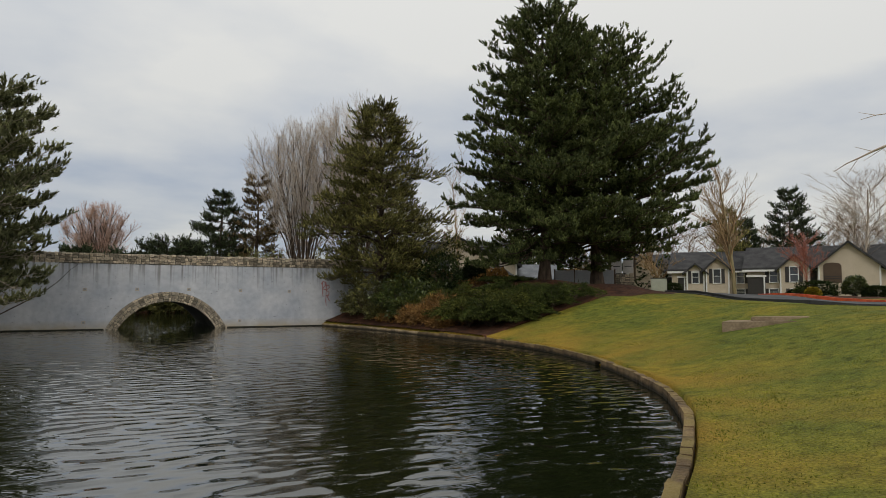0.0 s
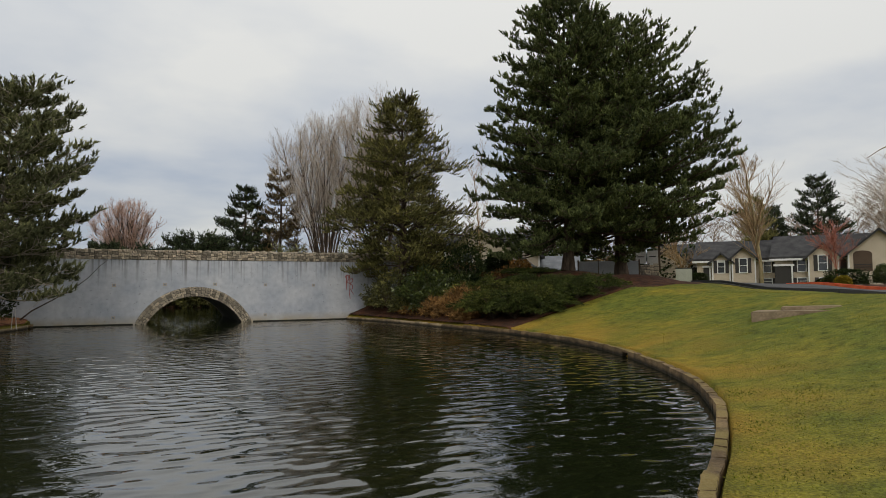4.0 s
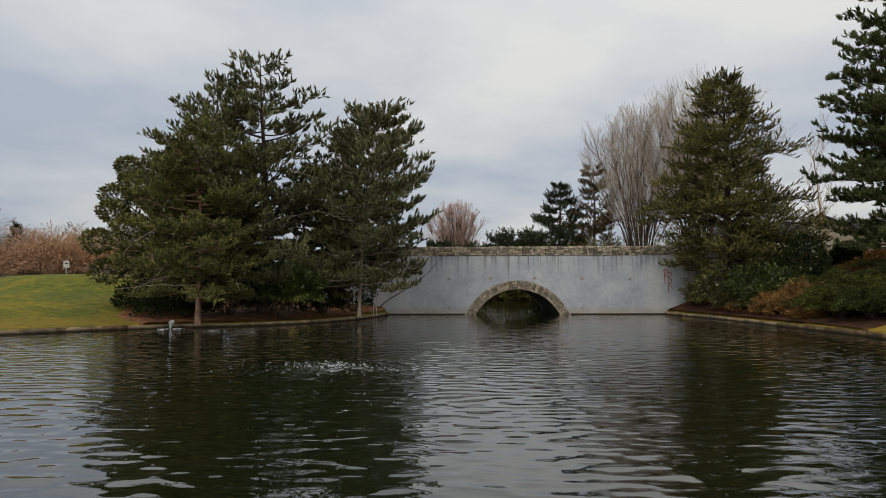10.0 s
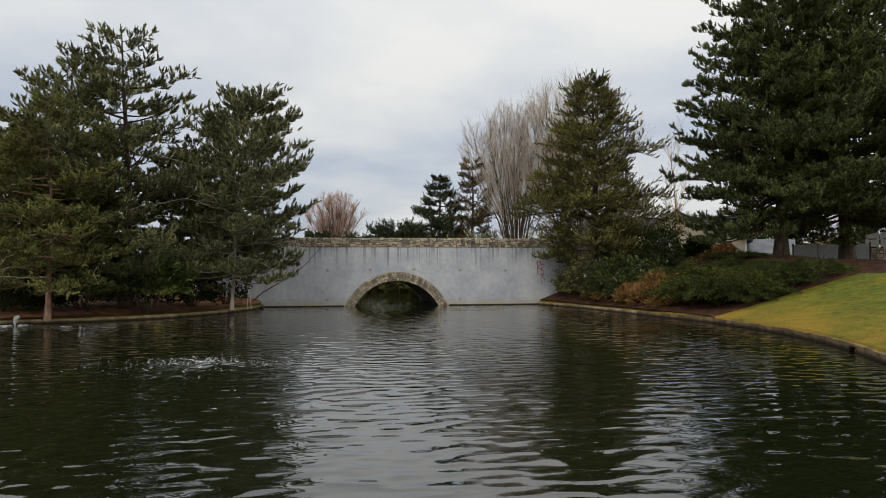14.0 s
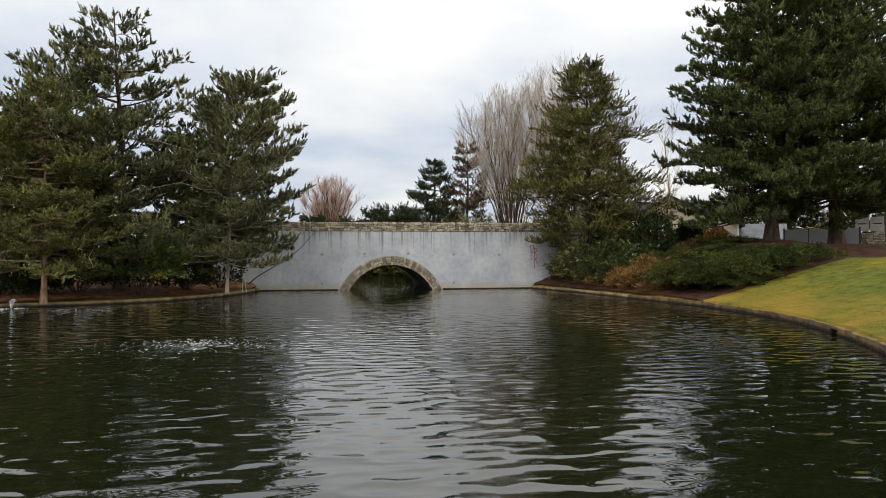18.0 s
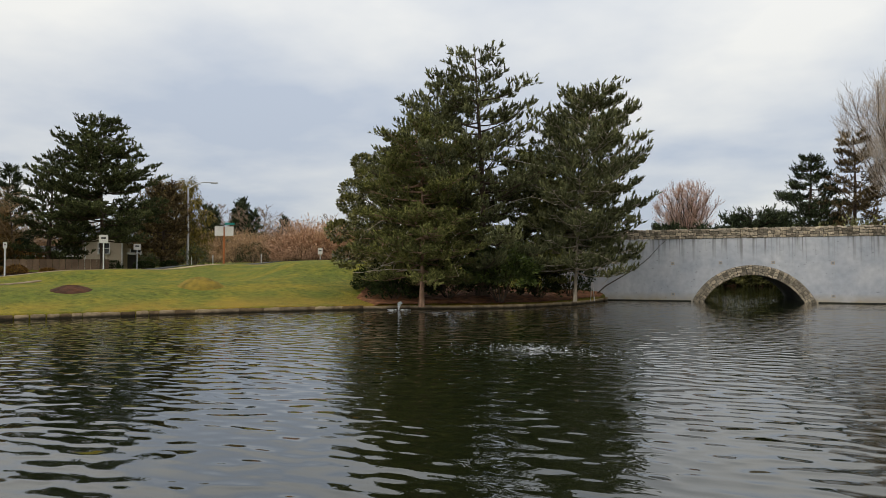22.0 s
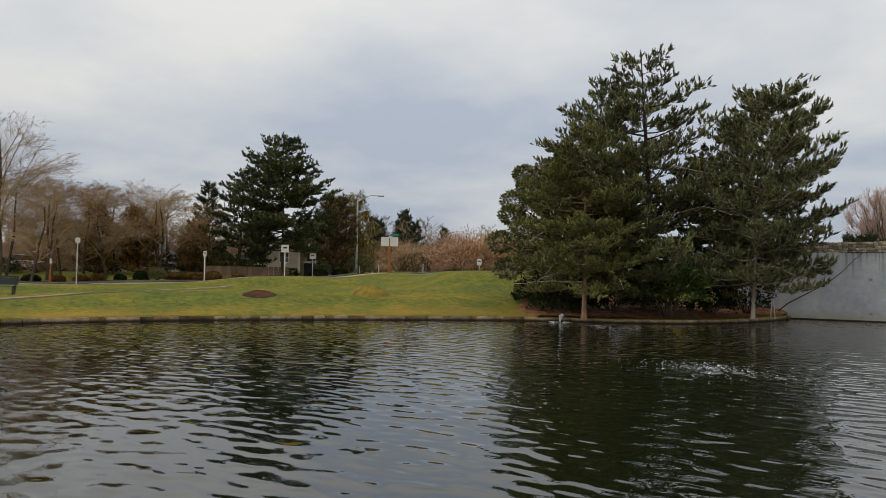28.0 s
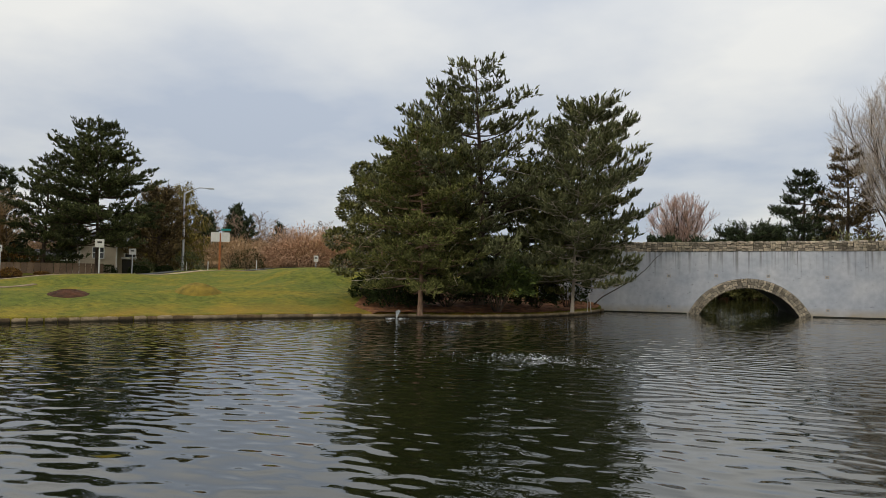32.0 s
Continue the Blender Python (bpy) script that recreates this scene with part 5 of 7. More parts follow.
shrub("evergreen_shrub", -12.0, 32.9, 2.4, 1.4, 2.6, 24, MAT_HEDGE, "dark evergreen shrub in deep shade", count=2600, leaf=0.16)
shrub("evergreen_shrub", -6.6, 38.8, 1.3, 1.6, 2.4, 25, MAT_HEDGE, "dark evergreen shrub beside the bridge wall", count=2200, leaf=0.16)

# ---- trees and shrubs on the far right bank ----
conifer("cedar", 15.6, 39.3, 13.9, 4.6, 31, MAT_NEEDLE_CEDAR, "olive-brown drooping conifer leaning over the bridge end", bare=0.13, trunk_r=0.3, n_limb=112, boughs=25, shape=0.66, rise=0.24, droop=0.15, shoot=0.36, width=0.02, blades=9, thick=0.085, fat=0.1, wild=0.44, step=0.17, jitter=0.08, whorl=4)
pine("pine", 24.6, 34.0, 18.5, 6.2, 32, MAT_NEEDLE_BIG, "huge dark pine with a thick rugged trunk", bare=0.11, sweep=0.42, trunk_r=0.37, n_limb=156, boughs=14, twigs=8, shape=0.57, rise=0.15, turn=0.16, shoot=0.34, thick=0.12, width=0.025, blades=11, fat=0.25, wild=0.16)
pine("pine", 28.6, 33.8, 17.4, 7.15, 35, MAT_NEEDLE_BIG, "huge dark pine with a thick rugged trunk beside mulch", bare=0.135, sweep=0.22, trunk_r=0.39, n_limb=160, boughs=14, twigs=8, shape=0.49, rise=0.14, turn=0.16, shoot=0.34, thick=0.12, width=0.025, blades=11, fat=0.25, wild=0.16)
shrub("rhododendron", 16.2, 36.4, 1.9, 1.5, 2.3, 41, MAT_LEAF, "dark glossy rhododendron on the bank", count=3600, leaf=0.2, width=0.05, rough=0.3)
for i, (x, y, r, h) in enumerate(((16.5, 28.9, 1.5, 0.8), (17.3, 30.6, 1.7, 1.0), (19.2, 31.2, 2.2, 1.2), (21.3, 32.2, 2.1, 1.2), (18.6, 28.5, 1.8, 0.85), (20.8, 29.9, 2.0, 0.95), (17.6, 33.2, 2.0, 1.4), (22.8, 30.9, 1.6, 0.75),
                                (19.8, 34.4, 2.0, 1.5), (16.3, 26.9, 1.3, 0.6), (22.2, 34.6, 1.9, 1.2), (17.0, 35.0, 1.7, 1.3), (17.6, 27.2, 1.4, 0.6), (20.0, 28.7, 1.5, 0.6), (23.0, 30.2, 1.0, 0.5), (15.9, 28.2, 1.2, 0.6), (16.0, 30.2, 1.2, 0.7))):
    # beyond x 19.4 the darker copy carries the shade under the pines
    juniper(x, y, r, min(1.0, max(0.4, 2.45 - ground_z(x, y))) * (1.25 if i % 3 == 0 else 0.9), 50 + i, "low juniper on the mulched bank in the shade-darkened colour" if x > 19.4 or i % 4 == 1 else "low spreading juniper on the mulched bank", MAT_JUNIPER_SHADED if x > 19.4 or i % 4 == 1 else MAT_JUNIPER, count=32)
for i, (x, y, r, h) in enumerate(((17.2, 26.9, 0.9, 0.4), (18.3, 27.2, 1.1, 0.45), (19.6, 27.1, 1.1, 0.5), (21.0, 27.2, 1.2, 0.5))):
    juniper(x, y - 0.5, r * 1.25, h * 1.7, 360 + i, "low juniper at the lawn edge in the shade-darkened colour", MAT_JUNIPER_SHADED, count=24)
for i, (x, y, r, h) in enumerate(((15.5, 33.6, 1.0, 0.7), (15.9, 31.6, 1.1, 0.8), (15.0, 35.6, 0.9, 0.6), (16.6, 32.4, 1.0, 0.9), (20.6, 36.2, 1.1, 0.7), (22.3, 36.8, 1.2, 0.7), (18.8, 33.0, 0.8, 0.6), (16.2, 29.4, 0.8, 0.5))):
    shrub("bronze_shrub", x, y, r, r, h, 42 + i, MAT_LEAF_BROWN, "bronze-leaved low shrub above the kerb", count=900, leaf=0.14, width=0.035, rough=0.3)
shrub("rhododendron", 17.9, 37.8, 1.9, 1.4, 2.0, 47, MAT_LEAF, "dark glossy rhododendron beside the cedar", count=3200, leaf=0.2, width=0.05)
for i, (x, y, rr, h, m) in enumerate(((15.9, 34.9, 1.2, 1.4, MAT_LEAF), (17.2, 35.6, 1.4, 1.7, MAT_LEAF), (16.9, 33.7, 1.0, 1.0, MAT_LEAF_OLIVE), (18.4, 35.4, 1.2, 1.2, MAT_HEDGE), (15.0, 37.0, 1.0, 1.1, MAT_LEAF_OLIVE), (14.6, 40.6, 1.1, 1.6, MAT_LEAF_OLIVE))):
    shrub("rhododendron", x, y, rr, rr * 0.9, h, 340 + i, m, "leafy rhododendron on the mulched bank", count=2600, leaf=0.18, width=0.045, rough=0.3, group="rhododendrons under the cedar")
shrub("rhododendron", 14.6, 38.8, 1.2, 1.4, 2.5, 48, MAT_LEAF_OLIVE, "dark glossy rhododendron at the bridge end", count=2000, leaf=0.18, width=0.045)
shrub("rhododendron", 19.5, 38.6, 1.5, 1.3, 2.7, 49, MAT_HEDGE, "tall dark evergreen shrub on the bank", count=3000, leaf=0.18, width=0.045)
shrub("evergreen_shrub", 18.4, 36.2, 1.4, 1.2, 3.2, 44, MAT_HEDGE, "dark feathery evergreen shrub on the bank", count=3600, leaf=0.2, width=0.04, rough=0.35)
for i, (x, y, r, h) in enumerate(((15.5, 32.2, 0.9, 1.0), (16.1, 31.2, 0.8, 0.8), (15.3, 33.3, 0.8, 0.9), (16.6, 32.6, 0.9, 1.2), (15.5, 30.2, 0.6, 0.5), (15.7, 34.3, 0.6, 0.7))):
    shrub("dry_grass_clump", x, y, r, r, h, 440 + i, MAT_DRY, "tan and rust dry stems above the kerb", count=420, leaf=0.34, width=0.014, style="tuft", rough=0.35, group="dry clumps on the bank")
shrub("clipped_hedge_ball", 22.9, 40.0, 0.8, 0.8, 1.6, 61, MAT_HEDGE, "dark clipped rounded hedge", count=4500, leaf=0.14, width=0.05, rough=0.04)

# ---- trees behind the bridge ----
vase_tree("bare_tree", 17.7, 65.6, 16.3, 11.8, 71, MAT_TWIG, "tall leafless vase-shaped tree behind the bridge")
vase_tree("bare_tree", 23.6, 66.0, 19.2, 13.2, 72, MAT_TWIG, "tall leafless vase-shaped tree behind the bridge, the taller one")
conifer("fir", 10.4, 70, 9.9, 4.0, 73, MAT_NEEDLE_FIR, "dark layered fir behind the bridge", z=2.9, n_limb=60, boughs=16, step=0.2, shoot=0.34, needle=0.2, width=0.035, blades=9, shape=0.85, rise=0.06, whorl=6, jitter=0.05, wild=0.25, fat=0.1)
conifer("fir", 13.8, 69, 11.6, 3.2, 74, MAT_NEEDLE_BROWN, "brownish fir behind the bridge", z=3.1, n_limb=60, boughs=13, step=0.22, shoot=0.34, needle=0.2, width=0.035, blades=9, shape=0.8, rise=0.1, gaps=0.25, whorl=5, jitter=0.08, wild=0.3)
vase_tree("bare_tree", -0.7, 85, 9.0, 7.4, 75, MAT_TWIG_RED, "reddish leafless rounded tree", canes=26, twig=0.012, forks=(10, 7, 3), foot=0.3)
bare_tree("bare_tree", 27.2, 50, 12.3, 76, MAT_TWIG_TAN, "thin pale leafless tree beside the house", width=6, spread=0.55, counts=(10, 7, 6), clear=0.3, up=0.2, trunk_r=0.07, twig=0.007)
for i, (x, y, r, h, ln) in enumerate(((-1.8, 62, 1.2, 3.1, -0.4), (1.3, 62, 2.3, 3.1, 0.5), (4.3, 62, 2.6, 4.2, 1.2), (6.2, 63, 1.3, 4.2, 0.8))):
    conifer("low_pine", x, y, h, r, 80 + i, MAT_NEEDLE_FIR, "low flat-topped windswept pine behind the bridge", z=2.9, bare=0.35, trunk_r=0.1, n_limb=26, boughs=9, shape=0.25, fat=0.1, rise=0.25, step=0.24, shoot=0.45, needle=0.25, width=0.04, blades=9, lean=(ln, 0), group="low pines behind the bridge")
for i, (x, y, rx, h) in enumerate(((12.5, 60, 2.5, 2.8), (20, 60, 3.5, 3.0))):
    shrub("evergreen_shrub", x, y, rx, 1.8, h, 86 + i, MAT_LEAF_OLIVE, "olive evergreen shrub behind the bridge", z=2.9, count=2600, leaf=0.3, width=0.06, rough=0.35)

# ---- right: apartments side ----
bare_tree("bare_tree", 46.6, 37.8, 12.6, 91, MAT_TWIG_TAN, "leafless tree with a pale mossy trunk beside the drive", bark=MAT_BARK_MOSS, width=6.6, spread=0.48, counts=(16, 11, 9), clear=0.14, trunk_r=0.17, twig=0.009)
bare_tree("red_bud_tree", 52.3, 35.2, 5.6, 92, MAT_TWIG_CORAL, "small red-twigged tree before the house", width=4.6, spread=0.6, counts=(15, 12, 10), clear=0.2, trunk_r=0.06, twig=0.008)
conifer("fir", 77.8, 54.6, 13.0, 4.6, 93, MAT_NEEDLE_FIR, "dark layered fir behind the apartments", n_limb=60, boughs=14, step=0.24, shoot=0.4, needle=0.28, width=0.045, blades=8, shape=0.75, rise=0.16, gaps=0.15, whorl=5, jitter=0.08)
conifer("fir", 74.8, 58.5, 9.4, 2.4, 94, MAT_NEEDLE_FIR, "dark fir behind the roof", n_limb=42, boughs=10, step=0.24, shoot=0.5, needle=0.36, width=0.05, blades=7, shape=0.9, rise=0.1)
bare_tree("bare_tree", 69.1, 40.4, 15.0, 95, MAT_TWIG, "leafless tree behind the apartments", width=12.5, spread=0.42, counts=(18, 11, 10), clear=0.2, twig=0.012, trunk_r=0.14)
conifer("cypress", 66.6, 54.6, 11.0, 3.0, 97, MAT_NEEDLE_CEDAR, "golden-olive cypress behind the apartment roofs", n_limb=50, boughs=9, step=0.28, shoot=0.5, needle=0.26, width=0.045, blades=8, shape=0.7, rise=0.5, bare=0.03)
bare_tree("bare_tree", 57.7, 57, 7.8, 96, MAT_TWIG_TAN, "leafless yellowish tree behind the roofs", width=7, spread=0.5, counts=(14, 9, 8), clear=0.2)

# ---- left: far side of the street ----
pine("pine", -50.9, 45.2, 14.6, 5.9, 101, MAT_NEEDLE_FAR, "broad dark pine beyond the street", bare=0.2, n_limb=96, boughs=14, twigs=8, shoot=0.34, thick=0.13, width=0.035, blades=9, shape=0.6, rise=0.12, turn=0.12, gaps=0.15, whorl=3, wild=0.2, upright=0.6)
pine("pine", -54.9, 43.2, 10.8, 3.8, 104, MAT_NEEDLE_FAR, "smaller dark pine beyond the street", bare=0.1, n_limb=50, boughs=12, twigs=6, shoot=0.34, thick=0.13, width=0.035, blades=9, shape=0.62, rise=0.16, turn=0.08, whorl=3)
conifer("cypress", -51.6, 53.4, 9.4, 3.1, 105, MAT_NEEDLE_BROWN, "olive-brown rounded cypress beyond the street", n_limb=60, boughs=10, step=0.26, shoot=0.5, needle=0.26, width=0.045, blades=9, shape=0.5, rise=0.4, bare=0.03)
for i, (x, y, h) in enumerate(((-63.6, 33.2, 7.2), (-63.0, 36.9, 7.4), (-59.4, 41.4, 6.0))):
    conifer("cypress", x, y, h, 2.4, 106 + i, MAT_NEEDLE_RUST, "winter-brown conical cypress behind bare trees", n_limb=50, boughs=9, step=0.28, shoot=0.5, needle=0.26, width=0.045, blades=8, shape=0.7, rise=0.5, bare=0.03, group="brown cypresses")
conifer("fir", -64.7, 46.3, 10.6, 2.6, 102, MAT_NEEDLE_FIR, "dark pointed fir behind bare trees", n_limb=42, boughs=10, step=0.24, shoot=0.5, needle=0.36, width=0.05, blades=7, shape=0.95, rise=0.1)
street = [bare_tree("bare_tree", x, y, h, 110 + i, MAT_TWIG_TAN, "tan leafless street tree beyond the lawn", bark=MAT_BARK, width=w, spread=0.72, counts=(14, 9, 8, 2), clear=0.18, trunk_r=0.13, twig=0.010, up=0.10, group="bare street trees")
          for i, (x, y, h, w) in enumerate(((-50.5, 19.6, 12.6, 9.5), (-61.5, 28.1, 9.6, 11), (-62.8, 34.4, 9.0, 11)))]
for i, (x, y, k) in enumerate(((-60.7, 37.9, 1.0), (-66, 31, 1.0), (-66.0, 41.5, 0.92), (-70, 36, 1.05), (-64, 25.5, 1.0), (-57.8, 24.8, 0.9), (-69, 27, 1.1), (-63.5, 40.5, 0.95), (-57.5, 41.8, 0.8), (-59.6, 32.0, 0.95), (-58.6, 36.6, 0.9), (-62.2, 31.2, 1.0), (-60.0, 27.0, 0.95))):
    copy_thing(street[1 + i % 2], pose(x, y, ground_z(x, y) - 0.1, 0, 0, 50 * i) @ Matrix.Scale(k, 4))
for i in range(11):
    f = i / 10
    if i in (4, 6):
        continue
    x, y = -73.0 + f * 13.0, 22.0 + f * 27.0
    shrub("evergreen_hedge", x, y, 2.0, 1.4, 1.9 + 0.5 * math.sin(i * 2.1), 320 + i, MAT_HEDGE if i % 3 else MAT_LEAF_BROWN, "dark evergreen hedge behind the bare trees" if i % 3 else "winter-brown hedge behind the bare trees", count=1500, leaf=0.22, width=0.07, group="hedges beyond the street")
leafy_tree("willow", -54.3, 58.1, 10.3, 3.6, 120, MAT_WILLOW, "yellow-green weeping willow beyond the street", clumps=30, count=6500, leaf=0.7, width=0.05, droop=1.4)


# ---- planting beds, paths, small ground works ----
def loft(name, line_a, line_b, lift, mat, label, category, n=60, m=24, rough=0.03, kind="structure"):
    """A patch of ground cover between two lines on the plan."""
    def resample(line):
        P = np.array(line, dtype=float)
        s = np.concatenate([[0], np.cumsum(np.linalg.norm(np.diff(P, axis=0), axis=1))])
        u = np.linspace(0, s[-1], n)
        return np.stack([np.interp(u, s, P[:, 0]), np.interp(u, s, P[:, 1])], 1)
    A, B = resample(line_a), resample(line_b)
    w = np.linspace(0, 1, m)[None, :, None]
    G = A[:, None] * (1 - w) + B[:, None] * w
    rng = np.random.default_rng(9)
    Z = land(G[..., 0], G[..., 1]) + lift + rng.uniform(-rough, rough, G.shape[:2])
    Z[0], Z[-1], Z[:, -1] = Z[0] - lift - 0.06, Z[-1] - lift - 0.06, Z[:, -1] - lift - 0.06
    i, j = np.meshgrid(np.arange(n - 1), np.arange(m - 1), indexing="ij")
    f = np.stack([i * m + j, (i + 1) * m + j, (i + 1) * m + j + 1, i * m + j + 1], -1).reshape(-1, 4)
    ob = part(name, fast_mesh(name, np.concatenate([G, Z[..., None]], -1), f, True), mat)
    return tagged(ob, label, category, kind=kind)


loft("planting_bed", [(-14.6, 29.2), (-13.25, 30.1), (-10.75, 31.02), (-8.98, 32.12), (-7.6, 33.7), (-6.05, 36.55), (-5.1, 40.6), (-5.1, 42.4)],
     [(-16.6, 30.9), (-17.8, 34.5), (-16.5, 38), (-13, 40), (-10, 41.5), (-8.5, 42.4)], 0.06, MAT_LITTER, "reddish leaf litter and mulch under the pines", "mulch bed")
loft("planting_bed", [(12.74, 42.4), (13.85, 36.95), (14.35, 33.02), (14.85, 27.4), (15.06, 25.2)],
     [(16.5, 42.4), (20, 43.6), (27, 42), (35, 41), (38.2, 37.5), (36.0, 33.6), (29.5, 28.8), (24.5, 26.6), (21.3, 25.7), (19.0, 25.9), (17.2, 25.9)], 0.06, MAT_MULCH, "dark bark mulch on the wooded bank", "mulch bed", n=90, m=40)


def mound(name, x, y, rx, ry, h, mat, label, category, seed):
    rng = np.random.default_rng(seed)
    k, q = 28, 7
    V = [(0, 0, h)]
    for j in range(1, q + 1):
        r = j / q
        for i in range(k):
            w = 2 * math.pi * i / k
            V.append((rx * r * math.cos(w) * (1 + 0.05 * math.sin(3 * w + seed)), ry * r * math.sin(w) * (1 + 0.05 * math.cos(2 * w)), h * (1 - r * r) - 0.05 * r + rng.uniform(-0.02, 0.02)))
    bm = bmesh.new()
    vs = [bm.verts.new(v) for v in V]
    for i in range(k):
        bm.faces.new((vs[0], vs[1 + i], vs[1 + (i + 1) % k]))
        for j in range(1, q):
            a, c = 1 + (j - 1) * k, 1 + j * k
            bm.faces.new((vs[a + i], vs[c + i], vs[c + (i + 1) % k], vs[a + (i + 1) % k]))
    gx = (ground_z(x + 1, y) - ground_z(x - 1, y)) / 2
    gy = (ground_z(x, y + 1) - ground_z(x, y - 1)) / 2
    for v in vs:
        v.co.z += gx * v.co.x + gy * v.co.y
    ob = part(name, bm, mat, m=pose(x, y, ground_z(x, y)))
    return tagged(ob, label, category)


mound("mulch_ring", -28.3, 23.5, 1.05, 1.05, 0.27, MAT_MULCH, "round heap of dark bark mulch on the lawn", "mulch heap", 3)
mound("grass_mound", -24.7, 28.4, 1.3, 1.25, 0.5, MAT_MOSS, "low yellow-green grassy mound on the lawn", "mound", 5)

# concrete slab in the right lawn
slab = thing("concrete_slab", pose(18.2, 13.3, ground_z(18.2, 13.3) + 0.05, 0, -2.0, -58), "weathered stepped concrete slab set in the lawn", "slab")
part("lower_slab", boxes(((0.25, 0, -0.36), (3.4, 1.5, 0.66)), bevel=0.02), MAT_SLAB, slab)
part("upper_slab", boxes(((0.1, 0.3, 0.02), (1.6, 0.8, 0.12)), bevel=0.02), MAT_SLAB, slab)

# painted kerbs of the drive
def kerb_line(pts, mat, label, w=0.16, h=0.15):
    t = thing("road_kerb", pose(0, 0, 0), label, "kerb", kind="structure")
    P = np.array(pts, dtype=float)
    for a, c in zip(P, P[1:]):
        k = max(1, int(np.linalg.norm(c - a) / 2.4))
        for i in range(k):
            p, q = a + (c - a) * i / k, a + (c - a) * (i + 1) / k
            mid = (p + q) / 2
            ln = np.linalg.norm(q - p)
            zp, zq = ground_z(*p), ground_z(*q)
            d = q - p
            part("kerb_block", boxes(((0, 0, 0), (ln - 0.015, w, h + 0.15)), bevel=0.02), mat, t,
                 m=pose(mid[0], mid[1], (zp + zq) / 2 + h / 2, 0, -math.degrees(math.atan2(zq - zp, ln)), math.degrees(math.atan2(d[1], d[0]))))


kerb_line([(41.5, 9), (41.4, 22), (43.6, 29.5), (47.2, 36.0)], MAT_REDPAINT, "red-painted concrete kerb of the drive")
kerb_line([(48.6, 43), (52.5, 50)], MAT_REDPAINT, "red-painted concrete kerb at the parking bay")
# asphalt colour here stands for the shadow on the kerb face
kerb_line([(32.0, 9), (32.8, 22), (35.0, 30), (38, 37)], MAT_ASPHALT, "edging kerb of the drive, dark for its shadowed face", h=0.14)


# ---- buildings ----
def window_part(parent, x, z, w, h, y=-0.02, shutters=False):
    win = part("window", boxes(((0, 0, h / 2 + 0.04), (w + 0.16, 0.08, 0.09)), ((0, 0, -h / 2 - 0.04), (w + 0.2, 0.12, 0.09)), ((-w / 2 - 0.04, 0, 0), (0.09, 0.08, h)), ((w / 2 + 0.04, 0, 0), (0.09, 0.08, h)), ((0, 0, 0), (w, 0.05, 0.05))),
               MAT_WHITE, parent, "white window frame", m=pose(x, y, z))
    part("pane", boxes(((0, 0.03, 0), (w, 0.02, h))), MAT_GLASS, win)
    if shutters:
        for s in (-1, 1):
            bm = boxes(((s * (w / 2 + 0.28), 0, 0), (0.34, 0.05, h + 0.1)))
            part("shutter", bm, MAT_DARK, win, "dark louvred shutter")


def roof_part(parent, x0, x1, eave, ridge, y0, y1, along="x", mat=None, over=0.45):
    """A gabled roof of two thick slopes; along: the ridge's axis."""
    mat = mat or MAT_ROOF
    bm = bmesh.new()
    th = 0.22
    if along == "x":
        ym = (y0 + y1) / 2
        sl = (ridge - eave) / (ym - y0)
        for s in (-1, 1):
            ye = y0 - over if s < 0 else y1 + over
            ze = eave - sl * over
            v = [bm.verts.new(p) for p in ((x0 - over, ye, ze), (x1 + over, ye, ze), (x1 + over, ym, ridge), (x0 - over, ym, ridge), (x0 - over, ye, ze + th), (x1 + over, ye, ze + th), (x1 + over, ym, ridge + th), (x0 - over, ym, ridge + th))]
            for q in ((0, 1, 2, 3), (4, 5, 6, 7), (0, 1, 5, 4), (1, 2, 6, 5), (2, 3, 7, 6), (3, 0, 4, 7)):
                bm.faces.new([v[i] for i in q])
    else:
        xm = (x0 + x1) / 2
        sl = (ridge - eave) / (xm - x0)
        for s in (-1, 1):
            xe = x0 - over if s < 0 else x1 + over
            ze = eave - sl * over
            v = [bm.verts.new(p) for p in ((xe, y0 - over, ze), (xe, y1, ze), (xm, y1, ridge), (xm, y0 - over, ridge), (xe, y0 - over, ze + th), (xe, y1, ze + th), (xm, y1, ridge + th), (xm, y0 - over, ridge + th))]
            for q in ((0, 1, 2, 3), (4, 5, 6, 7), (0, 1, 5, 4), (1, 2, 6, 5), (2, 3, 7, 6), (3, 0, 4, 7)):
                bm.faces.new([v[i] for i in q])
    bmesh.ops.recalc_face_normals(bm, faces=bm.faces)
    return part("roof", bm, mat, parent)


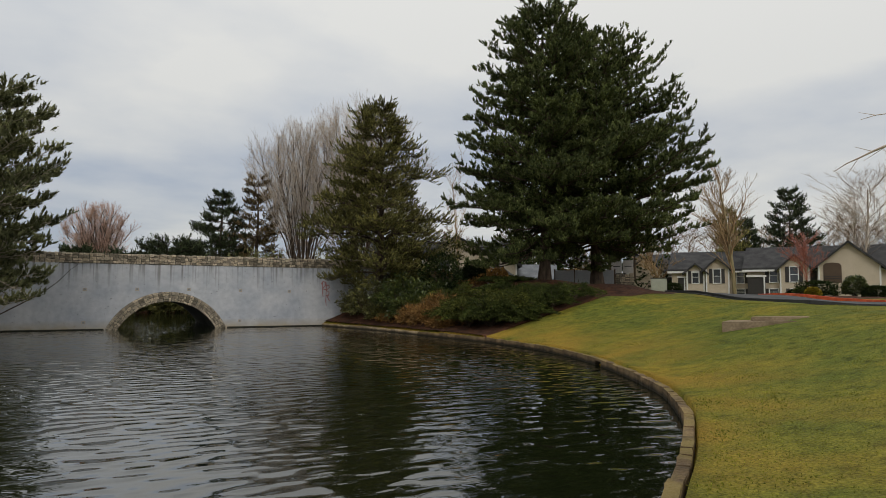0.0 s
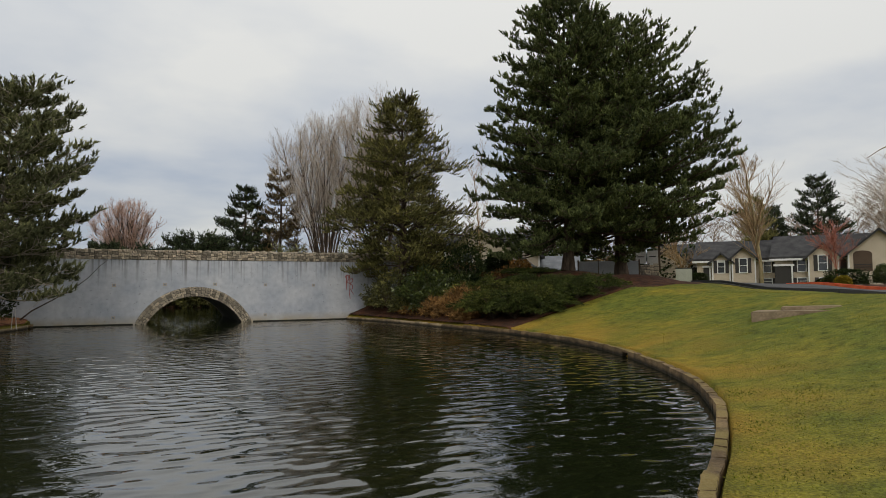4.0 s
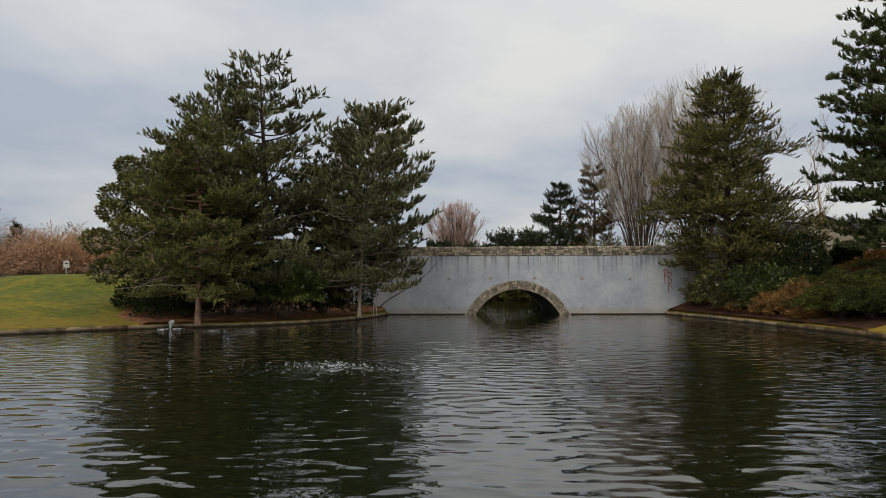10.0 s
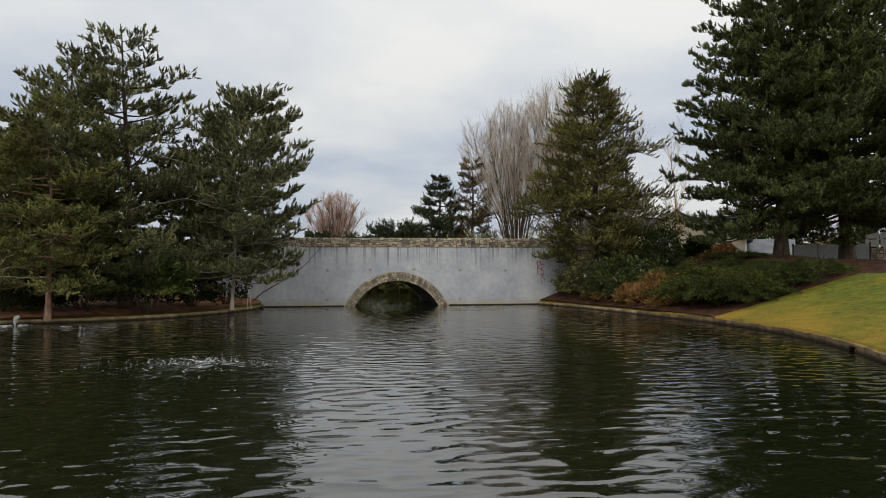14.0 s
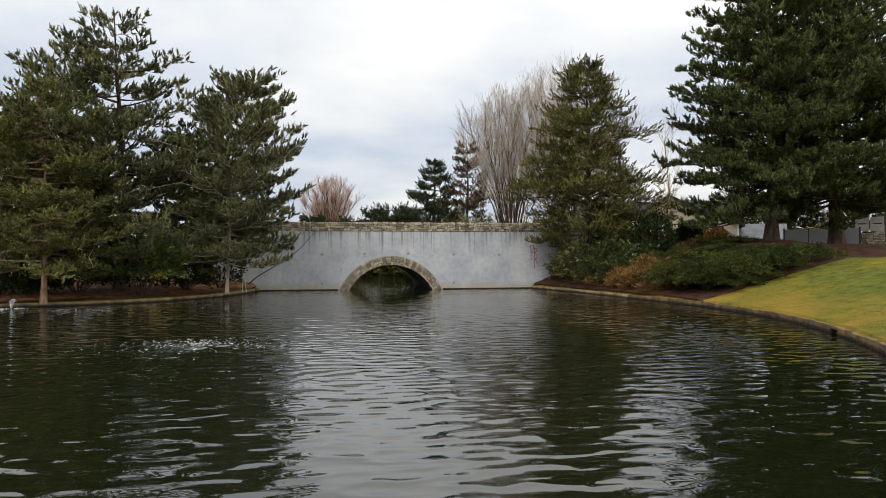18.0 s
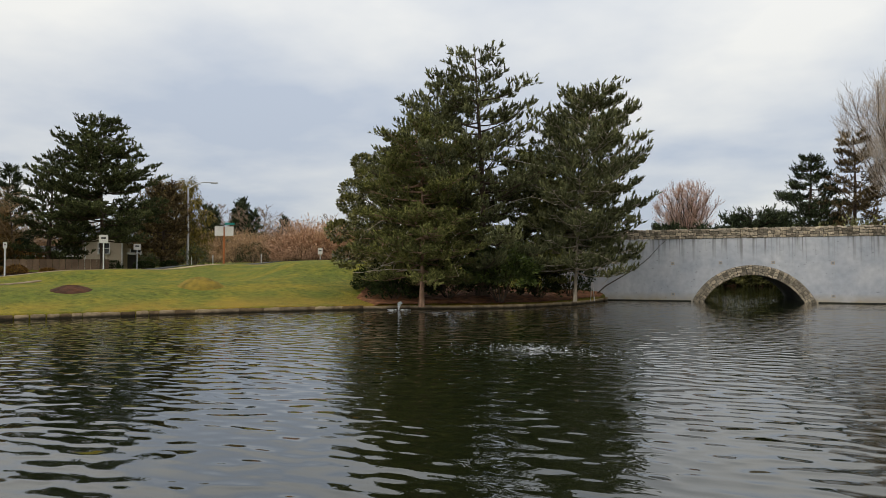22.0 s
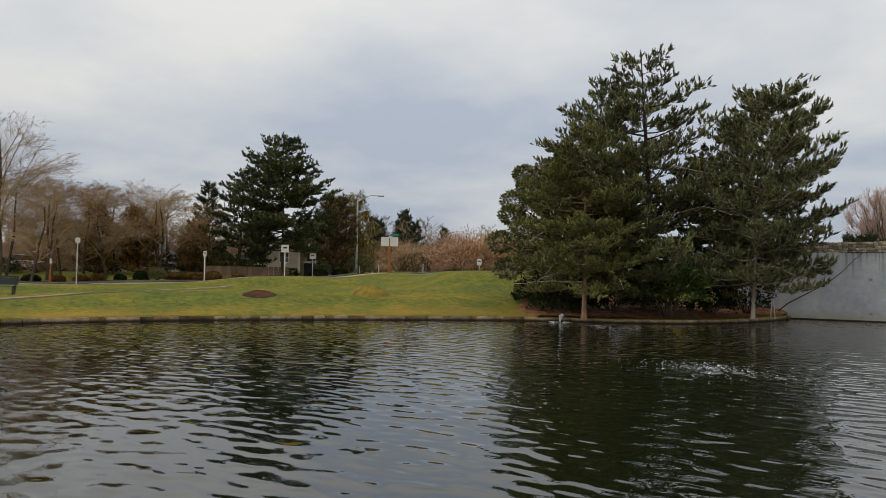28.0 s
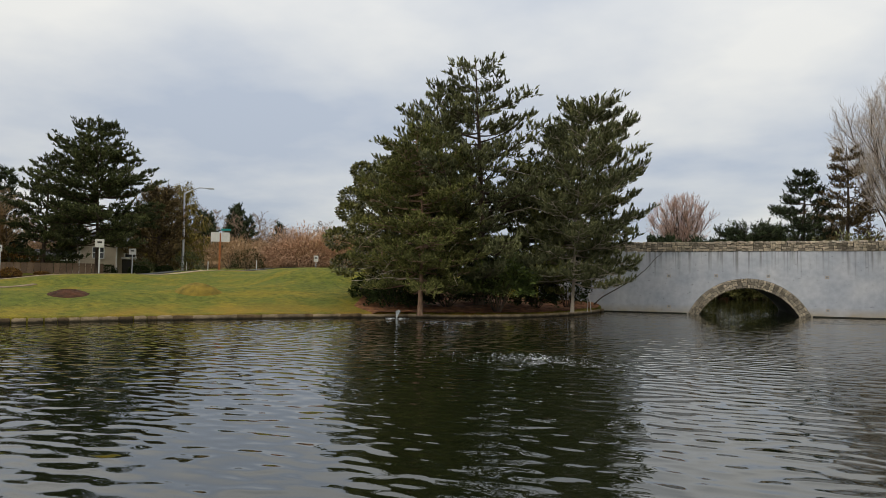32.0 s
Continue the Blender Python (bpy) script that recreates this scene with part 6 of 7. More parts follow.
def wing_house(x, y, rz, w, d, eave, ridge, label, gables=(), windows=(), porches=(), z=None, roof=None, boards=(), chimneys=(), arches=(), wall=None):
    """A low house, its front towards -y: body, long roof, front gables, windows, dark panels for shaded porches, white
    corner boards.
    """
    z = ground_z(x, y) if z is None else z
    t = thing("house", pose(x, y, z, 0, 0, rz), label, "house")
    bm = bmesh.new()
    prism(bm, [(0, -0.8), (0, eave), (d / 2, ridge), (d, eave), (d, -0.8)], -w / 2, w / 2)
    me_m = Matrix(((0, 1, 0, 0), (1, 0, 0, 0), (0, 0, 1, 0), (0, 0, 0, 1)))
    bmesh.ops.transform(bm, matrix=me_m, verts=bm.verts)
    bmesh.ops.recalc_face_normals(bm, faces=bm.faces)
    part("wall", bm, wall or MAT_SIDING, t, "white lap siding" if wall else "beige lap siding")
    roof_part(t, -w / 2, w / 2, eave, ridge, 0, d, "x", roof)
    for cx, half, ge, gr, out in gables:
        bm = bmesh.new()
        prism(bm, [(cx - half, -0.8), (cx + half, -0.8), (cx + half, ge), (cx, gr), (cx - half, ge)], -out, d / 2)
        part("front_gable", bm, MAT_SIDING, t, "beige gabled front bay")
        roof_part(t, cx - half, cx + half, ge, gr, -out, d / 2, "y", roof)
        for s in (-1, 1):
            part("corner_board", boxes(((cx + s * (half - 0.06), -out - 0.015, ge / 2 - 0.4), (0.14, 0.05, ge + 0.8))), MAT_WHITE, t)
    for wx, wz, ww, wh, out, sh in windows:
        window_part(t, wx, wz, ww, wh, -out - 0.03, sh)
    for px, pz, pw, ph, out in porches:
        # flat panel on the wall: the porch's inner shade put into the colour
        pr = part("porch", boxes(((px, -out - 0.02, pz), (pw, 0.06, ph))), MAT_DARK, t, "dark panel for the shade inside an open porch")
        part("porch_post", boxes(((px + pw / 2 - 0.1, -out - 0.10, pz), (0.14, 0.14, ph))), MAT_WHITE, pr)
        part("porch_beam", boxes(((px, -out - 0.10, pz + ph / 2 + 0.1), (pw + 0.2, 0.16, 0.2))), MAT_WHITE, pr)
    for px, pz, pw, ph, out in arches:
        prof = [(-pw / 2, -ph / 2), (pw / 2, -ph / 2), (pw / 2, ph * 0.36), (pw * 0.36, ph * 0.46), (0, ph / 2), (-pw * 0.36, ph * 0.46), (-pw / 2, ph * 0.36)]
        bm = bmesh.new()
        prism(bm, [(px + u, pz + v) for u, v in prof], -out - 0.05, -out + 0.02)
        # flat panel too; its dark brown stands for the shaded recess
        al = part("balcony_opening", bm, MAT_BROWN, t, "dark brown panel for the shaded balcony recess")
        part("balcony_rail", boxes(((px, -out - 0.08, pz - ph * 0.3), (pw, 0.05, 0.07)), ((px, -out - 0.08, pz - ph * 0.18), (pw, 0.05, 0.07))), MAT_DARK, al)
    for bx, bz, bw, bh, out in boards:
        part("garage_door", boxes(((bx, -out - 0.03, bz), (bw, 0.06, bh))), MAT_SIDING, t, "pale panelled garage door")
    for cx, cy in chimneys:
        part("chimney", boxes(((cx, cy, ridge + 0.3), (0.9, 0.6, 1.2))), MAT_WHITE, t)
    part("fascia", boxes(((0, -0.5, eave - 0.32), (w + 0.9, 0.05, 0.2))), MAT_WHITE, t)
    return t


wing_house(64.6, 41.8, -57, 14.0, 9.0, 3.0, 5.2, "beige apartment house with a broad gable and dark shingle roof",
           gables=((2.15, 2.6, 3.0, 5.25, 1.8), (-2.55, 1.35, 2.9, 4.1, 0.8)),
           windows=((-2.6, 2.25, 0.7, 1.5, 0.8, True), (-4.5, 2.15, 0.7, 1.4, 0.0, True), (-2.5, 0.45, 0.8, 0.6, 0.8, True), (-4.5, 0.45, 0.8, 0.6, 0.0, True)),
           porches=((-0.75, 1.9, 0.7, 2.0, 0.0), (-6.1, 0.95, 1.7, 2.1, 0.6)), arches=((0.77, 2.35, 1.55, 2.0, 1.8),), chimneys=((4.6, 6.0),), z=2.0)
wing_house(61.3, 51.4, -52, 10.5, 8.5, 3.0, 5.0, "beige apartment house with twin front gables and charcoal roof",
           gables=((-0.4, 1.2, 3.0, 4.1, 0.8), (-2.7, 0.95, 2.7, 3.5, 0.5)),
           windows=((-0.45, 2.2, 0.7, 1.5, 0.8, True), (-2.7, 2.1, 0.65, 1.3, 0.5, True), (1.9, 2.15, 0.7, 1.4, 0.0, True), (1.9, 0.45, 0.8, 0.6, 0.0, True), (3.6, 2.15, 0.7, 1.4, 0.0, True)),
           porches=((-4.2, 1.1, 0.8, 1.9, 0.0),), z=2.0)
wing_house(59.9, 58.9, -48, 7.6, 8.0, 2.7, 4.7, "beige apartment house with a charcoal roof and pale garage door",
           gables=((-1.9, 2.0, 2.6, 4.2, 0.7),), windows=((2.0, 1.9, 0.6, 1.0, 0.0, True),), porches=((0.9, 1.0, 0.8, 1.8, 0.0),), boards=((-1.9, 0.9, 2.2, 2.2, 0.7),), chimneys=((-1, 6),), z=2.3)
wing_house(28.2, 55.6, -27, 13.0, 8.0, 3.2, 4.6, "beige house with white-framed windows behind the hedge",
           gables=((1.6, 3.3, 3.1, 4.8, 0.7), (5.6, 1.6, 2.4, 3.3, 0.4)), windows=((0.4, 1.9, 0.9, 1.5, 0.7, False), (2.9, 1.9, 0.9, 1.5, 0.7, False), (5.5, 1.7, 0.9, 1.0, 0.4, False), (-3.6, 2.0, 1.0, 1.4, 0.0, False), (-5.4, 2.0, 0.9, 1.4, 0.0, False)),
           porches=((4.25, 1.4, 0.7, 2.0, 0.0),), z=2.5)
wing_house(34.5, 52.0, -36, 6.5, 6.0, 0.6, 1.9, "low garage with a pale grey roof beyond the pines", gables=((-1.6, 1.5, 0.6, 1.7, 0.5),), roof=MAT_ROOF_PALE, z=2.9)
wing_house(-63.6, 51.4, 50, 17.0, 5.5, 1.75, 2.35, "long low carport with a dark roof across the street", porches=((-5.5, 0.8, 4.4, 1.6, 0.0), (-0.6, 0.8, 4.4, 1.6, 0.0), (4.4, 0.8, 4.4, 1.6, 0.0)), z=2.0)
wing_house(-58.2, 53.6, 48, 6.4, 7.0, 3.3, 4.5, "pale beige two-storey house behind the dark pine", gables=((-1.2, 1.8, 3.0, 4.2, 0.6),), windows=((-1.2, 2.2, 1.0, 1.1, 0.6, False), (1.9, 2.2, 1.0, 1.1, 0.0, False)), porches=((1.8, 0.8, 1.4, 1.6, 0.0),), roof=MAT_ROOF_PALE, z=2.0)
wing_house(-76.0, 38.2, 62, 9.0, 8.0, 2.4, 4.0, "white house half hidden behind bare street trees", gables=((-1.5, 1.7, 2.3, 3.6, 0.6),), windows=((-1.5, 1.4, 1.2, 1.1, 0.6, False), (2.6, 1.4, 1.6, 1.1, 0.0, False)), porches=((0.8, 1.0, 1.0, 1.8, 0.0),), wall=MAT_WHITE)
wing_house(-77.0, 46.6, 58, 10.0, 7.0, 2.2, 3.6, "low white house beyond the hedge gap", windows=((-3.0, 1.3, 1.2, 1.0, 0.0, False), (-0.6, 1.3, 1.2, 1.0, 0.0, False), (2.6, 1.3, 1.6, 1.0, 0.0, False)), porches=((1.0, 0.9, 0.8, 1.7, 0.0),), wall=MAT_WHITE)

# stone-based notice kiosk and grey panels under the big pines
kiosk = thing("notice_kiosk", pose(34.9, 38.3, ground_z(34.9, 38.3) - 0.05, 0, 0, -43), "stone-based notice kiosk with white boards and a dark roof", "kiosk")
kiosk_base = part("stone_base", boxes(((0, 0, 0.55), (1.66, 0.66, 1.2)), bevel=0.02), MAT_MORTAR, kiosk, "rubble stone base")
for s in (-1, 1):
    brd = part("board", boxes(((s * 0.42, -0.28, 1.72), (0.76, 0.08, 0.95))), MAT_SIGN, kiosk, "white notice board")
    part("text_bar", boxes(((s * 0.42, -0.33, 1.75), (0.5, 0.02, 0.07))), MAT_DARK, brd)
    part("kiosk_post", boxes(((s * 0.9, -0.1, 1.7), (0.14, 0.14, 2.0))), MAT_BROWN, kiosk)
bm = bmesh.new()
prism(bm, [(-1.25, 2.55), (1.25, 2.55), (0.7, 3.05), (-0.7, 3.05)], -0.7, 0.7)
part("kiosk_roof", bm, MAT_ROOF, kiosk)
fence_r = thing("panel_fence", pose(32.0, 39.2, ground_z(32.0, 39.2), 0, 0, -40), "grey board panels enclosing bins behind the pines", "fence")
for i in range(3):
    part("panel", boxes(((-1.45 + i * 1.45, 0, 0.75), (1.4, 0.06, 1.3)), bevel=0.01), MAT_GREYBOARD, fence_r)
for i in range(4):
    part("post", boxes(((-2.2 + i * 1.47, 0.06, 0.75), (0.1, 0.1, 1.5))), MAT_BROWN, fence_r)

# pale sage box beside the third house, standing in for a garage door
cab = thing("utility_cabinet", pose(48.6, 48.2, ground_z(48.6, 48.2) - 0.05, 0, 0, -45), "pale sage-green box standing in for a garage door beside the drive", "cabinet")
part("body", boxes(((0, 0, 0.9), (1.5, 0.6, 1.8)), bevel=0.03), MAT_SAGE, cab)
for s in (-1, 1):
    part("door", boxes(((s * 0.36, -0.31, 0.92), (0.68, 0.03, 1.6)), bevel=0.01), MAT_SAGE, cab)
part("cap", boxes(((0, 0, 1.84), (1.6, 0.7, 0.08)), bevel=0.02), MAT_DARK, cab)

# clipped hedges and small shrubs before the apartments
for i, (x, y, rx, ry, h, m, lb) in enumerate((
        (49.6, 32.6, 1.9, 0.8, 1.25, MAT_HEDGE, "dark clipped hedge before the apartments"), (52.0, 29.4, 1.3, 0.7, 0.9, MAT_HEDGE, "dark clipped hedge before the apartments"),
        (51.6, 30.9, 0.9, 0.9, 1.7, MAT_LEAF, "rounded glossy shrub beside the house"), (47.5, 31.6, 0.6, 0.5, 0.75, MAT_LEAF_YELLOW, "golden-leaved low shrub beside the drive"), (48.0, 32.8, 0.7, 0.6, 0.8, MAT_LEAF, "low green shrub beside the drive"),
        (48.5, 33.6, 0.8, 0.7, 0.6, MAT_HEDGE, "low green shrub beside the drive"), (53.6, 27.3, 1.2, 0.8, 0.9, MAT_HEDGE, "dark clipped hedge before the apartments"), (52.0, 49.8, 0.9, 0.8, 1.35, MAT_HEDGE, "dark clipped square hedge before the second house"))):
    shrub("front_shrub", x, y, rx, ry, h, 140 + i, m, lb, count=3600, leaf=0.15, width=0.055, rough=0.06, boxy="clipped" in lb)
loft("planting_bed", [(44.2, 29.5), (47.6, 36.0)], [(57, 22), (58, 33)], 0.04, MAT_MULCH, "bare brown planting bed before the apartments", "mulch bed", n=20, m=16)

# row of low shrubs beyond the street
for i, (x, y, r, h, green) in enumerate(((-63.5, 18.5, 0.6, 0.6, 1), (-62.3, 20.4, 0.65, 0.6, 0), (-61.0, 22.4, 0.7, 0.7, 0), (-58.9, 25.3, 0.7, 0.55, 1), (-57.9, 26.9, 0.6, 0.62, 0),
                                         (-57.0, 28.4, 0.58, 0.66, 0), (-56.3, 29.5, 0.62, 0.62, 0), (-55.5, 31.0, 0.48, 0.5, 1), (-54.6, 32.4, 0.62, 0.78, 1), (-54.0, 33.5, 0.8, 1.15, 2),
                                         (-53.4, 34.8, 0.56, 0.64, 0), (-53.0, 35.7, 0.54, 0.64, 0), (-52.6, 36.6, 0.66, 0.74, 0), (-52.1, 37.9, 0.85, 0.8, 0), (-51.1, 40.0, 0.6, 0.36, 0),
                                         (-48.9, 48.3, 0.95, 0.8, 1), (-48.2, 50.8, 0.8, 0.7, 1))):
    shrub("row_shrub", x, y, r, r, h, 160 + i, MAT_LEAF_OLIVE if green == 2 else MAT_HEDGE if green else MAT_LEAF_BROWN, ("round green clipped shrub", "low dark green clipped shrub along the street")[green == 1] if green else "low winter-brown clipped shrub along the street",
          z=ground_z(x, y), count=1700, leaf=0.12, width=0.05, rough=0.05, group="shrubs along the street")
loft("planting_bed", [(-61.9, 18.0), (-56.3, 27.9), (-53.3, 33.2), (-51.6, 37.2), (-50.2, 40.4)], [(-64.6, 19.5), (-58.2, 29.0), (-55.0, 34.3), (-53.2, 38.1), (-51.8, 41.2)], 0.05, MAT_MULCH, "narrow dark mulch strip under the street shrubs", "mulch bed", n=40, m=8)
for i, (x, y, r, h) in enumerate(((-50.5, 50.5, 1.3, 1.5), (-52.2, 47.3, 1.3, 0.9), (-49.5, 55.5, 1.8, 2.4), (-46.8, 62, 2.0, 2.6), (-64.8, 23.5, 2.6, 2.8))):
    shrub("evergreen_shrub", x, y, r, r * 0.8, h, 180 + i, MAT_HEDGE if i % 2 else MAT_LEAF, "dark evergreen shrub beyond the street", count=1500, leaf=0.16, width=0.05)

# fence across the street
fence = thing("board_fence", pose(-53.0, 42.6, ground_z(-53.0, 42.6) - 0.1, 0, 0, 50), "low brown board fence across the street", "fence")
for i in range(16):
    part("board", boxes(((-3.75 + i * 0.5, 0, 0.55), (0.46, 0.04, 1.15))), MAT_FENCE, fence)
part("rail", boxes(((0.0, 0.05, 0.85), (8.2, 0.05, 0.1))), MAT_FENCE, fence)


# ---- street furniture ----
def face_to_camera(x, y):
    return math.degrees(math.atan2(-x, y))


def sign_post(x, y, h, label, boards, post_mat=MAT_STEEL, r=0.04, z=None, extra=None):
    """boards: across, up, width, height, material, bar width of the lettering."""
    z = ground_z(x, y) - 0.05 if z is None else z
    t = thing("road_sign", pose(x, y, z, 0, 0, face_to_camera(x, y)), label, "sign")
    part("post", boxes(((0, 0, h / 2), (2 * r, 2 * r, h)), bevel=r * 0.4), post_mat, t)
    for bx, bz, bw, bh, bmat, bar in boards:
        brd = part("board", boxes(((bx, -r - 0.02, bz), (bw, 0.025, bh)), bevel=0.008), bmat, t)
        if bar:
            part("text_bar", boxes(((bx, -r - 0.036, bz + bh * 0.12), (bw * bar, 0.008, bh * 0.22))), MAT_DARK, brd)
    return t


sign_post(-40.2, 49.1, 3.45, "two pale boards and a green street sign on orange post", ((-0.42, 3.1, 0.76, 0.86, MAT_SIGN, 0), (0.46, 3.1, 0.76, 0.86, MAT_SIGN, 0), (0.5, 3.78, 0.85, 0.2, MAT_SIGN_GREEN, 0)), MAT_RUSTWOOD, 0.09)
sign_post(-41.4, 37.0, 2.62, "white square road sign on a pale post", ((0, 2.35, 0.62, 0.62, MAT_SIGN, 0.5),), MAT_WHITE, 0.045)
sign_post(-47.5, 46.1, 2.4, "small white road sign on a thin post", ((0, 2.15, 0.6, 0.55, MAT_SIGN, 0.5),))
sign_post(-46.9, 33.3, 2.6, "white marker post with a small plate", ((0, 2.35, 0.26, 0.45, MAT_SIGN, 0.4),), MAT_WHITE, 0.05)
sign_post(-46.3, 22.7, 3.3, "plain grey steel post beside the lawn", ((0, 3.1, 0.3, 0.34, MAT_SIGN, 0),), MAT_STEEL, 0.04)
sign_post(-56.1, 25.5, 2.0, "orange marker post across the street", ((0, 1.8, 0.16, 0.4, MAT_SIGN, 0),), MAT_RUSTWOOD, 0.06)
sign_post(-35.2, 57.6, 1.35, "square white road sign with dark marking", ((0, 1.0, 0.46, 0.62, MAT_SIGN, 0.6),))
for i, (x, y) in enumerate(((-50.8, 54.0), (-49.4, 55.2), (-47.8, 56.6), (-44.5, 60.5))):
    sign_post(x, y, 1.25, "short white roadside marker post", (), MAT_WHITE, 0.05)


def street_lamp(x, y, h, arm, z=None):
    z = ground_z(x, y) - 0.05 if z is None else z
    t = thing("street_lamp", pose(x, y, z, 0, 0, face_to_camera(x, y)), "tall galvanised street lamp with a curved arm", "street lamp")
    bm = bmesh.new()
    cyl(bm, (0, 0, 0), (0, 0, h), 0.14, 0.09)
    part("pole", bm, MAT_STEEL, t)
    bm = bmesh.new()
    pts = [(0, 0, h - 0.1), (arm * 0.3, 0, h + 0.35), (arm * 0.65, 0, h + 0.62), (arm, 0, h + 0.62)]
    for a, c in zip(pts, pts[1:]):
        cyl(bm, a, c, 0.06, 0.05, 8)
    a = part("arm", bm, MAT_STEEL, t)
    part("luminaire", boxes(((arm + 0.3, 0, h + 0.58), (0.75, 0.3, 0.14)), bevel=0.04), MAT_STEEL, a)
    return t


street_lamp(-50.0, 55.3, 8.6, 2.3)
street_lamp(-56.6, 93.8, 6.5, -4.0)

bench = thing("bench", pose(-40.2, 15.6, ground_z(-40.2, 15.6), 0, 0, 55), "dark slatted park bench on the lawn", "bench")
for i in range(4):
    part("seat_slat", boxes(((0, -0.2 + i * 0.12, 0.45), (1.6, 0.1, 0.04)), bevel=0.008), MAT_BENCH, bench)
for i in range(4):
    part("back_slat", boxes(((0, 0.3 + i * 0.03, 0.58 + i * 0.13), (1.6, 0.03, 0.11)), bevel=0.008), MAT_BENCH, bench)
for s in (-1, 1):
    part("leg", boxes(((s * 0.65, 0, 0.22), (0.08, 0.5, 0.46)), ((s * 0.65, 0.34, 0.6), (0.08, 0.06, 0.8))), MAT_DARK, bench)


def parked_car(x, y, rz, paint, label):
    """A compact estate car: body, glasshouse, wheels."""
    t = thing("parked_car", pose(x, y, ground_z(x, y) + 0.06, 0, 0, rz), label, "car")
    bm = bmesh.new()
    prism(bm, [(-2.2, 0.32), (2.2, 0.32), (2.25, 0.6), (2.1, 0.92), (1.0, 1.02), (-2.05, 1.0), (-2.25, 0.75)], -0.88, 0.88)
    body = part("body", bm, paint, t)
    bm = bmesh.new()
    prism(bm, [(-2.0, 1.0), (1.0, 1.02), (0.25, 1.5), (-0.6, 1.6), (-1.65, 1.52)], -0.74, 0.74)
    part("glasshouse", bm, MAT_GLASS, body)
    part("roof_panel", boxes(((-0.7, 0, 1.585), (1.7, 1.36, 0.06)), bevel=0.02), paint, body)
    for s in (-1, 1):
        part("tail_light", boxes(((-2.2, s * 0.7, 0.82), (0.08, 0.24, 0.16))), MAT_LAMPRED, body)
        for wx in (-1.35, 1.35):
            bm = bmesh.new()
            cyl(bm, (wx, s * 0.70, 0.32), (wx, s * 0.90, 0.32), 0.33, seg=18)
            wh = part("wheel", bm, MAT_TYRE, t)
            bm = bmesh.new()
            cyl(bm, (wx, s * 0.89, 0.32), (wx, s * 0.915, 0.32), 0.2, seg=14)
            part("rim", bm, MAT_STEEL, wh)
    return t


parked_car(-76.0, 27.5, 20, MAT_CARWHITE, "white parked car behind bare street trees")
parked_car(-74.0, 31.5, 20, MAT_CARWHITE, "white parked car behind the shrub row")

# ---- distant woods behind the street, and over the roofs ----
wood = [bare_tree("bare_tree", -77.5, 103.8, 10.5, 201, MAT_TWIG_FAR, "distant brown leafless tree", width=10, counts=(13, 7, 6), clear=0.1, trunk_r=0.12, twig=0.03, spread=0.55, pieces=2, group="distant woods"),
        bare_tree("bare_tree", -70, 118, 10.0, 202, MAT_TWIG_FAR, "distant bushy leafless tree", width=10, counts=(13, 7, 6), clear=0.1, trunk_r=0.12, twig=0.03, spread=0.55, pieces=2, group="distant woods")]
fir_a = conifer("fir", -85.8, 110.0, 13.0, 3.2, 203, MAT_NEEDLE_FIR, "distant dark fir in the woods", n_limb=36, boughs=6, step=0.45, shoot=0.8, needle=0.6, width=0.12, blades=5, shape=0.9, rise=0.1, group="distant woods")
thicket = [shrub("thicket", -60, 85, 3.9, 3.6, 4.0, 205, MAT_BRUSH, "brown leafless thicket under the distant woods", count=4200, leaf=0.45, width=0.028, rough=0.3, group="thickets"),
           shrub("thicket", -48, 90, 4.0, 3.6, 4.1, 206, MAT_BRUSH_RED, "reddish leafless thicket under the distant woods", count=4200, leaf=0.45, width=0.028, rough=0.3, group="thickets")]
shrub("red_twig_tree", -51.4, 79.4, 3.2, 3.0, 5.4, 207, MAT_BRUSH_RED, "rounded coral-red leafless tree beyond the street", count=9000, leaf=0.4, width=0.018, rough=0.3, category="tree")
rng = random.Random(77)


def woods(count, a0, a1, r0, r1, pick, k0, k1):
    """Far trees scattered over a sector of the plan."""
    for i in range(count):
        a = radians(a0 + (a1 - a0) * (i + rng.uniform(0, 1)) / count)
        r = rng.uniform(r0, r1)
        x, y = -r * math.sin(a), r * math.cos(a)
        copy_thing(pick(i), pose(x, y, ground_z(x, y) - 0.3, 0, 0, rng.uniform(0, 360)) @ Matrix.Scale(rng.uniform(k0, k1), 4))


woods(26, 26, 36, 80, 105, lambda i: thicket[1] if i % 3 == 0 else thicket[0], 0.9, 1.3)
woods(34, 36, 62, 92, 115, lambda i: thicket[0], 0.9, 1.3)
woods(18, 60, 80, 76, 90, lambda i: thicket[0], 0.8, 1.1)
woods(14, 27.5, 35, 95, 125, lambda i: wood[1] if i % 4 else wood[0], 0.5, 0.75)
woods(24, 34, 47, 105, 150, lambda i: wood[0] if i % 6 else fir_a, 0.6, 0.95)
woods(16, 42, 62, 90, 130, lambda i: wood[0] if i % 6 else fir_a, 0.6, 0.8)
woods(22, 60, 80, 85, 120, lambda i: wood[0], 0.7, 0.95)
woods(18, -42, -14, 92, 115, lambda i: thicket[0] if i % 2 else wood[0], 0.8, 1.1)
woods(18, -68, -44, 105, 140, lambda i: wood[0], 0.9, 1.4)
woods(8, -40, -14, 95, 130, lambda i: wood[0], 0.7, 1.0)

for x, y, k in ((-70.8, 90.1, 0.82), (-67.2, 89.1, 0.72), (-64.3, 76.1, 0.66)):
    copy_thing(fir_a, pose(x, y, ground_z(x, y) - 0.3, 0, 0, 7 * x) @ Matrix.Scale(k, 4))

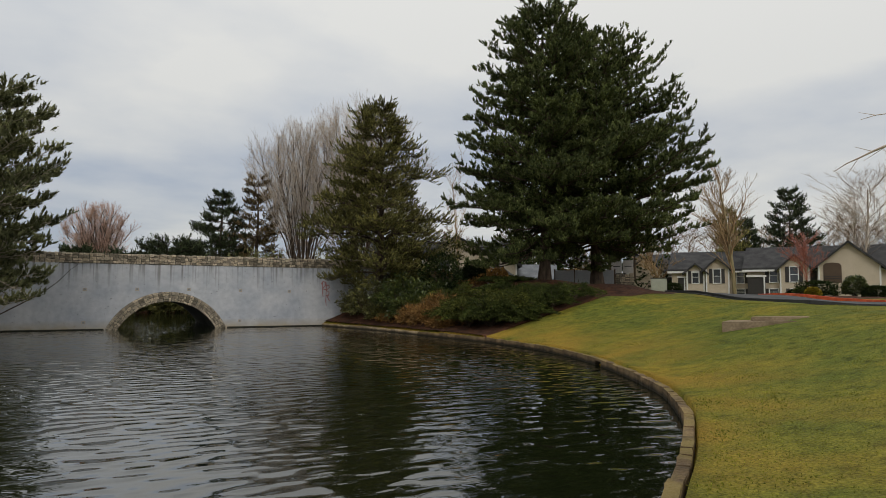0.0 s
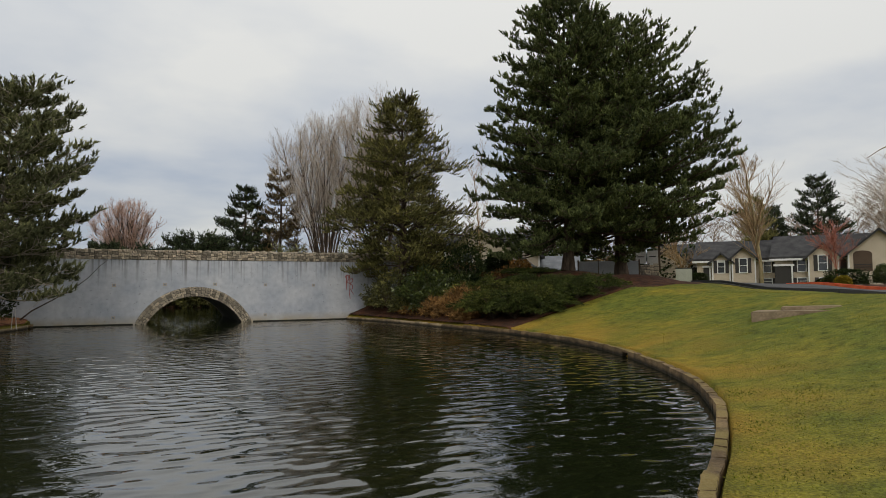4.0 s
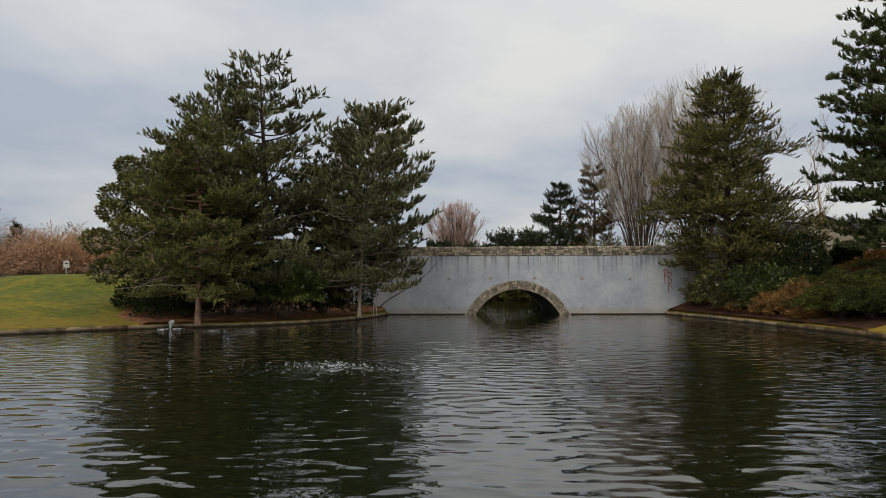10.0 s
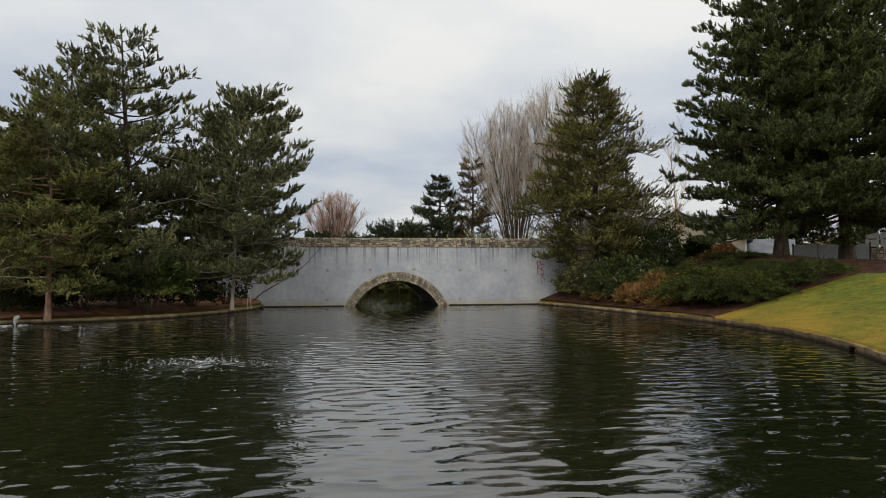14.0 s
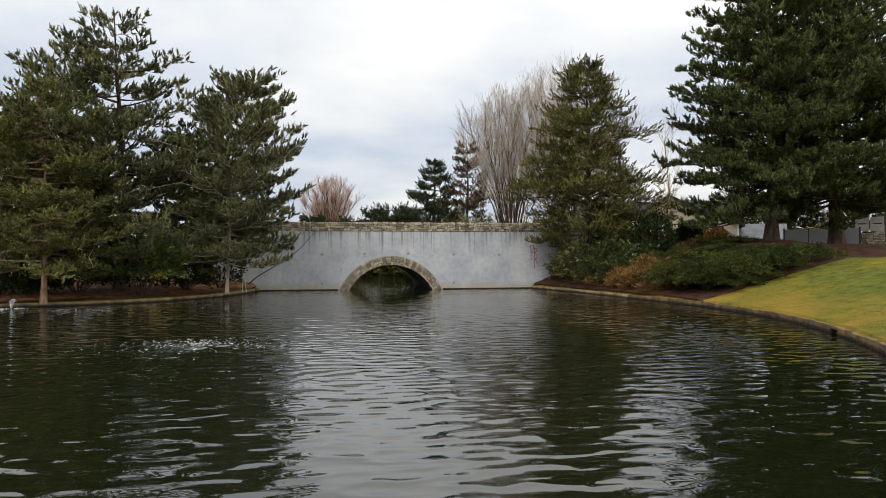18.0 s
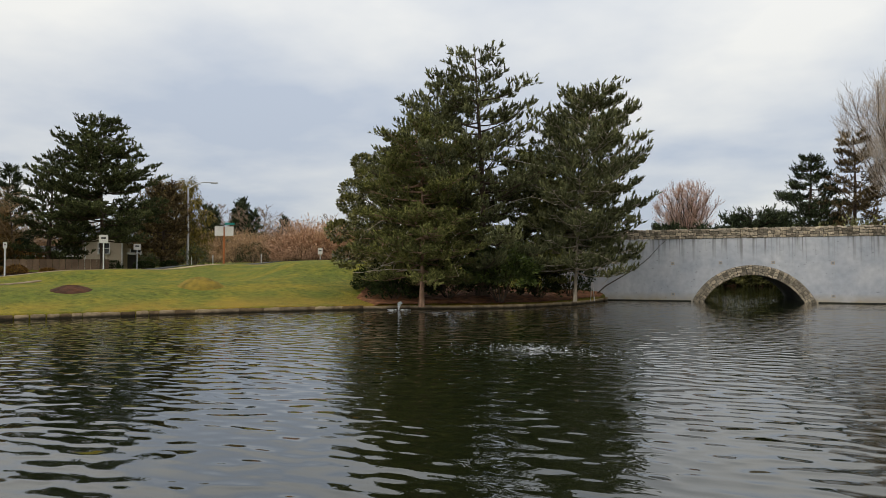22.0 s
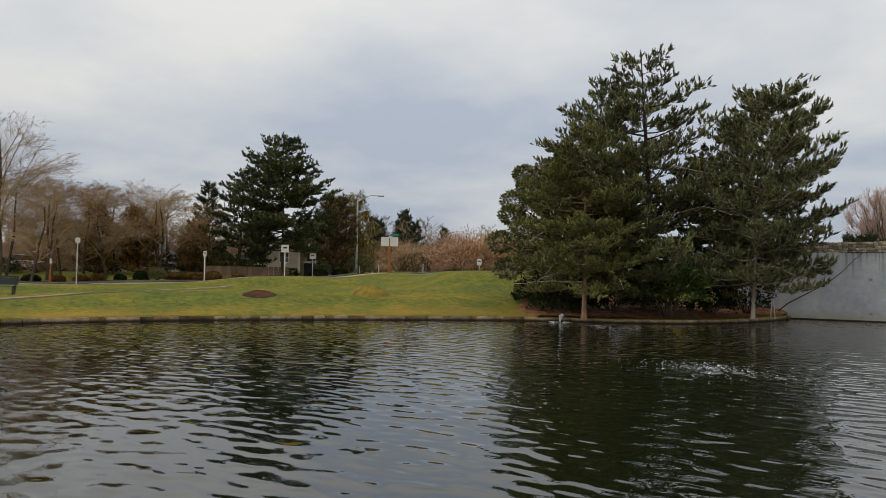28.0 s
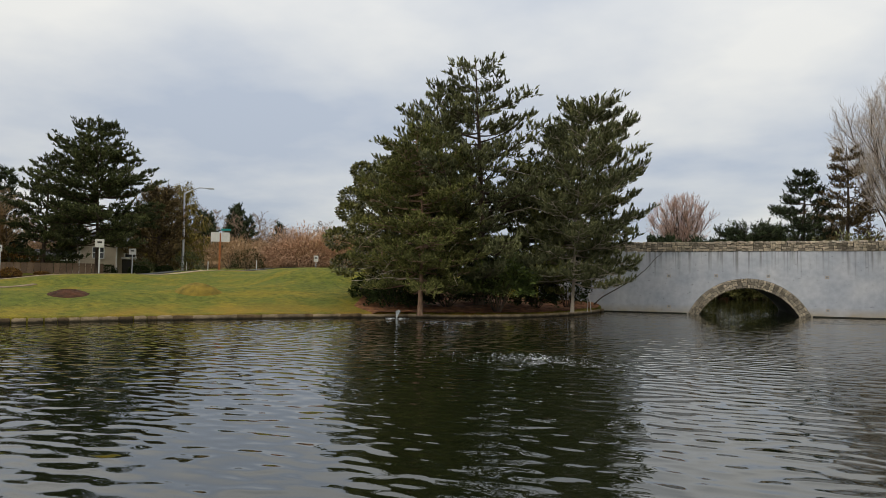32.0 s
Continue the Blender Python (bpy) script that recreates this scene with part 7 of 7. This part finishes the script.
# dense evergreens added far behind the big pines to block bright sky gaps
for i in range(9):
    a = radians(21 + i * 3.0)
    x, y = 86 * math.sin(a), 86 * math.cos(a)
    shrub("far_evergreen", x, y, 3.4, 2.2, 4.0 + 0.9 * math.sin(i * 1.9), 390 + i, MAT_HEDGE if i % 3 else MAT_NEEDLE_BROWN, "far evergreen thicket added as a dark screen behind the houses" if i % 3 else "far evergreen thicket added as a brownish screen behind the houses", count=1800, leaf=0.5, width=0.16, group="far evergreens", rough=0.35)

# ---- water works and loose wood at the water's edge ----
jet = thing("water_jet", pose(-13.25, 29.2, 0), "small white water jet at the kerb", "fountain")
rng2 = np.random.default_rng(3)
k = 170
u = rng2.uniform(0, 1, k)
c = np.stack([0.05 * u ** 2 + rng2.normal(0, 0.012 + 0.02 * u, k), rng2.normal(0, 0.02, k), 0.03 + 0.36 * u - 0.05 * u ** 4], 1)
part("spray", tufts("spray", c, np.stack([0.3 * u, np.zeros(k), 1.0 - 0.8 * u], 1), np.full(k, 0.11), 3, 0.012, 0.22, rng2), MAT_FOAM, jet)
bm = bmesh.new()
cyl(bm, (0, 0, -0.3), (0, 0, 0.1), 0.03, 0.03, 10)
part("pipe", bm, MAT_STEEL, jet)
k = 70
w = rng2.uniform(0, 2 * math.pi, k)
c = np.stack([np.cos(w) * rng2.uniform(0.05, 0.55, k), np.sin(w) * rng2.uniform(0.05, 0.4, k), np.full(k, 0.012)], 1)
part("splash", leaves("splash", c, np.stack([np.cos(w), np.sin(w), np.zeros(k)], 1), np.full(k, 0.14), np.full(k, 0.03), rng2), MAT_FOAM, jet)

bubbler = thing("pond_bubbler", pose(-3.4, 16.05, 0), "low bubbling fountain breaking the pond surface", "fountain")
gx, gy = np.meshgrid(np.linspace(-3.2, 3.2, 150), np.linspace(-2.4, 2.4, 130), indexing="ij")
rr = np.hypot(gx, gy * 1.3)
chop = sum(math.sin(i * 1.7) * np.sin(gx * (2.3 + 1.9 * i) + 1.5 * np.sin(gy * (3 + i)) + i) * np.cos(gy * (3.1 + 2.3 * i) + 1.2 * np.sin(gx * 2.5 + i)) for i in range(1, 7))
gz = np.exp(-(rr / 1.6) ** 2) * (0.018 * np.sin(rr * 11.0) + 0.011 * chop + 0.012) + 0.012 - 0.02 * np.clip(rr - 2.0, 0, 1)
i, j = np.meshgrid(np.arange(149), np.arange(129), indexing="ij")
quad = np.stack([i * 130 + j, (i + 1) * 130 + j, (i + 1) * 130 + j + 1, i * 130 + j + 1], -1).reshape(-1, 4)
part("churned_water", fast_mesh("churned_water", np.stack([gx, gy, gz], -1), quad, True), MAT_WATER, bubbler, "broken rings of choppy water")
k = 620
w = rng2.uniform(0, 2 * math.pi, k)
r = np.abs(rng2.normal(0, 1.25, k))
c = np.stack([np.cos(w) * r * 1.05, np.sin(w) * r * 0.6, np.full(k, 0.03) + rng2.uniform(0, 0.04, k)], 1)
# white flecks: foam, and glints of bright ripples put into the colour
foam = part("foam", leaves("foam", c, np.stack([np.cos(w + 1.5), np.sin(w + 1.5) * 0.3, rng2.normal(0, 0.15, k)], 1), np.full(k, 0.05), np.full(k, 0.006), rng2), MAT_FOAM, bubbler, "white flecks for foam and for bright ripple glints")
tagged(foam, "white flecks for foam and for bright ripple glints", kind="stuff")

limb = thing("fallen_branch", pose(-5.2, 41.55, 0.35), "long dark bare branch leaning on the bridge wall", "branch")
seg = []
P = [(-0.3, 0, 0.0), (0.3, 0.02, 0.55), (1.3, 0.05, 1.15), (2.2, 0.1, 1.7), (2.9, 0.2, 2.3), (3.5, 0.25, 3.0), (3.9, 0.3, 3.35)]
for i, (a, q) in enumerate(zip(P, P[1:])):
    seg.append((*a, *q, 0.045 - 0.006 * i, 0.04 - 0.006 * i))
part("stem", tubes("stem", seg, 6), MAT_BARK, limb)

stakes = thing("garden_stakes", pose(-5.35, 38.4, ground_z(-5.35, 38.4)), "pair of thin pale stakes beside the bridge wall", "stake")
for x, lx in ((0.0, 0.06), (0.22, -0.1)):
    bm = bmesh.new()
    cyl(bm, (x, 0, -0.1), (x + lx, 0, 1.0), 0.022, 0.018, 7)
    part("stake", bm, MAT_SIGN, stakes)

# near tree on the right bank: only its outer twigs reach into view
near_tree = bare_tree("bare_tree", 18.6, 5.6, 7.2, 210, MAT_TWIG, "leafless tree on the near lawn with long arching twigs", width=7.5, spread=0.7, counts=(14, 7, 6), clear=0.3, up=0.1, trunk_r=0.14)
base = ground_z(18.6, 5.6) - 0.1
P = [(0, 0, 2.6), (-1.4, 0.9, 3.9), (-2.7, 1.7, 4.25), (-3.65, 2.5, 5.36 - base), (-3.80, 2.77, 5.24 - base), (-3.93, 3.0, 5.12 - base), (-4.05, 3.2, 5.02 - base), (-4.18, 3.41, 4.86 - base)]
seg = [(*p, *q, 0.045 - 0.0055 * i, 0.04 - 0.0055 * i) for i, (p, q) in enumerate(zip(P, P[1:]))]
Q = [(-2.7, 1.7, 4.25), (-3.4, 2.1, 6.05 - base), (-3.76, 2.7, 6.03 - base), (-3.9, 2.94, 5.97 - base)]
seg += [(*p, *q, 0.018 - 0.004 * i, 0.014 - 0.004 * i) for i, (p, q) in enumerate(zip(Q, Q[1:]))]
for i, (p, q) in enumerate((((-3.65, 2.5), (-3.83, 2.95)), ((-3.8, 2.77), (-3.97, 3.06)), ((-3.93, 3.0), (-4.05, 3.19)), ((-3.76, 2.7), (-3.86, 3.0)))):
    top = (5.36, 5.24, 5.12, 6.03)[i] - base
    seg.append((*p, top, *q, top + (-0.3, 0.14, -0.34, 0.12)[i], 0.009, 0.004))
part("long_limb", tubes("long_limb", seg, 6), MAT_TWIG, near_tree, "long arching bare limb")



for i in range(5):
    shrub("evergreen_hedge", 20.5 + i * 2.1, 50.5 - i * 0.9, 1.3, 0.9, 0.95 + 0.15 * math.sin(i * 2.0), 370 + i, MAT_HEDGE if i % 2 else MAT_LEAF_BROWN, "dark hedge before the beige house" if i % 2 else "winter-brown hedge before the beige house", count=1800, leaf=0.2, width=0.07, group="hedge before the beige house")

# ---- stones: parapet, arch ring, pond kerb ----
def place(mesh, parent, name, m, scale):
    ob = new(name, mesh)
    ob.parent = parent
    ob.matrix_basis = m @ Matrix.Diagonal((*scale, 1))
    return ob


rs = random.Random(8)


def rubble(x0, x1, z0, z1, big=(0.36, 0.27)):
    """Cuts a strip of wall at random into pieces for single stones."""
    w, h = x1 - x0, z1 - z0
    if w < big[0] and h < big[1] and (w * h < 0.05 or rs.random() < 0.35) or max(w, h) < 0.16:
        return [(x0, x1, z0, z1)]
    f = rs.uniform(0.36, 0.64)
    if w / h > rs.uniform(0.9, 1.7):
        m = x0 + w * f
        return rubble(x0, m, z0, z1, big) + rubble(m, x1, z0, z1, big)
    m = z0 + h * f
    return rubble(x0, x1, z0, m, big) + rubble(x0, x1, m, z1, big)


for x0, x1, big in ((-8.9, -5.6, (1.0, 0.7)), (-5.6, 13.6, (0.34, 0.24)), (13.6, 17.4, (1.0, 0.7))):
    k = round((x1 - x0) / 1.2)
    for i in range(k):
        for xa, xb, za, zb in rubble(x0 + (x1 - x0) * i / k, x0 + (x1 - x0) * (i + 1) / k, TOP + 0.01, PAR + 0.01, big):
            up = rs.uniform(-0.02, 0.025) if zb > PAR - 0.01 else 0.0
            place(rs.choice(STONES), parapet, "stone", pose((xa + xb) / 2, 0.17, (za + zb + up) / 2, 0, rs.uniform(-9, 9), rs.uniform(-4, 4)), (xb - xa - 0.015, 0.46 + rs.uniform(-0.05, 0.05), zb - za + up - 0.02))

for xa, xb, za, zb in rubble(-0.85, 0.85, 0.0, 1.15, (0.45, 0.34)):
    place(rs.choice(STONES), kiosk_base, "stone", pose((xa + xb) / 2, -0.27, (za + zb) / 2, 0, rs.uniform(-6, 6), rs.uniform(-4, 4)), (xb - xa - 0.025, 0.22, zb - za - 0.025))

ring = part("arch_ring", boxes(((ARCH_X, 0.25, ARCH_Z + (RI + RO) / 2), (0.3, 0.3, 0.3))), MAT_MORTAR, bridge, "fieldstone arch ring")
bm = bmesh.new()
prev = None
for i in range(41):
    w = math.radians(24 + (156 - 24) * i / 40)
    cur = [bm.verts.new((ARCH_X + r * math.cos(w), y, ARCH_Z + r * math.sin(w))) for r, y in ((RI + 0.01, -0.03), (RO, -0.03), (RO, 0.3), (RI + 0.01, 0.3))]
    if prev:
        for q in range(4):
            bm.faces.new((prev[q], prev[(q + 1) % 4], cur[(q + 1) % 4], cur[q]))
    prev = cur
bmesh.ops.recalc_face_normals(bm, faces=bm.faces)
ring.data = bpy.data.meshes.new("arch_ring")
bm.to_mesh(ring.data)
bm.free()
ring.data.materials.append(MAT_MORTAR)
for i in range(7):
    span = 7.55 / 7
    for sa, sb, lo, hi in rubble(i * span, (i + 1) * span, 0.0, RO - RI, (0.32, 0.24)):
        a = math.radians(24.3) + (sa + sb) / 2 / 7.55 * math.radians(131.4)
        mid = RI + (lo + hi) / 2
        place(rs.choice(STONES), ring, "stone", Matrix.Translation((ARCH_X + mid * math.cos(a), 0.1, ARCH_Z + mid * math.sin(a))) @ pose(0, 0, 0, 0, 90 - math.degrees(a) + rs.uniform(-14, 14), 0),
              ((sb - sa) * mid / 3.29 - 0.022, 0.36 + rs.uniform(-0.03, 0.03), hi - lo - 0.022))

KERBS = [stone_mesh(RNG, 100 + i) for i in range(8)]
KERBS_PALE = [stone_mesh(RNG, 200 + i) for i in range(4)]
kerb = thing("pond_kerb", pose(0, 0, 0), "weathered stone kerb round the pond", "kerb", kind="structure")
line = shore_curve(0.05)
i = 0
gap = min(range(len(line)), key=lambda q: (line[q] - Vector((12.87, 15.55, 0))).length)  # the drain outlet breaks the kerb here
while i < len(line) - 8:
    if i == gap - 6:
        i = gap + 6
    ln = rs.uniform(0.38, 0.8)
    j = min(i + int(ln / 0.05), len(line) - 1)
    if i < gap - 6 < j + 5:
        j = gap - 6
    a, c = line[i], line[j]
    d = (c - a)
    nrm = Vector((d.y, -d.x, 0)).normalized()
    mid = (a + c) / 2
    if (mid - Vector((CX, CY, 0))).dot(nrm) < 0:
        nrm = -nrm
    mid = mid + nrm * 0.06
    if mid.y < 42.0:
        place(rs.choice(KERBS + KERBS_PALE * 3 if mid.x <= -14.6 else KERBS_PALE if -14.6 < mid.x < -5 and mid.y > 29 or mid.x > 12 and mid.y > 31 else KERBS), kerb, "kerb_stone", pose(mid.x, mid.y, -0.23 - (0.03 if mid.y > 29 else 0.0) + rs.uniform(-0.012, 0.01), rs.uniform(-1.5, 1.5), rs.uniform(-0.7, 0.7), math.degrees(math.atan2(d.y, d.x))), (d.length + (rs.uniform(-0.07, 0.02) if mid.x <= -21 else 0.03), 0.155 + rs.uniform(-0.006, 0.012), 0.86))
    i = j

ga, gc = line[gap - 6], line[gap + 6]
gm = (ga + gc) / 2
gout = Vector((gc.y - ga.y, ga.x - gc.x, 0)).normalized()
if (gm - Vector((CX, CY, 0))).dot(gout) < 0:
    gout = -gout
drain = thing("drain_outlet", pose(gm.x + gout.x * 0.06, gm.y + gout.y * 0.06, 0, 0, 0, math.degrees(math.atan2(-gout.x, gout.y))), "low dark drain outlet under a flat stone in the pond kerb", "drain")
GW = (gc - ga).length
# back panel painted dark in place of the shade inside the outlet
part("back", boxes(((0, 0.085, -0.15), (GW, 0.03, 0.62))), MAT_DARK, drain, "dark panel for the shade inside the drain")
part("cheek", boxes(((-GW / 2 + 0.02, 0.0, -0.19), (0.05, 0.15, 0.66)), bevel=0.01), MAT_KERB, drain)
part("cheek", boxes(((GW / 2 - 0.02, 0.0, -0.19), (0.05, 0.15, 0.66)), bevel=0.01), MAT_KERB, drain)
part("capstone", boxes(((0, 0.10, 0.165), (GW + 0.05, 0.36, 0.07)), bevel=0.015), MAT_KERB, drain, "flat grey capstone")

# grass blades on the nearest lawn
def near_grass():
    rng = np.random.default_rng(44)
    k = 60000
    th = rng.uniform(-1.2, 0.25, k)
    rs_ = np.interp(SH_TH[0] + np.mod(th - SH_TH[0], 2 * math.pi), SH_TH, SH_R)
    r = rs_ + 0.20 + rng.uniform(0, 1, k) ** 1.5 * 16
    X, Y = CX + np.cos(th) * r, CY + np.sin(th) * r
    keep = (X > 4.2) & (Y > 3.5)
    X, Y = X[keep], Y[keep]
    c = np.stack([X, Y, land(X, Y) - 0.005], 1)
    k = len(c)
    ax = unit(np.stack([rng.normal(0, 0.5, k), rng.normal(0, 0.5, k), np.ones(k)], 1))
    drift = np.sin(X * 2.1 + 2.0 * np.sin(Y * 1.3)) * np.sin(Y * 2.7 + 1.7 * np.sin(X * 0.9))
    return tufts("grass_blades", c, ax, 0.022 + 0.03 * np.clip(drift - 0.2, 0, 1), 3, 0.004, 0.45, rng)


tagged(part("grass", near_grass(), MAT_BLADE), "short mossy grass blades on the near bank", "grass", kind="stuff")


# growth overhanging the water behind the bridge, coloured to carry the tree shade
for i, (x, y, rx, h) in enumerate(((-3.0, 77.0, 4.0, 4.4), (3.0, 78.0, 4.4, 4.8), (9.0, 77.0, 4.0, 4.4), (-5.5, 70.0, 2.6, 3.0), (12.0, 68.0, 2.4, 3.0), (6.0, 76.0, 3.0, 3.0), (0.5, 76.0, 3.0, 3.0))):
    # near-black leaves stand for shade, olive ones for the lit patch
    shrub("waterside_shrub", x, y, rx, 2.2, h, 230 + i, MAT_LEAF_OLIVE if i in (1, 5, 6) else MAT_HEDGE, "dark evergreen growth over the far water", z=-0.1, count=5000, leaf=0.4, width=0.12, sink=0.55)
# mulch colour laid here in place of the tree shade on the bank
loft("planting_bed", [(-8, 76.5), (16, 76.5)], [(-8, 88), (16, 88)], 0.06, MAT_MULCH, "dark mulch standing in for tree shade on the far bank", "mulch bed", n=30, m=16)
